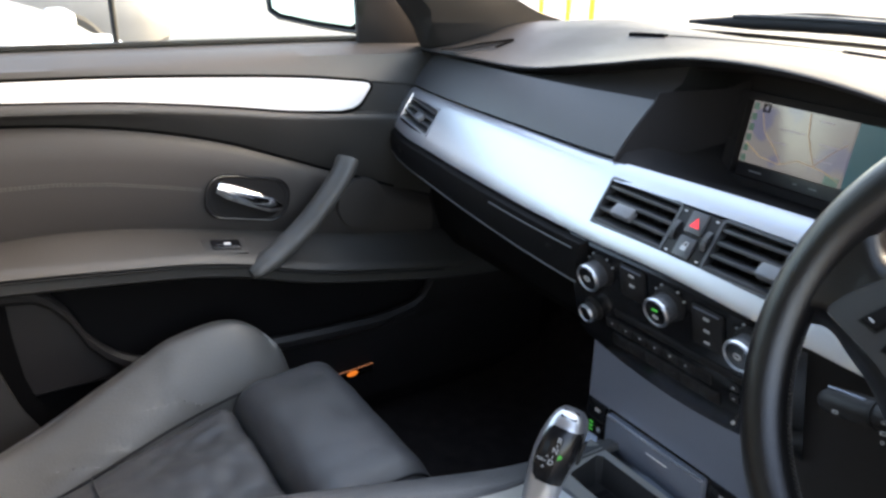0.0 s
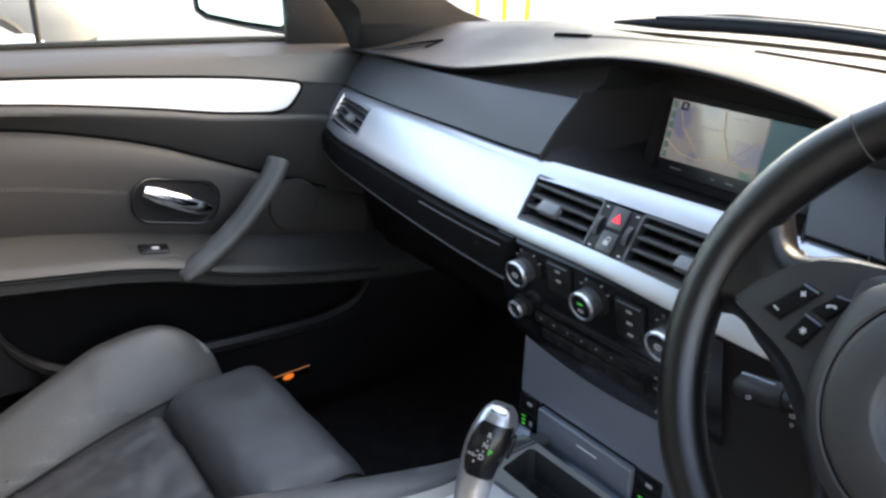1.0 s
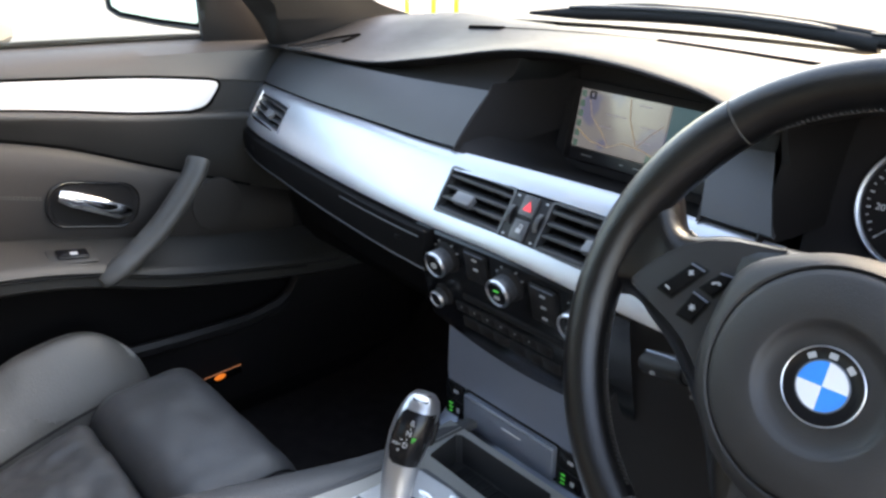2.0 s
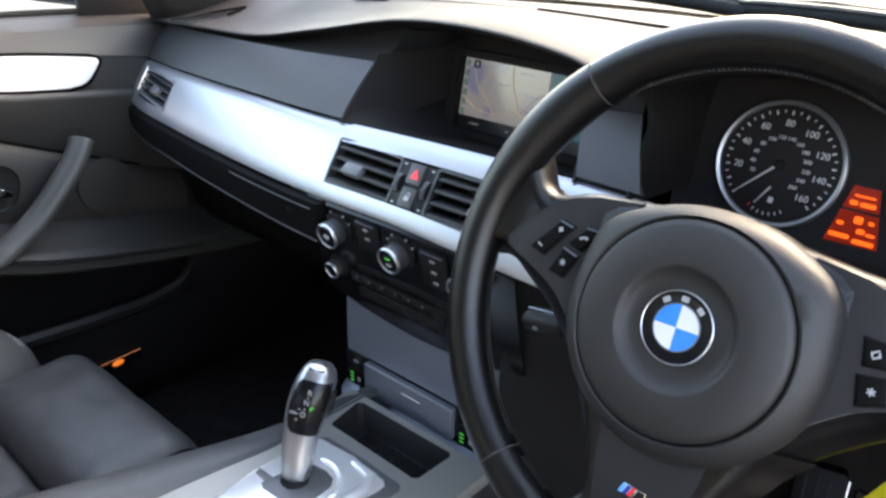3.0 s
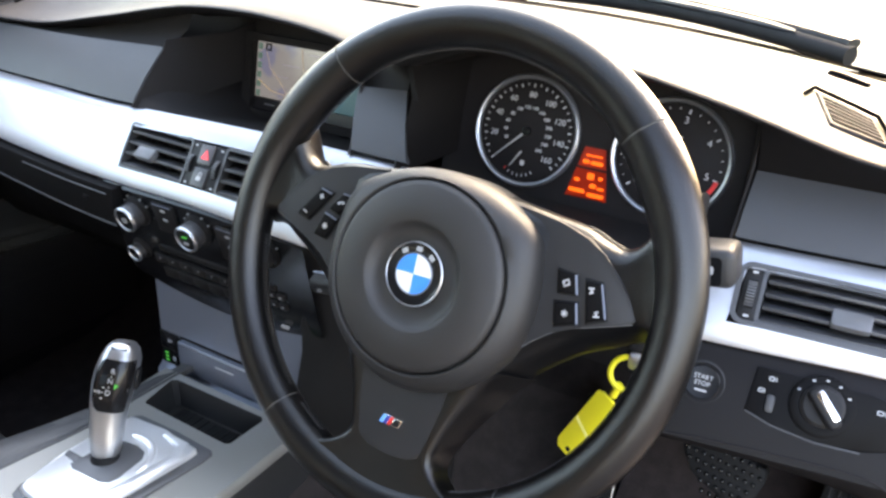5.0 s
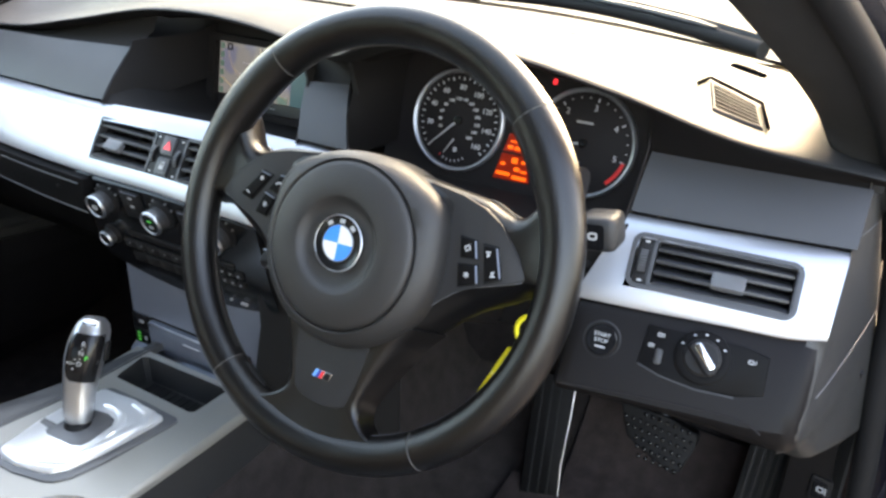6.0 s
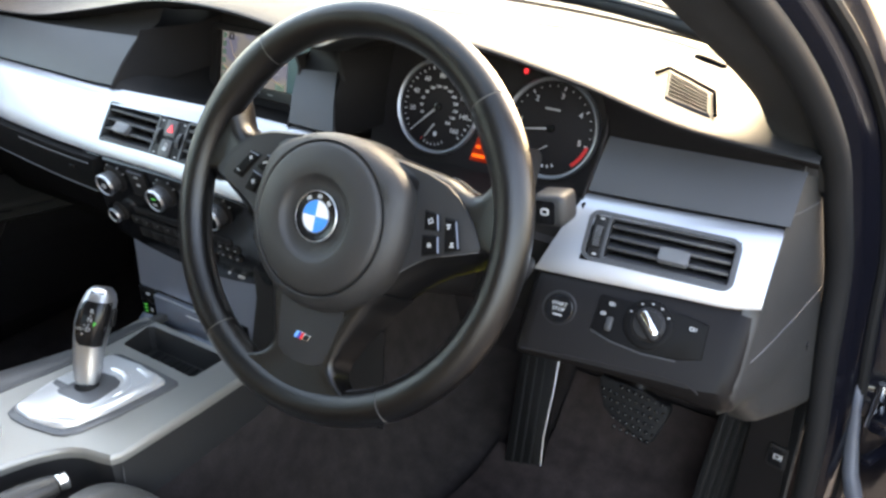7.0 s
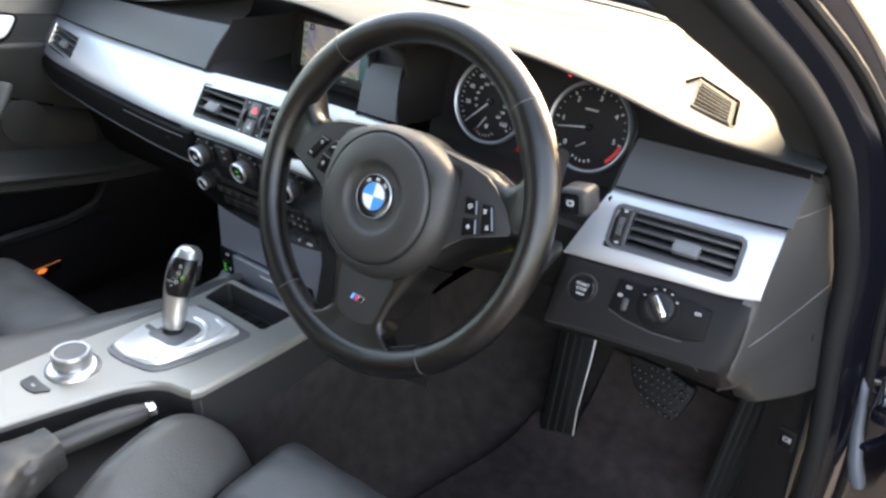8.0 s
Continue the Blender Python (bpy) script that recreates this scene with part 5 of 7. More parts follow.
for dxy, dz in ((0.0008, -0.0008), (0.0026, -0.0028), (0.0035, -0.006), (0.0035, -0.012), (0.001, -0.014)):
    cur = []
    for i, (x, y) in enumerate(OUT):
        (ax, ay), (bx, by) = OUT[i - 1], OUT[(i + 1) % len(OUT)]
        tx, ty = bx - ax, by - ay
        ln = math.hypot(tx, ty)
        cur.append(bm.verts.new((x - (ty / ln) * dxy, y + (tx / ln) * dxy, con_z(y) + dz)))
    for i in range(len(OUT)):
        j = (i + 1) % len(OUT)
        bm.faces.new((prev[i], prev[j], cur[j], cur[i]))
    prev = cur
part("top_plate", bm, CONS, console, "satin silver console top", sharp=30)
rows = [[Vector((x, y, con_z(y))) for x, y in TRAY], [Vector((x, y, con_z(y) - 0.004)) for x, y in TRAY], [Vector((0.008 + (x - 0.008) * 0.93, 0.086 + (y - 0.086) * 0.9, con_z(y) - 0.035)) for x, y in TRAY]]
bm = loft(rows, ring=True)
bm.faces.new([bm.verts.new(p) for p in rows[-1]])
part("tray", bm, DASH, console, "black storage tray")
part("tray_mat", block((0.11, 0.036, 0.002), pose(0.012, 0.086, 0.575), 0.001), RUBBER, console)
for k in range(9):
    part("mat_rib", block((0.0016, 0.034, 0.0016), pose(-0.034 + 0.0115 * k, 0.086, 0.5765), 0), DARK, console)
# dark sides below the silver, then carpet down to the floor
side = [(0.118, 0.16)] + [p for p in OUT[2:18]]
rows = []
for x, y in side:
    rows.append([Vector((x - 0.0015, y, con_z(y) - 0.012)), Vector((x - 0.001, y, con_z(y) - 0.02)), Vector((x + 0.001, y, 0.565)), Vector((x + 0.003, y, 0.53)), Vector((x - 0.01, y, 0.522))])
part("side_panel", loft(rows), DASH, console, "black grained side panel")
part("side_seam", tube([(0.1265, -0.090, 0.592), (0.1275, -0.0905, 0.56), (0.129, -0.091, 0.531)], 0.0007, 6), TAB, console)
rows = []
for y in span(-0.75, 0.62, 28):
    foot_x = float(np.interp(y, [-0.28, 0.0, 0.216, 0.352, 0.478, 0.62], [0.228, 0.253, 0.280, 0.311, 0.322, 0.322]))
    lift = max(0.0, float(np.interp(y, [0.42, 0.54, 0.66], [0.0, 0.045, 0.15])))
    rows.append([Vector((0.122 + (foot_x - 0.122) * f, y, max(z, 0.299 + lift))) for f, z in ((0.0, 0.528), (0.06, 0.50), (0.15, 0.44), (0.29, 0.38), (0.48, 0.336), (0.70, 0.311), (0.88, 0.3015), (1.0, 0.299))])
part("tunnel_carpet", loft(rows), CARPET_T, console, "dark carpet on the tunnel side")
# leather rail on the passenger's side: a flat top that slopes down to the silver
RAIL_O = curve_of([(-0.46, -0.225, 0.630), (-0.20, -0.166, 0.614), (-0.07, -0.127, 0.607), (0.01, -0.104, 0.604), (0.10, -0.093, 0.598), (0.16, -0.090, 0.593)])
RAIL_C = curve_of([(-0.46, -0.160, 0.640), (-0.20, -0.120, 0.622), (-0.118, -0.103, 0.6165), (-0.065, -0.088, 0.6145), (-0.008, -0.077, 0.611), (0.06, -0.0745, 0.608), (0.16, -0.074, 0.604)])
RAIL_S = curve_of([(-0.46, -0.080), (-0.20, -0.084), (-0.154, -0.082), (-0.073, -0.074), (-0.012, -0.066), (0.03, -0.067), (0.16, -0.069)])
rows = []
for y in span(-0.46, 0.152, 40):
    (xo, zo), (xc, zc), xs = RAIL_O(y), RAIL_C(y), RAIL_S(y)
    zs = con_z(y) + 0.0012
    rows.append([Vector((x, y, z)) for x, z in ((xo - 0.016, zo - 0.075), (xo - 0.012, zo - 0.030), (xo - 0.006, zo - 0.010), (xo - 0.002, zo - 0.003), (xo + 0.004, zo + 0.0015), (xo + 0.35 * (xc - xo), zo + 0.45 * (zc - zo) + 0.004), (xo + 0.75 * (xc - xo), zc - 0.0005), (xc - 0.002, zc), (xc + 0.002, zc - 0.0012), (xc + 0.5 * (xs - xc), 0.5 * (zc + zs) - 0.001), (xs - 0.002, zs + 0.0006), (xs, zs - 0.001), (xs + 0.001, zs - 0.008), (xs - 0.004, zs - 0.012))])
part("padded_rail", loft(rows), LEATHER_B, console, "padded grey leather rail")
rows = [[Vector((RAIL_O(y)[0] - 0.006, y, RAIL_O(y)[1] - 0.030)), Vector((RAIL_O(y)[0] - 0.016, y, 0.54)), Vector((-0.155, y, 0.42)), Vector((-0.165, y, 0.33)), Vector((-0.19, y, 0.30))] for y in span(-0.45, 0.152, 18)]
part("passenger_side", loft(rows), DARK, console)
part("passenger_side", loft([[Vector((x, y, z)) for x, z in ((-0.105, 0.60), (-0.115, 0.54), (-0.155, 0.42), (-0.165, 0.33), (-0.19, 0.30))] for y in span(0.15, 0.62, 10)]), DARK, console)
part("rear_cap", block((0.16, 0.36, 0.06), pose(-0.045, -0.60, 0.60), 0.02, 3), LEATHER, console)

# gear selector: gasket, bright plate, boot, lever
SATIN = material("satin_lever", (0.45, 0.455, 0.462), 0.32, metal=0.9, mottle=0.04)
gear = thing("gear_selector", (0.0, -0.03, 0.607), "silver gear lever with black display face on a bright plate", "gear lever")


def shield(k, r):
    o = [(-0.041, 0.034), (-0.036, 0.0385), (0.02, 0.0400), (0.073, 0.0385), (0.0785, 0.034), (0.079, 0.020), (0.0715, -0.055), (0.063, -0.093), (0.054, -0.107), (0.043, -0.113), (0.005, -0.121), (-0.022, -0.122), (-0.034, -0.118), (-0.040, -0.106), (-0.043, -0.06), (-0.0435, 0.0)]
    cx, cy = 0.016, -0.04
    return [(cx + (x - cx) * k, cy + (y - cy) * r) for x, y in o]


gm = basis((0, 0, con_z(0)), (1, 0, 0), (0, 1, -0.029))
part("gasket", plate(shield(1.0, 1.0), 0.0022, gm, 0.001), TAB, gear)
part("bright_plate", plate(shield(0.87, 0.89), 0.0085, gm @ pose(-0.005, -0.001, 0), 0.0055, 0.001, 4), PLATE, gear, "polished silver gear plate")
part("gate", plate([(-0.026, -0.027), (-0.018, -0.031), (0.020, -0.029), (0.029, -0.024), (0.031, -0.014), (0.027, 0.018), (0.020, 0.027), (0.006, 0.030), (-0.012, 0.027), (-0.021, 0.018)], 0.0012, gm @ pose(0.006, -0.036, 0.0080), 0.0006), TAB, gear, "dark grey gate round the lever")
part("gate_slot", plate([(-0.040, -0.050), (-0.037, -0.058), (-0.016, -0.060), (-0.016, -0.050)], 0.0007, gm @ pose(0, 0, 0.0082), 0.0003), TAB, gear)
part("plate_ridge", tube([gm @ Vector(q) for q in ((0.020, 0.024, 0.0085), (0.050, 0.020, 0.0092), (0.061, 0.002, 0.0095), (0.056, -0.05, 0.0095), (0.045, -0.085, 0.0092), (0.020, -0.100, 0.0085))], [0.004, 0.007, 0.0085, 0.0085, 0.007, 0.004], 12, flat=0.45), PLATE, gear)
part("boot", lathe([(0.0145, 0.0085), (0.0140, 0.0110), (0.0120, 0.0130), (0.0105, 0.0150)], gm @ pose(0.0005, -0.0375, 0), 32), RUBBER, gear)
part("plate_curl", tube([gm @ Vector((0.006 + 0.039 * math.cos(radians(a)), -0.032 + 0.038 * math.sin(radians(a)), 0.0085)) for a in span(-5, 110, 14)], [0.002] + [0.0045] * 12 + [0.002], 10, flat=0.6), PLATE, gear)
GB, GT = Vector((-0.0075, -0.0285, 0.614)), Vector((-0.0115, 0.0145, 0.733))
ga = (GT - GB).normalized()
gx_ = Vector((1, 0, 0)) - ga * ga.x
gx_.normalize()
bow_ = ga.cross(gx_)
# the display face is turned to the driver
gx_ = gx_ * math.cos(radians(32)) + bow_ * math.sin(radians(32))
gy_ = ga.cross(gx_)


def lever_ring(s, rx, ry, k=24):
    """A rounded section of the lever, s metres up it, bowed to the driver."""
    c = GB + ga * s + bow_ * (-0.007 * math.sin(math.pi * min(1, s / 0.11))) + Vector((0.0080, -0.0095, -0.002)) * max(0.0, 1 - s / 0.052) ** 1.5
    out = []
    for i in range(k):
        a = 2 * math.pi * i / k
        ca, sa = math.cos(a), math.sin(a)
        out.append(c + gx_ * rx * math.copysign(abs(ca) ** 0.75, ca) + gy_ * ry * math.copysign(abs(sa) ** 0.75, sa))
    return out


sec = [(0.006, 0.0120, 0.0115), (0.012, 0.0145, 0.0138), (0.024, 0.0160, 0.0152), (0.036, 0.0168, 0.0160), (0.050, 0.0178, 0.0172), (0.062, 0.0190, 0.0190), (0.078, 0.0205, 0.0208), (0.094, 0.0205, 0.0212), (0.106, 0.0190, 0.0198), (0.115, 0.0160, 0.0165), (0.1205, 0.0115, 0.0120), (0.1225, 0.004, 0.004)]
part("lever", loft([lever_ring(*q) for q in sec], ring=True, caps=True), SATIN, gear, "satin silver lever")
part("lever_collar", loft([lever_ring(s, r, r) for s, r in ((-0.001, 0.009), (0.003, 0.0118), (0.007, 0.0110))], ring=True, caps=True), RUBBER, gear)
rows = []
for s, wd in ((0.053, 0.006), (0.057, 0.0105), (0.066, 0.0135), (0.080, 0.0150), (0.094, 0.0152), (0.103, 0.0135), (0.1075, 0.010)):
    rx = float(np.interp(s, [q[0] for q in sec], [q[1] for q in sec]))
    ry = float(np.interp(s, [q[0] for q in sec], [q[2] for q in sec]))
    c = GB + ga * s + bow_ * (-0.007 * math.sin(math.pi * min(1, s / 0.11)))
    row = []
    for f in span(-1, 1, 17):
        x = -wd + (0.97 * rx + wd) * (f + 1) / 2
        y = -ry * max(0.0, 1 - (abs(x) / rx) ** 2.66) ** 0.376
        row.append(c + gx_ * x + gy_ * (y - 0.0008))
    rows.append(row)
part("display_face", loft(rows, thick=0.0006), GLOSS, gear, "gloss black shift pattern display")


def face_m(u, s):
    ry = float(np.interp(s, [q[0] for q in sec], [q[2] for q in sec]))
    return basis(GB + ga * s + gx_ * u + bow_ * (-0.007 * math.sin(math.pi * min(1, s / 0.11))) - gy_ * (ry + 0.0016), gx_, ga)


for ch, u, s in (("R", 0.002, 0.0965), ("N", 0.002, 0.0865), ("D", 0.002, 0.0745)):
    words(ch, 0.0075, face_m(u, s), WHITE, gear)
words("P", 0.0075, face_m(0.0085, 0.0815), GREEN_LIT, gear)
words("M/S", 0.0042, face_m(-0.0085, 0.0745), WHITE, gear)
for u, s, w, h in ((0.002, 0.0915, 0.0008, 0.0025), (0.002, 0.0805, 0.0008, 0.0025), (-0.0035, 0.0745, 0.003, 0.0007), (-0.003, 0.0795, 0.0026, 0.0007), (-0.0035, 0.0685, 0.0028, 0.0007), (-0.0035, 0.0685, 0.0007, 0.0028)):
    part("mark", plate(rounded(w, h, 0.0003), 0.0003, face_m(u, s)), WHITE, gear)
part("park_key", plate(rounded(0.016, 0.011, 0.002), 0.0012, basis(GB + ga * 0.1185 + gy_ * -0.0100 + bow_ * -0.0, gx_, gy_ * 0.86 + ga * 0.50), 0.0005, -0.006), FASCIA, gear, "dark button on the lever's top")
part("side_key", block((0.003, 0.012, 0.022), basis(GB + ga * 0.088 + gx_ * 0.0205 + gy_ * -0.006, gx_, gy_), 0.001), DARK, gear)

# controller knob and key
im = basis((-0.028, -0.170, con_z(-0.17)), (1, 0, 0), (0, 1, -0.029))
ctrl = thing("controller_knob", im.translation, "round silver menu controller knob on the console", "knob")
part("base_ring", lathe([(0.0350, 0.0), (0.0345, 0.003), (0.0315, 0.0060), (0.0255, 0.0080), (0.023, 0.0075)], im, 48), BRIGHT, ctrl)
part("knob", lathe([(0.0242, 0.006), (0.0236, 0.012), (0.0245, 0.020), (0.0245, 0.0240), (0.0232, 0.0264), (0.0200, 0.0262)], im, 48), SATIN, ctrl, "satin chrome barrel")
part("knob_top", lathe([(0.0202, 0.0262), (0.0190, 0.0250), (0.0, 0.0250)], im, 48), TAB, ctrl)
for k in range(40):
    a = 2 * math.pi * k / 40
    part("knurl", block((0.0010, 0.0010, 0.008), im @ pose(0.0239 * math.cos(a), 0.0239 * math.sin(a), 0.0150, 0, 0, math.degrees(a)), 0), SATIN, ctrl)
mk_ = thing("menu_key", (-0.030, -0.228, con_z(-0.228)), "black menu key set in the console", "button")
part("key", plate([(-0.046, -0.230), (-0.040, -0.233), (-0.026, -0.2335), (-0.012, -0.231), (-0.002, -0.216), (-0.006, -0.213), (-0.024, -0.2155), (-0.042, -0.2125), (-0.048, -0.214)], 0.0024, basis((0, 0, con_z(0)), (1, 0, 0), (0, 1, -0.029)), 0.001), SLAT, mk_)
part("mark", plate(rounded(0.007, 0.003, 0.0008), 0.0028, basis((-0.026, -0.224, con_z(-0.224)), (1, 0.0, 0), (0, 1, -0.029))), GREYMARK, mk_)
part("holder", block((0.035, 0.06, 0.004), pose(-0.085, -0.30, con_z(-0.3) + 0.001), 0.001), GLOSS, console)

# handbrake
hb = thing("handbrake", (0.075, -0.32, 0.52), "black leather handbrake lever with a chrome button", "handbrake")
pts = [(0.1005, -0.152, 0.600), (0.097, -0.165, 0.600), (0.092, -0.185, 0.601), (0.084, -0.215, 0.600), (0.075, -0.25, 0.598), (0.067, -0.285, 0.592)]
part("lever", tube(pts, [0.0105, 0.0135, 0.0150, 0.0155, 0.0150, 0.0150], 18), HIDE, hb)
part("release_button", block((0.017, 0.013, 0.014), pose(0.1028, -0.1455, 0.6005, 0, 0, -16), 0.003, 3), CHROME, hb, "chrome push button")
part("lever_seam", tube([(p[0] + 0.010, p[1] + 0.004, p[2] + 0.0115) for p in pts[1:]], 0.0007, 6), STITCH, hb)
rows = []
for k, y in enumerate(span(-0.255, -0.50, 44)):
    f = k / 43
    rx, rz = 0.024 + 0.032 * min(1, f * 2.6), 0.0215 + 0.019 * min(1, f * 2.2)
    row = []
    for i in range(44):
        a = 2 * math.pi * i / 44
        ca, sa = math.cos(a), math.sin(a)
        fold = math.sin(f * 30 + 3.2 * a + 2.5 * noise.noise(Vector((2 * ca, f * 5, 2 * sa))))
        wr = 1 + 0.08 * noise.noise(Vector((3 * ca, f * 12, 3 * sa))) - 0.11 * max(0.0, fold) ** 3 * min(1, f * 5) + 0.05 * (f < 0.03)
        row.append(Vector((0.072 - 0.006 * f + rx * wr * math.copysign(abs(ca) ** 0.7, ca), y, 0.594 - 0.020 * f + rz * wr * math.copysign(abs(sa) ** 0.7, sa))))
    rows.append(row)
part("gaiter", loft(rows, ring=True, caps=True), HIDE, hb, "creased black leather gaiter")
part("gaiter_seam", tube([(0.06 + 0.02 * f, -0.265 - 0.21 * f, 0.613 + 0.004 * math.sin(9 * f)) for f in span(0, 1, 12)], 0.0008, 6), STITCH, hb)
part("brake_floor", block((0.16, 0.42, 0.02), pose(0.062, -0.34, 0.535), 0.004), DARK, console)

# ---- seats ----
def cushion(x0, x1, y0, y1, top, bottom, r, puff=0.01, crease=0.0015, nx=28, ny=28, seed=0.0, lean=0.0, taper=0.0):
    """A stuffed cushion with rolled edges, a crowned top and faint creases; taper narrows it towards y0."""
    rows = []
    for j in range(ny + 1):
        v = -1 + 2 * j / ny
        row = []
        for i in range(nx + 1):
            u = -1 + 2 * i / nx
            uu, vv = math.copysign(abs(u) ** 0.72, u), math.copysign(abs(v) ** 0.72, v)
            y = (y0 + y1) / 2 + (y1 - y0) / 2 * vv
            cut = taper * (1 - (vv + 1) / 2)
            x = (x0 + x1) / 2 + ((x1 - x0) / 2 - cut) * uu
            du, dv = ((x1 - x0) / 2) * (1 - abs(uu)), ((y1 - y0) / 2) * (1 - abs(vv))
            z = top + lean * vv + puff * (1 - uu * uu) * (1 - vv * vv)
            for d in (du, dv):
                if d < r:
                    z -= r - math.sqrt(max(0, r * r - (r - d) ** 2))
            p = Vector((x * 17 + seed, y * 17, z * 9))
            z += crease * noise.noise(p) * 2 + crease * noise.noise(p * 3.3)
            row.append(Vector((x, y, max(z, bottom))))
        rows.append(row)
    bm = loft(rows)
    edge = [e for e in bm.edges if len(e.link_faces) == 1]
    ex = bmesh.ops.extrude_edge_only(bm, edges=edge)
    for g in ex["geom"]:
        if isinstance(g, bmesh.types.BMVert):
            g.co.z = bottom
    return bm


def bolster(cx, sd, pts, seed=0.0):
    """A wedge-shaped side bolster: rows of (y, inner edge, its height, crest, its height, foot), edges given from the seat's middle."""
    rows = []
    for y, di, zi, do, zt, zb in spline(pts, 110):
        sec = [(di - 0.004, zi - 0.05), (di + 0.002, zi - 0.004), (di + 0.35 * (do - di), zi + 0.42 * (zt - zi) + 0.006), (di + 0.75 * (do - di), zi + 0.86 * (zt - zi) + 0.006), (do, zt), (do + 0.016, zt - 0.009), (do + 0.028, zt - 0.034), (do + 0.031, 0.5 * (zt + zb) - 0.02), (do + 0.022, zb)]
        row = []
        for d, z in spline(sec, 64):
            across = (d - di) / (do - di)
            wr = 0.0016 * noise.noise(Vector((d * 22 + seed, y * 14, z * 8))) + 0.0010 * noise.noise(Vector((d * 70, y * 40 + seed, z * 30)))
            # pulled creases that fan out from the inner seam
            for ya, yb, reach, deep in ((-0.175, -0.330, 0.42, 0.0042), (-0.200, -0.265, 0.30, 0.0030), (-0.340, -0.430, 0.36, 0.0034), (-0.300, -0.360, 0.22, 0.0026), (-0.150, -0.190, 0.5, 0.0018)):
                f = (y - ya) / (yb - ya)
                if 0 < f < 1 and d < do:
                    off = (across - reach * f * (1.2 - 0.2 * f) - 0.03) * (do - di)
                    wr += 2.2 * deep * math.sin(math.pi * min(1, f * 1.15 + 0.05)) * (0.7 * math.exp(-((off + 0.008) / 0.006) ** 2) - math.exp(-(off / 0.0042) ** 2))
            row.append(Vector((cx + sd * (d + 0.5 * wr), y, z + wr)))
        rows.append(row)
    bm = loft(rows)
    bm.faces.new([bm.verts.new(p) for p in rows[0]])
    bm.faces.new([bm.verts.new(p) for p in rows[-1]])
    return bm


def car_seat(cx, label):
    """cx: middle of the seat. Outer bolster, inner bolster, cushion, sliding thigh support, backrest, base."""
    s = thing("seat_unit", (cx, -0.35, 0.31), label, "seat", "front seats")
    part("seat_base", block((0.40, 0.50, 0.16), pose(cx, -0.36, 0.39), 0.02), DARK, s)
    part("thigh_support", cushion(cx - 0.163, cx + 0.163, -0.168, -0.013, 0.5475, 0.455, 0.040, 0.011, 0.0012, nx=40, ny=30, seed=cx, lean=0.006), LEATHER_B, s, "dark leather sliding thigh support")
    seam = []
    for y in span(-0.150, -0.024, 14):
        v = (y + 0.0905) / 0.0775
        edge = 0.04 - min(0.04, 0.0775 * (1 - abs(v)))
        seam.append((cx + 0.150 + 0.003 * v, y, 0.5475 + 0.006 * v + 0.0017 * (1 - v * v) - 0.0092 - 0.04 + math.sqrt(0.0016 - edge * edge)))
    part("support_seam", tube(seam, 0.0016, 6), RUBBER, s)
    part("seat_cushion", cushion(cx - 0.162, cx + 0.162, -0.60, -0.166, 0.484, 0.36, 0.026, 0.012, 0.0034, nx=56, ny=56, seed=cx + 3, lean=0.028, taper=0.085), LEATHER_B, s, "dark creased leather seat cushion")
    part("cushion_seam", tube([(cx + u, -0.366 - 0.06 * u * u, 0.4872 + 0.012 * (1 - (u / 0.116) ** 2)) for u in span(-0.112, 0.112, 12)], 0.0012, 6), LEATHER_B, s)
    for sd in (-1, 1):
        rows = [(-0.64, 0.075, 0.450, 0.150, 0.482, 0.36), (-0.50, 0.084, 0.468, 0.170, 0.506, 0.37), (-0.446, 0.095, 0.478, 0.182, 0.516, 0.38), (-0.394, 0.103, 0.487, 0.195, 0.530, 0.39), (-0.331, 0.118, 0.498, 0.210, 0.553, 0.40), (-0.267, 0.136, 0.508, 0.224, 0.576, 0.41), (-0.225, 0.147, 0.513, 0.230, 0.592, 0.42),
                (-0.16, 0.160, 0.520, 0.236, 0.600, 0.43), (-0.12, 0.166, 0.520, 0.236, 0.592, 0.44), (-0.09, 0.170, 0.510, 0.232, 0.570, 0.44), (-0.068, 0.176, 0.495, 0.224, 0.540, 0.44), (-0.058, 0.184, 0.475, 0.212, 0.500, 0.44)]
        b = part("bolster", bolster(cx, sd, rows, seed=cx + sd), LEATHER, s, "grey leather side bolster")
        part("inner_seam", tube([(cx + sd * (di - 0.0005), y, zi - 0.0035) for y, di, zi, do, zt, zb in spline(rows[:-2], 30)], 0.0018, 6), RUBBER, b)
        b.data.materials.append(WORN)
        for f in b.data.polygons if cx < 0 and sd < 0 else ():
            c = f.center - Vector((cx + sd * 0.223, -0.074, 0.558))
            if c.length < 0.016 + 0.012 * noise.noise(f.center * 90):
                f.material_index = 1
        part("piping", tube([(cx + sd * (do + 0.012), y, zt - 0.0050) for y, di, zi, do, zt, zb in spline(rows[:-1], 26)], 0.0016, 6), LEATHER_B, b)
    back = part("backrest", cushion(cx - 0.2, cx + 0.2, -0.30, 0.30, 0.055, -0.05, 0.04, 0.02, 0.003, seed=cx + 7), LEATHER, s)
    for v in back.data.vertices:
        p = pose(cx, -0.76, 0.84, 75) @ Vector((v.co.x - cx, v.co.y, v.co.z))
        v.co = p
    head = part("headrest", cushion(cx - 0.13, cx + 0.13, -0.09, 0.09, 0.04, -0.04, 0.03, 0.01, 0.001, seed=cx), LEATHER, s)
    for v in head.data.vertices:
        v.co = pose(cx, -0.86, 1.24, 80) @ Vector((v.co.x - cx, v.co.y, v.co.z))
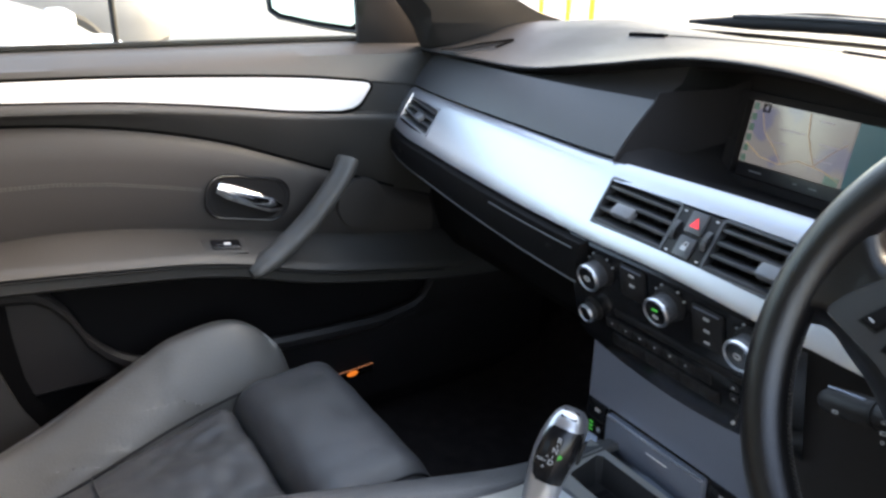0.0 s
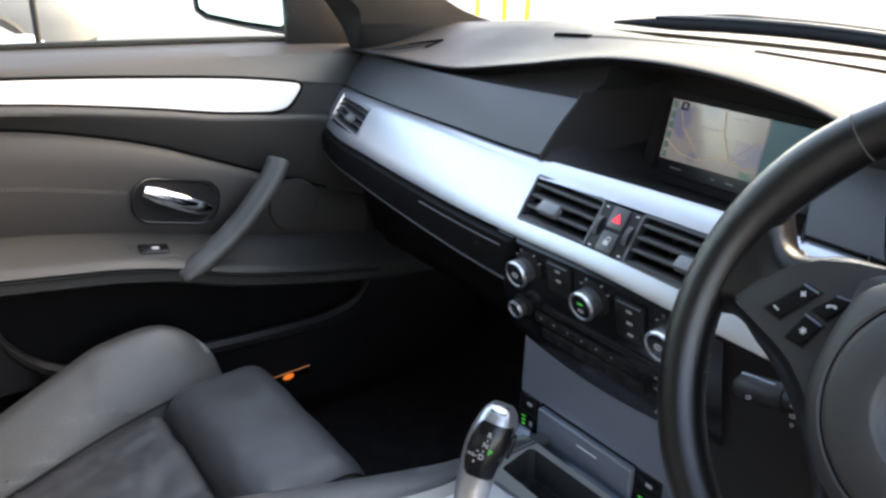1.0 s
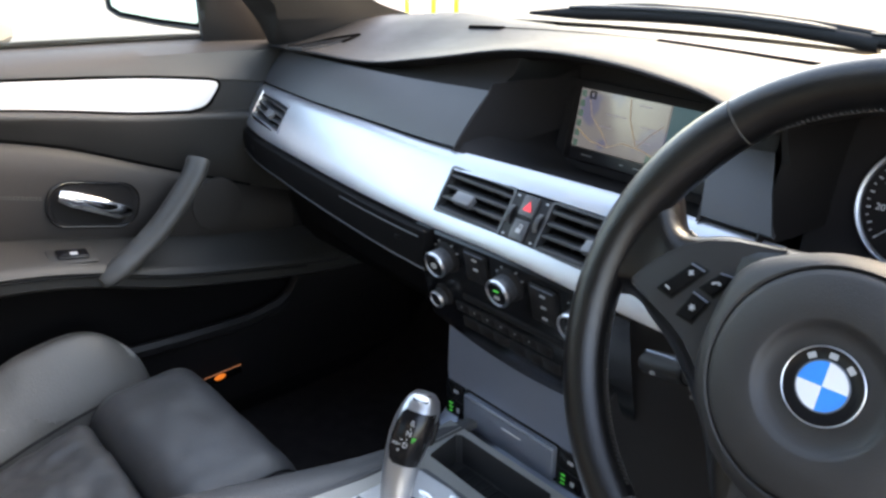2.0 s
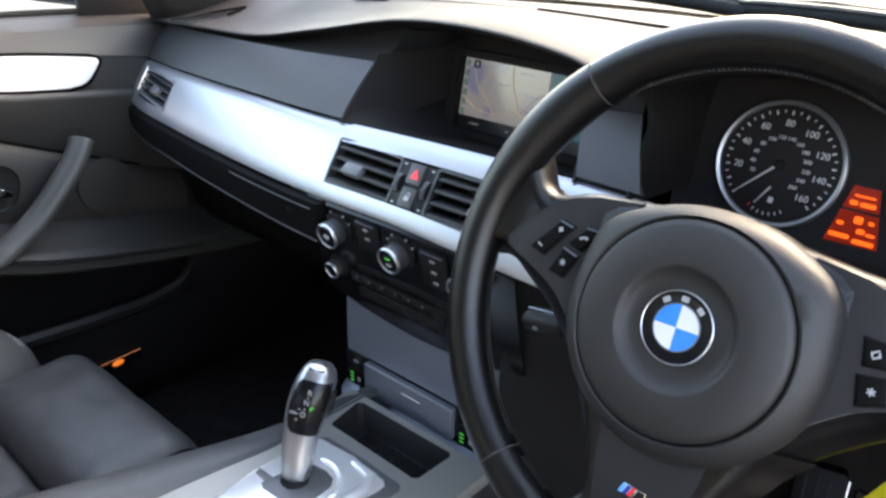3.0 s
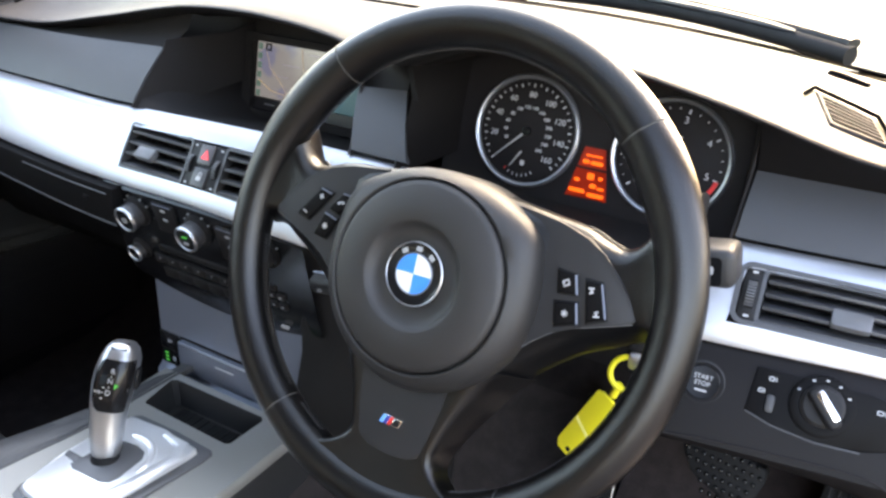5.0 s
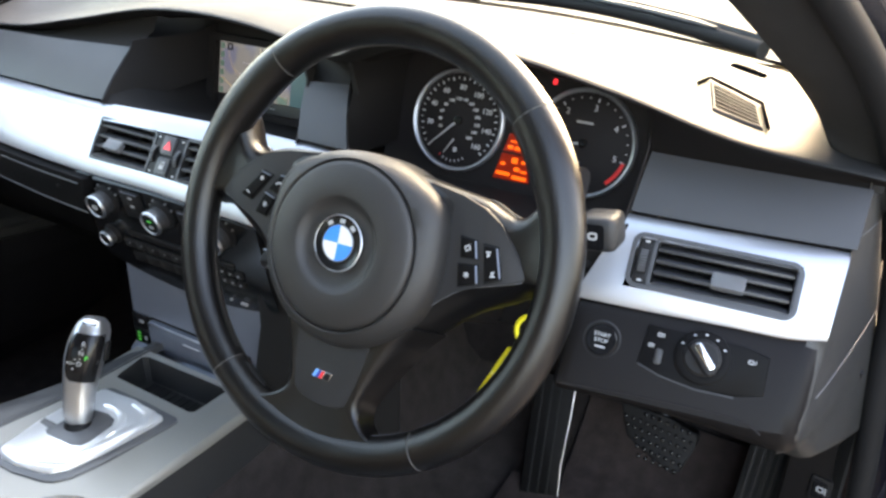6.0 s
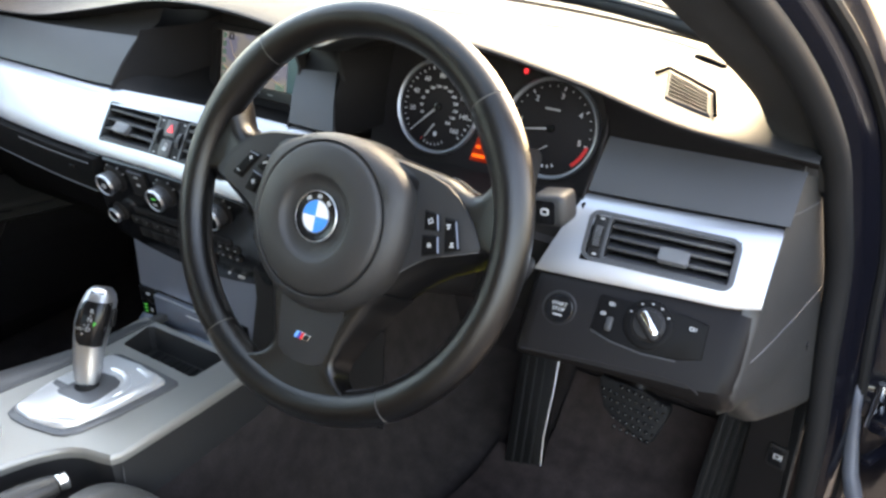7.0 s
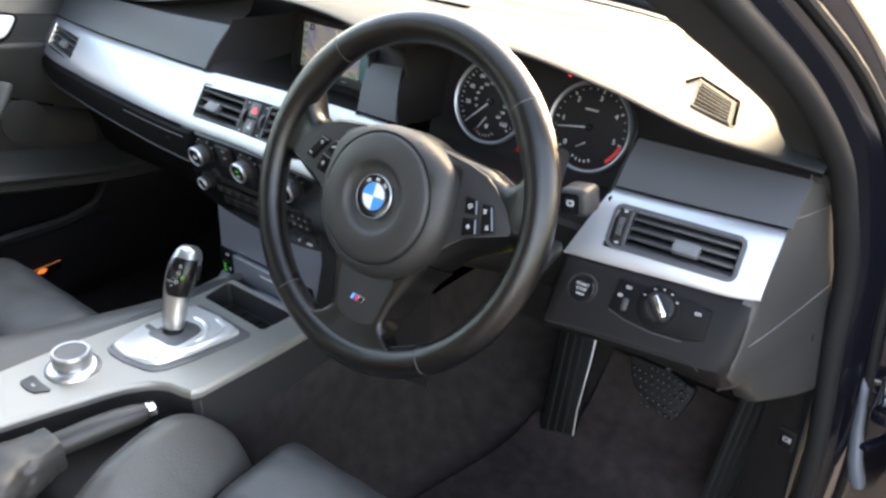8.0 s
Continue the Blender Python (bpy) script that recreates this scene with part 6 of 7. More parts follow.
    for sd in (-1, 1):
        part("headrest_post", tube([(cx + sd * 0.06, -0.86, 1.10), (cx + sd * 0.06, -0.87, 1.2)], 0.006, 10), CHROME, s)
    return s


car_seat(-0.3625, "black and grey leather passenger seat with thigh support")
car_seat(0.3725, "black and grey leather driver's seat with worn bolster")
buckle = thing("seat_belt_buckle", (-0.172, -0.48, 0.54), "black seat belt buckle with a pale latch edge", "buckle")
part("buckle_body", block((0.025, 0.045, 0.07), pose(-0.172, -0.48, 0.575, -20), 0.006, 3), DARK, buckle)
part("latch", block((0.022, 0.012, 0.004), pose(-0.172, -0.468, 0.612, -20), 0.001), RED, buckle)

# ---- passenger door ----
SILL = curve_of([(-1.0, 0.992), (-0.366, 0.980), (-0.152, 0.976), (0.173, 0.968), (0.30, 0.962)])
INS_U = curve_of([(-1.0, 0.970), (-0.373, 0.955), (-0.238, 0.950), (-0.083, 0.940), (0.058, 0.928), (0.152, 0.915), (0.30, 0.895)])
INS_L = curve_of([(-1.0, 0.950), (-0.377, 0.927), (-0.242, 0.917), (-0.087, 0.897), (0.019, 0.880), (0.095, 0.872), (0.30, 0.850)])
LTH = curve_of([(-1.0, 0.905), (-0.382, 0.895), (-0.3155, 0.889), (-0.245, 0.879), (-0.169, 0.863), (-0.088, 0.840), (0.0, 0.8060), (0.077, 0.775), (0.30, 0.690)])
ARM_B = curve_of([(-1.0, 0.738), (-0.408, 0.742), (-0.351, 0.7417), (-0.266, 0.7342), (-0.163, 0.7168), (-0.059, 0.695), (0.075, 0.665), (0.30, 0.63), (0.52, 0.61)])
ARM_F = curve_of([(-1.0, 0.738), (-0.418, 0.728), (-0.354, 0.7217), (-0.248, 0.7097), (-0.171, 0.6996), (-0.093, 0.6820), (-0.0175, 0.6580), (0.143, 0.624), (0.30, 0.60), (0.52, 0.59)])
POCKET = curve_of([(-1.0, 0.69), (-0.42, 0.69), (-0.372, 0.678), (-0.346, 0.646), (-0.329, 0.606), (-0.297, 0.566), (-0.258, 0.541), (-0.15, 0.524), (-0.043, 0.516), (0.07, 0.511), (0.182, 0.515), (0.229, 0.531), (0.262, 0.575), (0.30, 0.58), (0.52, 0.57)])
door = thing("door_1", (-0.70, -0.3, 0.34), "closed passenger door with grey leather panel and silver insert", "car door", kind="structure")
DY = span(-1.0, 0.275, 70)
DYL = span(-1.0, 0.52, 80)


def strip(name, sect, mat, label="", ys=None, thick=0.004):
    rows = [[Vector((x, y, z)) for x, z in sect(y)] for y in (ys or DY)]
    return part(name, loft(rows, thick=thick), mat, door, label)


strip("belt_rail", lambda y: [(-0.782, SILL(y) - 0.02), (-0.778, SILL(y) - 0.002), (-0.765, SILL(y) + 0.004), (-0.742, SILL(y) + 0.003), (-0.722, SILL(y) - 0.003), (-0.706, SILL(y) - 0.012), (-0.698, INS_U(y) + 0.011), (-0.6945, INS_U(y) + 0.005), (-0.6935, INS_U(y) + 0.001),
                             (-0.6965, INS_U(y) - 0.001), (-0.6965, INS_L(y) + 0.001), (-0.6915, INS_L(y) - 0.001), (-0.6865, INS_L(y) - 0.004), (-0.6835, INS_L(y) - 0.009), (-0.6840, INS_L(y) - 0.014), (-0.6905, INS_L(y) * 0.5 + LTH(y) * 0.5), (-0.6985, LTH(y) + 0.008), (-0.7020, LTH(y) + 0.001), (-0.706, LTH(y) - 0.004)], DOOR, "grey grained upper door panel")
strip("leather_panel", lambda y: [(-0.704, LTH(y) + 0.002), (-0.697, LTH(y) - 0.004), (-0.690, LTH(y) - 0.014), (-0.6855, LTH(y) * 0.7 + ARM_B(y) * 0.3), (-0.684, LTH(y) * 0.4 + ARM_B(y) * 0.6), (-0.6845, ARM_B(y) + 0.014), (-0.688, ARM_B(y) - 0.002)], DOOR_L, "brown-grey leather door panel", ys=span(-1.0, 0.272, 70))
part("panel_groove", tube([(-0.7000, y, LTH(y) + 0.0015) for y in span(-1.0, 0.20, 60)], 0.0020, 6), VOID, door)
strip("armrest", lambda y: [(-0.690, ARM_B(y) + 0.004), (-0.672, ARM_B(y) + 0.001), (-0.650, ARM_B(y) * 0.55 + ARM_F(y) * 0.45 + 0.002), (-0.622, ARM_F(y) + 0.006), (-0.610, ARM_F(y) + 0.001), (-0.606, ARM_F(y) - 0.005), (-0.609, ARM_F(y) - 0.010), (-0.612, ARM_F(y) - 0.012), (-0.612, ARM_F(y) - 0.028), (-0.625, ARM_F(y) - 0.036), (-0.67, ARM_F(y) - 0.04)], DOOR, "grey padded armrest ledge", ys=DYL)
low_edge = lambda y: max(0.0, min(1.0, (-0.17 - y) / 0.07))
# near-black colour on the back paints the shade inside the pocket
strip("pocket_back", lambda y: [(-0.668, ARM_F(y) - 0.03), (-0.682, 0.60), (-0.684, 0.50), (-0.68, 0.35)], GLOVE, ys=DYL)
strip("pocket_front", lambda y: [(-0.664, POCKET(y) - 0.004), (-0.658, POCKET(y) + 0.003), (-0.648, POCKET(y) + 0.004), (-0.641, POCKET(y) - 0.003), (-0.642, POCKET(y) - 0.014), (-0.650, POCKET(y) - 0.022), (-0.652, 0.494 + 0.03 * low_edge(y)), (-0.6535 - 0.003 * low_edge(y), 0.490 + 0.03 * low_edge(y)), (-0.655 - 0.030 * low_edge(y), 0.484 + 0.03 * low_edge(y)), (-0.657 - 0.03 * low_edge(y), 0.35)], DOOR_P, "black plastic door pocket", ys=DYL)
part("armrest_gap", tube([(-0.6085, y, ARM_F(y) - 0.011) for y in span(-1.0, 0.25, 40)], 0.002, 6), RUBBER, door)
for zo in (0.0012, -0.0012):
    bm = bmesh.new()
    y = -0.75
    while y < -0.135:
        z = float(np.interp(y, [-0.9, -0.396, -0.329, -0.258, -0.182, -0.133], [0.822, 0.818, 0.8147, 0.8048, 0.789, 0.7772])) + zo * 1.3
        y2 = y + 0.0042
        z2 = float(np.interp(y2, [-0.9, -0.396, -0.329, -0.258, -0.182, -0.133], [0.822, 0.818, 0.8147, 0.8048, 0.789, 0.7772])) + zo * 1.3
        tube([(-0.6838, y, z), (-0.6835, y2, z2)], 0.0005, 5, bm=bm)
        y += 0.0056
    part("stitching", bm, STITCH, door)
# silver insert
top_l = [(y, INS_U(y) - 0.0015) for y in span(-1.0, 0.140, 40)]
nose = [(0.1495, INS_U(0.149) - 0.0025), (0.1530, INS_U(0.153) - 0.0065), (0.1515, INS_U(0.152) - 0.0110), (0.1440, 0.8945), (0.1350, 0.8835), (0.128, 0.8785), (0.118, 0.8755)]
bot_l = [(y, INS_L(y) + 0.0015) for y in span(0.100, -1.0, 40)]
dm_ = basis((-0.6945, 0, 0.915), (0, 1, -0.0), (-0.06, 0, 1)) @ pose(0, -0.915, 0)
part("silver_insert", plate(top_l + nose + bot_l, 0.0035, dm_, 0.0015, -0.002), INSERT, door, "bright satin silver insert")
ring_ = [(u, v + 0.0030) for u, v in top_l[::3]] + [(u + 0.0030, v + 0.0012 - 0.0008 * k) for k, (u, v) in enumerate(nose)] + [(u, v - 0.0030) for u, v in bot_l[::3]]
part("insert_groove", tube([dm_ @ Vector((u, v, 0.0016)) for u, v in ring_], 0.0024, 6, closed=True), VOID, door, "black gap round the insert")
# grab handle
gp = [(-0.640, 0.0845, 0.8090), (-0.632, 0.0691, 0.7859), (-0.626, 0.0371, 0.7508), (-0.622, 0.0007, 0.7164), (-0.616, -0.0402, 0.6889), (-0.608, -0.0759, 0.6713), (-0.606, -0.0948, 0.6620)]
part("grab_handle", tube([tuple(p) for p in spline(gp, 28)], [0.0188, 0.0200] + [0.0195] * 20 + [0.018, 0.017, 0.016, 0.015, 0.013, 0.011], 18, flat=0.70), GRAB, door, "curved grey grab handle")
# release handle in its bowl
hm = basis((-0.6845, -0.066, 0.7545), (0, 1, -0.22), (0, 0.1, 1))
hd = part("handle_bowl", loft([[hm @ Vector((u * k, v * k, z)) for u, v in rounded(0.136, 0.070, 0.030, 9)] for k, z in ((1.0, 0.0008), (0.96, 0.0035), (0.90, 0.0034), (0.84, 0.0), (0.6, -0.002), (0.05, -0.0025))], ring=True, caps=True), DARK, door, "oval black bowl")
part("bowl_rim", tube([hm @ Vector((u * 0.975, v * 0.975, 0.0030)) for u, v in rounded(0.136, 0.070, 0.030, 9)], 0.0017, 8, closed=True), GLOSS, hd)
part("release_handle", tube([hm @ Vector((u, v, w)) for u, v, w in ((-0.052, 0.014, 0.006), (-0.035, 0.010, 0.009), (0.0, 0.002, 0.0105), (0.035, -0.007, 0.010), (0.053, -0.010, 0.006))], [0.0060, 0.0085, 0.0090, 0.0085, 0.0050], 16, flat=1.5), CHROME, hd, "chrome release handle")
# window switch
wm_ = basis((-0.640, -0.120, ARM_B(-0.12) * 0.42 + ARM_F(-0.12) * 0.58 + 0.0035), (0, 1, -0.17), (-1, 0, 0.35))
sw = part("switch_well", plate(rounded(0.066, 0.036, 0.006), 0.0012, wm_, 0.0005, -0.004), DOOR, door)
part("window_switch", plate(rounded(0.044, 0.021, 0.003), 0.004, wm_ @ pose(0, 0, 0, 0, 0), 0.001), GLOSS, sw)
part("switch_mark", plate(rounded(0.010, 0.006, 0.001), 0.0044, wm_ @ pose(0.002, 0, 0)), WHITE, sw)
# speaker grille, lower cover
part("speaker", lathe([(0.045, 0.0), (0.044, 0.003), (0.040, 0.0035), (0.0, 0.0045)], basis((-0.6815, 0.128, 0.715), (0, 1, 0), (0, 0, 1)), 40), DOOR_L, door, "round black speaker grille")
lamp = part("door_lamp", block((0.006, 0.074, 0.018), pose(-0.653, 0.0945, 0.4105, 3, 0, 0), 0.002), GLOSS, door)
part("lamp_lens", lathe([(0.0085, 0.0), (0.0075, 0.0012), (0.004, 0.002), (0.0, 0.0022)], basis((-0.6498, 0.0890, 0.4105), (0, 1, 0.05), (0, 0, 1)) @ Matrix.Diagonal((1.25, 0.65, 1, 1)), 20), AMBER_LIT, lamp, "glowing amber courtesy lamp")
part("lamp_edge", tube([(-0.6495, 0.0590, 0.4172), (-0.6495, 0.1310, 0.4208)], 0.00055, 6), AMBER_EDGE, lamp)
# foot of the middle pillar; black sheet as painted shade of the gap behind the door
part("edge_gap_shade", plate([(-0.418, 0.70), (-0.4175, 0.62), (-0.4136, 0.56), (-0.405, 0.526), (-0.37, 0.45), (-0.30, 0.40), (-0.30, 0.36), (-0.9, 0.36), (-0.9, 0.70)], 0.004, basis((-0.650, 0, 0), (0, 1, 0), (0, 0, 1)), 0.001), VOID, door)
foot = part("pillar_foot", plate([(-0.470, 0.75), (-0.452, 0.62), (-0.4395, 0.5726), (-0.4267, 0.523), (-0.412, 0.48), (-0.3935, 0.454), (-0.36, 0.435), (-0.36, 0.36), (-0.9, 0.36), (-0.9, 0.75)], 0.012, basis((-0.648, 0, 0), (0, 1, 0), (0, 0, 1)), 0.006, 0.0, 4), DOOR)
tagged(foot, "grey-brown trim at the foot of the middle pillar", "pillar", kind="structure")
# window: outer seal, sail panel, glass
part("window_seal", tube([(-0.752, y, SILL(y) + 0.006) for y in span(-1.0, 0.20, 30)], 0.006, 8), RUBBER, door)
part("sail_panel", plate([(0.155, 0.970), (0.300, 0.962), (0.285, 1.038), (0.21, 1.08), (0.150, 1.075)], 0.004, basis((-0.738, 0, 0), (0, 1, 0), (0, 0, 1)), 0.002, -0.006), DARK, door, "black sail panel at the mirror")
g = part("window_pane", plate([(-1.0, 0.975), (0.16, 0.970), (0.16, 1.075), (-0.05, 1.22), (-0.3, 1.33), (-1.0, 1.34)], 0.0015, basis((-0.748, 0, 0), (0, 1, 0), (0, 0, 1)) @ pose(0, 0, 0), 0, -0.0015), GLASS, door)
for v in g.data.vertices:
    v.co.x += 0.42 * max(0, v.co.z - 0.972)
g.visible_shadow = False

# door mirror outside
mm = basis((-0.950, 0.185, 1.035), (0.894, 0.447, 0), (0, 0.11, 1))
mirror = thing("door_mirror", (-0.83, 0.22, 0.97), "door mirror with pale blue reflection in a black housing", "mirror")
mo = [(-0.118, 0.055), (-0.121, 0.0), (-0.112, -0.042), (-0.09, -0.052), (0.0, -0.060), (0.09, -0.0635), (0.105, -0.055), (0.110, 0.0), (0.105, 0.060), (0.06, 0.078), (-0.08, 0.075)]
hs = []
for z, k in ((0.010, 0.98), (0.012, 1.03), (0.0, 1.10), (-0.03, 1.12), (-0.07, 1.0), (-0.10, 0.7), (-0.115, 0.3)):
    hs.append([mm @ Vector((u * k, v * k, z)) for u, v in mo])
bm = loft(hs, ring=True)
bm.faces.new([bm.verts.new(p) for p in hs[-1]])
part("housing", bm, DARK, mirror, "dark housing")
part("mirror_glass", plate([(u * 0.92, v * 0.88) for u, v in mo], 0.0125, mm, 0, 0.003), MIRROR, mirror)
part("mirror_arm", tube([(-0.872, 0.235, 0.985), (-0.83, 0.255, 0.975), (-0.775, 0.26, 0.972)], [0.022, 0.020, 0.024], 12, flat=0.8), DARK, mirror)

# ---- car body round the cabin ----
floor = part("floor", loft([[Vector((x, y, z)) for y, z in ((-1.9, 0.30), (-0.8, 0.30), (0.0, 0.295), (0.30, 0.295), (0.42, 0.30), (0.54, 0.34), (0.66, 0.45), (0.76, 0.62), (0.80, 0.95))] for x in (-0.70, -0.55, -0.35, -0.19, 0.0, 0.19, 0.35, 0.55, 0.79)]), CARPET_SHADE)
tagged(floor, "brown-grey carpet of the footwells, shade painted into its colour", "floor", kind="structure")
mat_ = thing("floor_mat", (0.37, 0.15, 0.30), "dark grey textile floor mat with a stitched edge", "mat")
FLOOR_Y, FLOOR_Z = (-1.9, -0.8, 0.0, 0.30, 0.42, 0.54, 0.66, 0.76, 0.80), (0.30, 0.30, 0.295, 0.295, 0.30, 0.34, 0.45, 0.62, 0.95)
mat_y = sorted({*span(-0.28, 0.62, 20), 0.42, 0.478, 0.482, 0.54})
mat_edge = lambda y: (float(np.interp(y, [-0.28, 0.0, 0.216, 0.352, 0.478, 0.482, 0.62], [0.225, 0.250, 0.277, 0.308, 0.320, 0.396, 0.390])), float(np.interp(y, [-0.28, 0.0, 0.20, 0.62], [0.66, 0.70, 0.705, 0.69])))
mat_z = lambda y: float(np.interp(y, FLOOR_Y, FLOOR_Z)) + 0.0065
part("mat", loft([[Vector((mat_edge(y)[0] + (mat_edge(y)[1] - mat_edge(y)[0]) * f, y, mat_z(y))) for f in span(0, 1, 9)] for y in mat_y], thick=0.004), CARPET, mat_)
rim_ = [(mat_edge(y)[0], y, mat_z(y)) for y in mat_y] + [(mat_edge(y)[1], y, mat_z(y)) for y in mat_y[::-1]]
part("mat_edge", tube(rim_, 0.0034, 6, closed=True), RUBBER, mat_)

# door opening on the driver's side: seal, jamb, pillar trim
SEAL = [(0.775, 0.405, 0.33), (0.778, 0.390, 0.45), (0.774, 0.355, 0.60), (0.758, 0.334, 0.75), (0.748, 0.322, 0.85), (0.732, 0.292, 0.93), (0.716, 0.247, 1.0), (0.682, 0.165, 1.08), (0.632, 0.058, 1.16), (0.578, -0.045, 1.245), (0.54, -0.16, 1.315), (0.525, -0.35, 1.365), (0.52, -0.8, 1.385)]
WSC = [(0.672, 0.590, 0.985), (0.662, 0.480, 1.013), (0.650, 0.405, 1.042), (0.620, 0.22, 1.125), (0.575, 0.0, 1.225), (0.540, -0.16, 1.30), (0.52, -0.30, 1.355)]
BULGE = [(0.685, 0.310, 0.955), (0.666, 0.255, 1.003), (0.649, 0.235, 1.036), (0.620, 0.15, 1.090), (0.560, 0.0, 1.185), (0.520, -0.12, 1.262), (0.505, -0.28, 1.335)]
for sd, nm in ((1, "pillar_trim"), (-1, "pillar_trim")):
    a = spline(WSC, 30)
    b = spline(BULGE, 30)
    c = spline([(0.735, 0.36, 0.93)] + SEAL[5:12], 30)
    rows = []
    for p, q, r in zip(a, b, c):
        pq, qr = 0.5 * (p + q) + np.array((-0.004, -0.002, -0.004)), 0.5 * (q + r) + np.array((-0.006, -0.004, -0.002))
        rows.append([Vector((sd * w[0], w[1], w[2])) for w in (p, 0.75 * p + 0.25 * q + np.array((-0.001, 0, 0)), pq, q, qr, 0.25 * q + 0.75 * r + np.array((-0.004, 0, 0)), r)])
    pt = part(nm, loft(rows, thick=0.004), PILLAR)
    tagged(pt, "grey-black trim on the windscreen pillar", "pillar", kind="structure")
seal = part("door_seal", tube([tuple(p) for p in spline(SEAL, 60)], 0.0125, 12), RUBBER)
tagged(seal, "black rubber seal round the open door", "seal", kind="structure")
# painted jamb outside the seal
rows = []
for p in spline(SEAL, 50):
    x, y, z = p
    up = max(0.0, min(1.0, (z - 0.9) / 0.4))
    o = np.array((1, 0.15, 0.0)) * (1 - up) + np.array((0.75, 0.45, 0.55)) * up
    o = o / np.linalg.norm(o)
    fwd = np.array((0, 1, 0.0)) * (1 - up) + np.array((0.0, 0.8, 0.5)) * up
    k = max(0.0, min(1.0, (z - 0.96) / 0.08))
    wide = ((0.004, 0.006), (0.018, 0.016), (0.026, 0.022), (0.032, 0.045), (0.046, 0.060), (0.072, 0.068), (0.092, 0.080), (0.165, 0.100), (0.175, 0.30))
    slim = ((0.004, 0.006), (0.018, 0.016), (0.026, 0.022), (0.032, 0.045), (0.044, 0.056), (0.049, 0.066), (0.047, 0.078), (0.040, 0.09), (0.026, 0.10))
    rows.append([Vector(p + o * (a * (1 - k) + c * k) + fwd * (b * (1 - k) + d * k)) for (a, b), (c, d) in zip(wide, slim)])
jamb = part("door_jamb", loft(rows, thick=0.003), PAINT)
tagged(jamb, "glossy dark blue door jamb and front wing", "car body", kind="structure")
part("second_seal", tube([tuple(np.array(p) + np.array((0.036, 0.052, 0.01))) for p in spline(SEAL[:9], 40)], 0.006, 8), RUBBER, jamb)
part("hinge_leaf", block((0.050, 0.06, 0.045), pose(0.812, 0.425, 0.672, 0, 0, 10), 0.006), PAINT, jamb)
part("hinge_arm", block((0.022, 0.09, 0.018), pose(0.838, 0.39, 0.672, 0, 0, -14), 0.004), PAINT, jamb)
# two pale ribs put the painted jamb's sky reflection into blue-grey colour
part("reflection_rib", tube([(0.797, 0.398, 0.692), (0.7985, 0.398, 0.680), (0.803, 0.398, 0.655), (0.808, 0.398, 0.62), (0.818, 0.398, 0.57), (0.829, 0.398, 0.540), (0.832, 0.398, 0.531)], [0.008, 0.010, 0.0075, 0.0085, 0.0105, 0.012, 0.009], 14, flat=0.8), SILVER_D, jamb, "pale blue-grey rib painted as the jamb's sky reflection")
part("reflection_rib", tube([(0.768, 0.40, 0.800), (0.772, 0.40, 0.775), (0.777, 0.40, 0.745)], [0.004, 0.009, 0.011], 12, flat=0.7), SILVER_D, jamb)
part("hinge_pin", tube([(0.822, 0.392, 0.642), (0.822, 0.392, 0.702)], 0.006, 12), CHROME, jamb)
part("check_strap", block((0.012, 0.10, 0.008), pose(0.845, 0.37, 0.640, 0, 0, -25), 0.002), PAINT, jamb)
# kick panel with the boot release switch
kick = part("kick_panel", loft([[Vector((0.753 + 0.012 * f, 0.335 + 0.05 * f, 0.80 - 0.45 * f)), Vector((0.742 + 0.012 * f, 0.36 + 0.04 * f, 0.80 - 0.45 * f)), Vector((0.738 + 0.012 * f, 0.44, 0.80 - 0.45 * f)), Vector((0.742, 0.62, 0.80 - 0.42 * f)), Vector((0.74, 0.80, 0.80 - 0.42 * f))] for f in span(0, 1, 10)], thick=0.003), DASH)
tagged(kick, "black kick panel beside the pedals", "wall", kind="structure")
part("kick_face", plate([(0.708, 0.34), (0.768, 0.34), (0.764, 0.60), (0.752, 0.72), (0.708, 0.72)], 0.004, basis((0, 0.490, 0), (1, -0.15, 0), (0, 0, 1)), 0.002, -0.02), KNEE, kick)
ks_ = basis((0.7390, 0.374, 0.573), (1, -0.15, 0.0), (0, 0, 1))
boot = thing("boot_switch", ks_.translation, "small black boot release switch with a white car symbol", "switch")
part("switch_frame", plate(rounded(0.024, 0.032, 0.003), 0.0035, ks_, 0.001, -0.006), DARK, boot)
part("switch_key", plate(rounded(0.018, 0.025, 0.002), 0.0052, ks_, 0.001), GLOSS, boot)
part("mark", ring_plate(rounded(0.008, 0.007, 0.002), rounded(0.0056, 0.0046, 0.001), 0.0056, ks_ @ pose(0, 0.002, 0), 0.005), WHITE, boot)
part("mark", plate(rounded(0.0012, 0.009, 0.0004), 0.0056, ks_ @ pose(0.0055, 0.002, 0)), WHITE, boot)
# door sill
sl = part("sill", loft([[Vector((0.70, y, 0.30)), Vector((0.735, y, 0.335)), Vector((0.765, y, 0.34)), Vector((0.80, y, 0.33)), Vector((0.86, y, 0.30)), Vector((0.88, y, 0.20))] for y in span(-1.0, 0.42, 12)], thick=0.004), PAINT)
tagged(sl, "dark blue painted door sill", "sill", kind="structure")

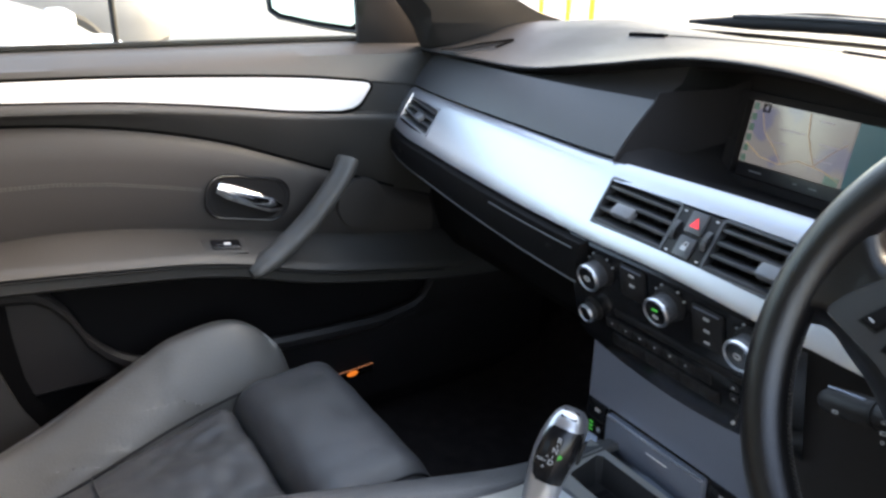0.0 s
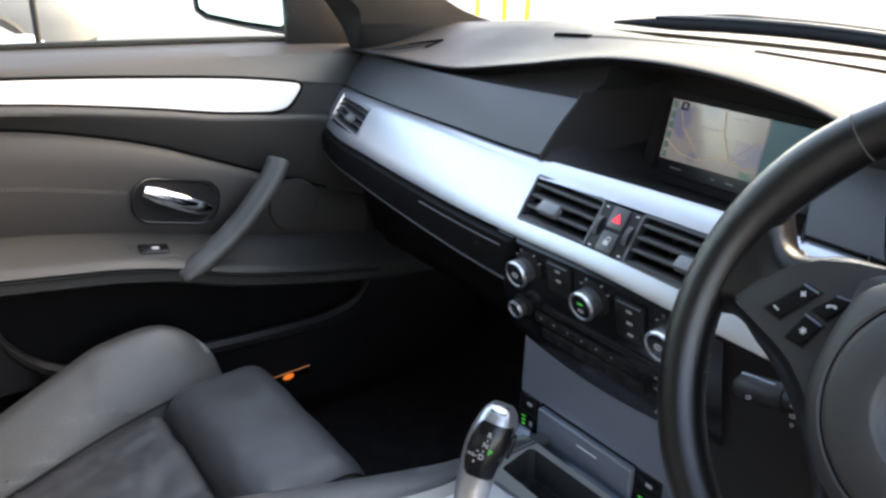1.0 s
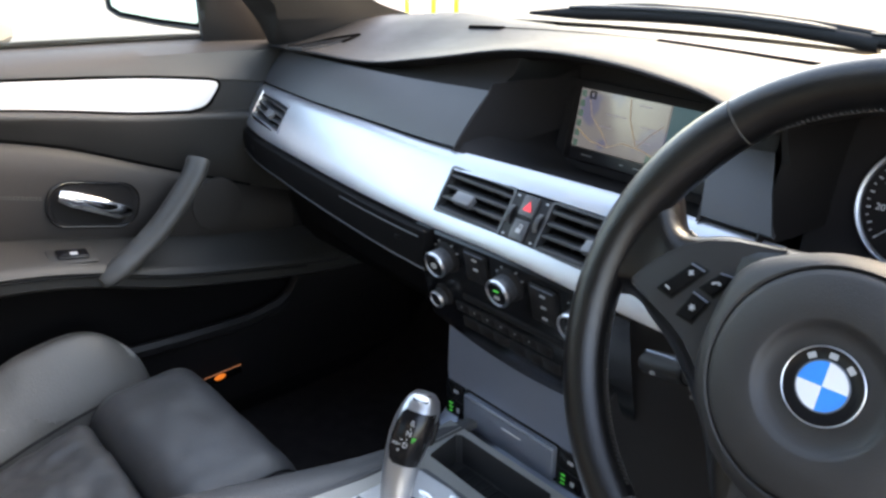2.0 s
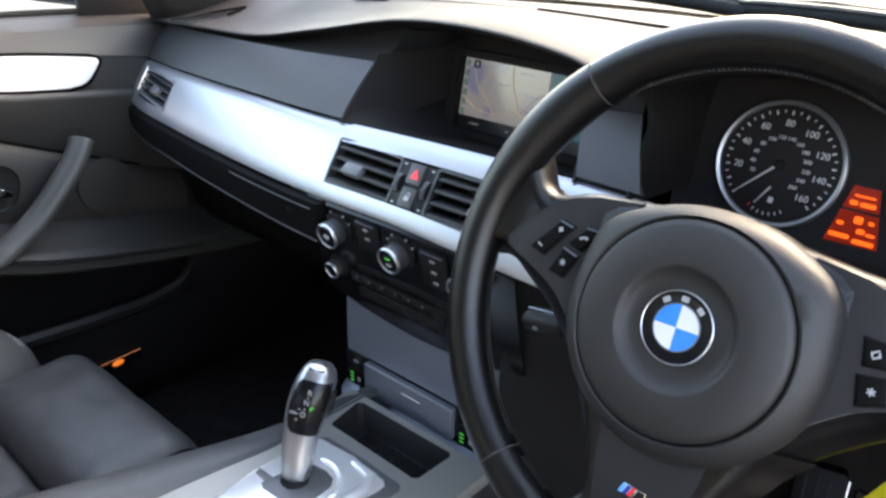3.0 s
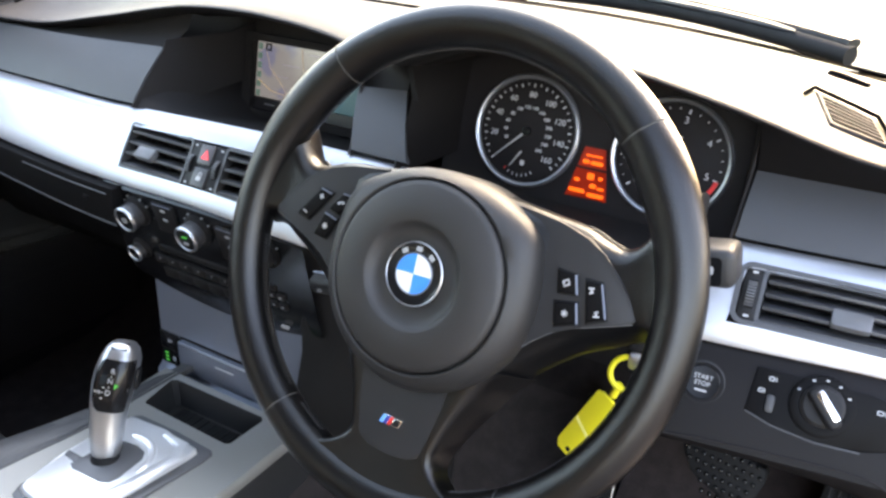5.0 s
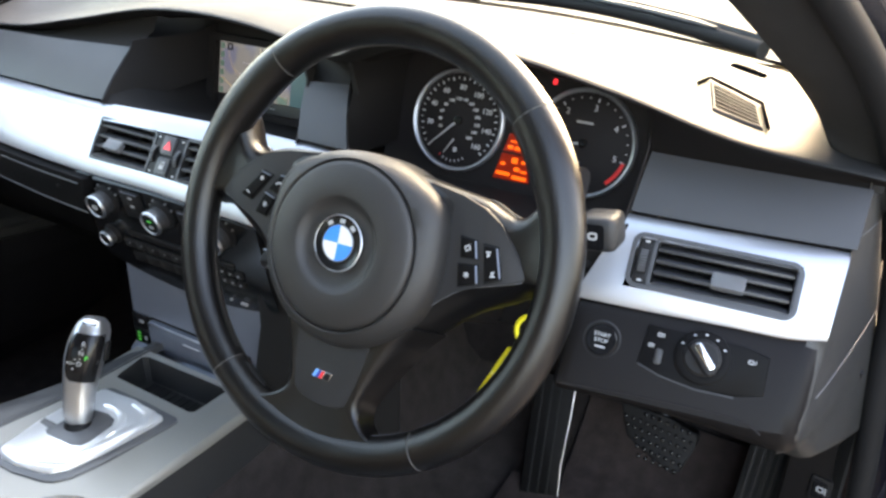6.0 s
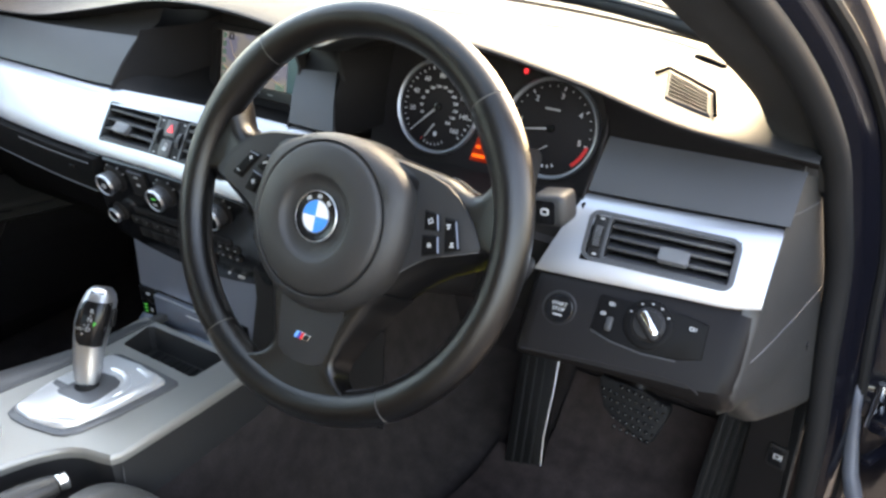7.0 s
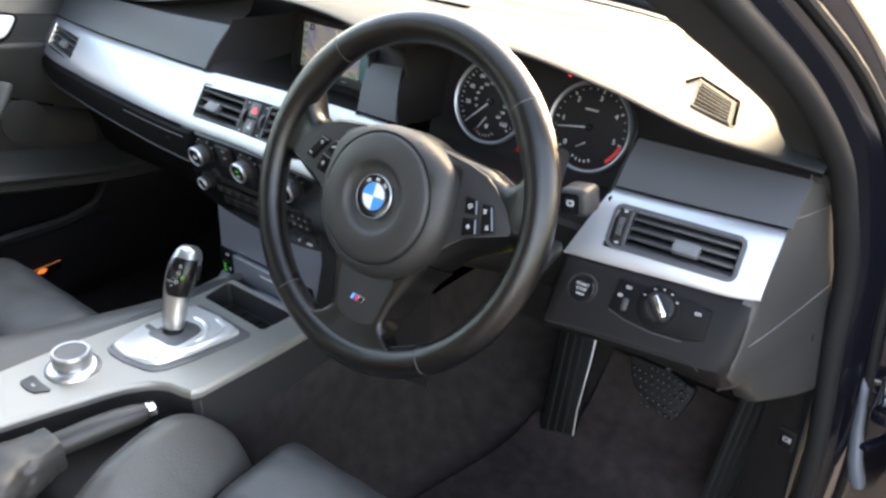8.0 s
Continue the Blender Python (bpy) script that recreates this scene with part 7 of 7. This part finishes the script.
# windscreen and scuttle
wr = []
for x in span(-0.66, 0.66, 21):
    yb = base_y(x) + 0.005
    k = (abs(x) / 0.66)
    top = Vector((x * 0.79, -0.20 - 0.11 * k * k, 1.375 - 0.02 * k * k))
    foot = Vector((x, yb, 0.985))
    wr.append([foot.lerp(top, f) + Vector((0, 0.04 * math.sin(math.pi * f), 0.035 * math.sin(math.pi * f))) for f in span(0, 1, 9)])
ws = part("windscreen", loft(wr, thick=0.004), GLASS)
tagged(ws, "clear curved windscreen", "window", kind="structure")
ws.visible_shadow = False
band = part("screen_band", loft([[r[0] + Vector((0, -0.012, 0.006)), r[0].lerp(r[1], 0.28) + Vector((0, -0.006, -0.003))] for r in wr], thick=0.002), RUBBER)
tagged(band, "black band along the windscreen's foot", "trim", kind="structure")
sc = part("scuttle", loft([[Vector((x, base_y(x) + d, 0.985 + e)) for d, e in ((0.0, -0.03), (0.03, -0.035), (0.10, -0.05), (0.16, -0.06), (0.24, -0.065), (0.5, -0.10), (1.0, -0.20), (1.3, -0.30), (1.42, -0.45), (1.44, -0.7))] for x in span(-0.80, 0.80, 24)]), PAINT)
tagged(sc, "dark blue bonnet behind the windscreen", "bonnet", kind="structure")
for x0, x1, y0 in ((-0.47, 0.06, 0.86), (-0.02, 0.55, 0.76)):
    wp = thing("wiper", (x0, y0, 0.99), "black windscreen wiper resting at the screen's foot", "wiper", "windscreen wipers")
    pts = [Vector((x, base_y(x) - 0.070, 1.014 + 0.010 * math.sin(math.pi * (x - x0) / (x1 - x0)))) for x in span(x0, x1, 18)]
    part("blade", tube(pts, [0.0025, 0.006, 0.009] + [0.0115] * 15, 10, flat=1.0), RUBBER, wp)
    part("arm", tube([p + Vector((0, 0.012, 0.012)) for p in pts[3:]], [0.003, 0.008, 0.012, 0.014] + [0.011] * 11, 8, flat=0.6), DARK, wp)
    part("spoiler", tube([p + Vector((0, -0.004, 0.010)) for p in pts[2:16]], [0.004] + [0.008] * 12 + [0.004], 8, flat=0.6), DASH, wp)

# roof, rear, and the far side, which close the cabin
roof = part("roof", loft([[Vector((x, y, 1.405 - 0.05 * (abs(x) / 0.56) ** 2 - 0.03 * max(0, (y + 0.3)) / 0.2)) for y in (-0.18, -0.35, -0.6, -1.0, -1.5, -1.75)] for x in span(-0.56, 0.56, 13)], thick=0.03), LINER)
tagged(roof, "pale grey headliner under the roof", "ceiling", kind="structure")
skin = part("roof_skin", loft([[Vector((x, y, 1.440 - 0.055 * (abs(x) / 0.58) ** 2 - 0.03 * max(0, (y + 0.3)) / 0.2)) for y in (-0.20, -0.35, -0.6, -1.0, -1.5, -1.76)] for x in span(-0.58, 0.58, 13)], thick=0.004), PAINT)
tagged(skin, "dark blue painted roof of the saloon", "car body", kind="structure")
rw = part("wall_rear", loft([[Vector((x, y, z)) for y, z in ((-1.55, 0.30), (-1.58, 0.60), (-1.72, 0.98), (-2.1, 1.0))] for x in span(-0.72, 0.72, 6)], thick=0.02), LEATHER_B)
tagged(rw, "rear seat back and parcel shelf in black", "wall", kind="structure")
for sd in (-1, 1):
    dw = part("wall_side", loft([[Vector((sd * x, y, z)) for x, z in ((0.70, 0.30), (0.71, 0.6), (0.70, 0.95), (0.76, 0.985))] for y in span(-2.1, -1.0, 6)], thick=0.02), DOOR)
    tagged(dw, "grey rear door panel", "wall", kind="structure")
    bp = part("pillar_middle", loft([[Vector((sd * (0.745 - 0.42 * max(0, z - 0.97)), y, z)) for y in (-1.12, -1.08, -1.0, -0.96)] for z in span(0.34, 1.40, 12)], thick=0.03), LINER)
    tagged(bp, "pale grey trim on the middle pillar", "pillar", kind="structure")
    rp = part("pillar_rear", loft([[Vector((sd * (0.72 - 0.45 * (z - 0.97)), y - 1.2 * (z - 1.4) * 0.3, z)) for y in (-2.0, -1.72)] for z in span(0.97, 1.40, 8)], thick=0.03), LINER)
    tagged(rp, "pale grey trim on the rear pillar", "pillar", kind="structure")
    rg = part("window_rear_side", loft([[Vector((sd * (0.745 - 0.42 * (z - 0.97)), y, z)) for y in (-1.98, -1.6, -1.10)] for z in span(0.975, 1.37, 5)], thick=0.003), TINT)
    tagged(rg, "dark tinted rear side window", "window", kind="structure")
bg = part("window_back", loft([[Vector((x, -2.08 + 0.36 * f, 0.99 + 0.37 * f)) for f in span(0, 1, 5)] for x in span(-0.60, 0.60, 9)], thick=0.003), TINT)
tagged(bg, "dark tinted back window", "window", kind="structure")
ls_ = part("wall_far_side", loft([[Vector((x, y, z)) for x, z in ((-0.70, 0.29), (-0.70, 0.6), (-0.735, 0.95))] for y in span(-1.0, 0.82, 10)], thick=0.01), DARK)
tagged(ls_, "black metal behind the passenger door panel", "wall", kind="structure")

# ---- pedals ----
brake = thing("brake_pedal", (0.533, 0.47, 0.47), "black rubber brake pedal with studded pad", "pedal")
pm = basis((0.5335, 0.462, 0.498), (1, 0.0, -0.03), (0, 0.40, 1))
part("pad", plate([(-0.053, 0.036), (-0.057, 0.030), (-0.050, 0.010), (-0.038, -0.010), (-0.022, -0.020), (0.030, -0.038), (0.037, -0.037), (0.043, -0.030), (0.052, 0.008), (0.054, 0.020), (0.050, 0.027), (0.010, 0.034)], 0.010, pm, 0.004, -0.010, 3), RUBBER, brake)
u_0 = -0.044
for r in range(6):
    for c in range(10):
        u, v = -0.046 + 0.0102 * c + (0.005 if r % 2 else 0), -0.031 + 0.0116 * r - 0.06 * (u_0 + 0.0102 * c)
        if -0.048 + 0.75 * max(0, 0.012 - v) < u < 0.046 + 0.2 * min(0, v) and v < 0.029:
            part("stud", lathe([(0.0034, 0.009), (0.0029, 0.0128), (0.0016, 0.0140), (0, 0.0142)], pm @ pose(u, v, 0), 10), GLOSS, brake)
part("pedal_arm", tube([(0.535, 0.475, 0.52), (0.535, 0.52, 0.60), (0.53, 0.55, 0.70)], 0.010, 10), DARK, brake)
acc = thing("accelerator_pedal", (0.665, 0.46, 0.31), "long ribbed black accelerator pedal hinged at the floor", "pedal")
am = basis((0.676, 0.455, 0.445), (1, -0.05, -0.03), (0.16, 0.32, 1))
part("pad", plate(rounded(0.058, 0.20, 0.012), 0.008, am, 0.003, -0.006), RUBBER, acc)
for k in range(5):
    part("rib", block((0.0042, 0.185, 0.004), am @ pose(-0.021 + 0.0105 * k, 0, 0.009), 0.001), DARK, acc)
rest = thing("foot_rest", (0.36, 0.50, 0.30), "tall black foot rest with a bright edge", "foot rest")
fr_ = basis((0.366, 0.492, 0.395), (1, 0.25, 0), (0.0, 0.36, 1))
part("pad", plate(rounded(0.062, 0.225, 0.008), 0.010, fr_, 0.003, -0.02), FASCIA, rest)
for k in range(3):
    part("rib", block((0.003, 0.20, 0.003), fr_ @ pose(-0.018 + 0.014 * k, 0, 0.0105), 0.0008), RUBBER, rest)
part("bright_edge", tube([fr_ @ Vector(p) for p in ((0.0305, -0.108, 0.0095), (0.0265, -0.03, 0.0100), (0.0305, 0.05, 0.0100), (0.0315, 0.105, 0.0095))], 0.0012, 6), BRIGHT, rest)

# ---- outside ----
ground = part("ground", loft([[Vector((x, y, 0)) for y in (-600, -60, -20, -4, 0, 4, 20, 60, 600)] for x in (-600, -60, -20, -4, 0, 4, 20, 60, 600)]), ASPHALT)
tagged(ground, "pale grey asphalt of the yard", "ground", kind="structure")
GREYCAR = material("grey_car_paint", (0.085, 0.088, 0.095), 0.45, spec=0.2)
TYRE = material("tyre", (0.02, 0.02, 0.02), 0.8, grain=0.6)


def parked_car(m, paint, label):
    """A plain hatchback: body with arches, glasshouse, lamps, wheels; x along its length, front at +x."""
    c = thing("parked_car", m.translation, label, "car", "cars in the yard")
    prof = [(-2.0, 0.35, 0.75, 0.70), (-1.95, 0.30, 0.95, 0.80), (-1.6, 0.25, 1.0, 0.86), (-0.8, 0.22, 0.98, 0.88), (0.5, 0.22, 0.94, 0.88), (1.2, 0.25, 0.88, 0.86), (1.75, 0.30, 0.74, 0.80), (1.98, 0.36, 0.62, 0.66)]
    rows = []
    for x, lo, hi, hw in [tuple(p) for p in spline(prof, 30)]:
        rows.append([m @ Vector((x, hw * u, lo + (hi - lo) * v)) for u, v in ((-0.85, 0), (-1, 0.18), (-1, 0.5), (-0.97, 0.8), (-0.88, 0.97), (-0.6, 1), (0, 1.02), (0.6, 1), (0.88, 0.97), (0.97, 0.8), (1, 0.5), (1, 0.18), (0.85, 0))])
    part("body", loft(rows, ring=True, caps=True), paint, c)
    gl = []
    for x, hi, hw in ((-1.75, 0.96, 0.74), (-1.35, 1.36, 0.62), (-0.7, 1.46, 0.60), (0.1, 1.42, 0.60), (1.0, 0.92, 0.72)):
        gl.append([m @ Vector((x, s, z)) for s, z in ((-0.78, 0.92), (-hw, hi), (hw, hi), (0.78, 0.92))])
    part("glasshouse", loft(gl, ring=True, caps=True), GLOSS, c, "dark glazed upper body")
    part("roof", loft([[m @ Vector((x, s, z)) for s in (-0.6, 0, 0.6)] for x, z in ((-1.4, 1.39), (-0.7, 1.475), (0.1, 1.43), (0.3, 1.33))], thick=0.02), paint, c)
    for wx in (-1.25, 1.25):
        for sy in (-1, 1):
            wmx = m @ pose(wx, sy * 0.80, 0.31) @ pose(0, 0, 0, 90)
            wl = part("wheel", lathe([(0.20, -0.10), (0.29, -0.10), (0.31, -0.07), (0.31, 0.07), (0.29, 0.10), (0.20, 0.10)], wmx, 32), TYRE, c)
            part("rim", lathe([(0.20, 0.09), (0.19, 0.05), (0.05, 0.07), (0.0, 0.07), (0.0, -0.07), (0.05, -0.07), (0.19, -0.05), (0.20, -0.09)], wmx, 24), BRIGHT, wl)
    for sy in (-1, 1):
        part("head_lamp", block((0.12, 0.28, 0.12), m @ pose(1.86, sy * 0.56, 0.66), 0.03, 3), ENAMEL, c)
        part("tail_lamp", block((0.08, 0.22, 0.20), m @ pose(-1.93, sy * 0.62, 0.80), 0.03, 3), RED, c)
    return c


parked_car(pose(-5.9, -1.0, 0, 0, 0, 90), GREYCAR, "grey hatchback parked across the bright yard")
parked_car(pose(-3.45, -1.72, 0, 0, 0, 90), material("white_car_paint", (0.62, 0.64, 0.67), 0.25, coat=1.0), "white hatchback parked beside the passenger door")
pole = thing("yard_pole", (-2.2, 0.0, 0), "thin dark grey pole standing in the yard", "pole")
part("shaft", tube([(-2.2, 0.055, 0), (-2.2, 0.055, 2.6)], 0.010, 10), DARK, pole)
YPAINT = material("yellow_paint", (0.80, 0.62, 0.02), 0.5)
bar = thing("yellow_barrier", (-6.9, 6.0, 0), "yellow steel barrier frame beyond the bonnet", "barrier")
for x in (-7.4, -6.9, -6.5):
    part("post", tube([(x, 6.0, 0), (x, 6.0, 1.0)], 0.03, 10), YPAINT, bar)
for z in (0.5, 0.95):
    part("rail", tube([(-7.5, 6.0, z), (-6.4, 6.0, z)], 0.04, 10), YPAINT, bar)

# the driver's door, swung wide open ahead of the opening
od = pose(0.885, 0.43, 0.0, 0, 0, 72)
door2 = thing("door_2", (0.885, 0.43, 0.33), "driver's door swung wide open, dark blue outside", "car door", kind="structure")
part("door_skin", plate([(0.0, 0.30), (-1.02, 0.30), (-1.06, 0.45), (-1.06, 0.95), (0.0, 0.93)], 0.02, od @ basis((0, 0, 0), (0, 1, 0), (0, 0, 1)), 0.008, -0.012), PAINT, door2)
part("door_panel", plate([(-0.04, 0.34), (-0.98, 0.34), (-1.01, 0.5), (-1.01, 0.96), (-0.04, 0.94)], 0.01, od @ basis((-0.07, 0, 0), (0, 1, 0), (0, 0, 1)), 0.004, -0.03), DOOR, door2)
part("window_frame", tube([od @ Vector(p) for p in ((0, -0.02, 0.93), (-0.02, -0.30, 1.20), (-0.05, -0.55, 1.36), (-0.06, -1.0, 1.38), (-0.02, -1.05, 0.95))], 0.02, 8), PAINT, door2)
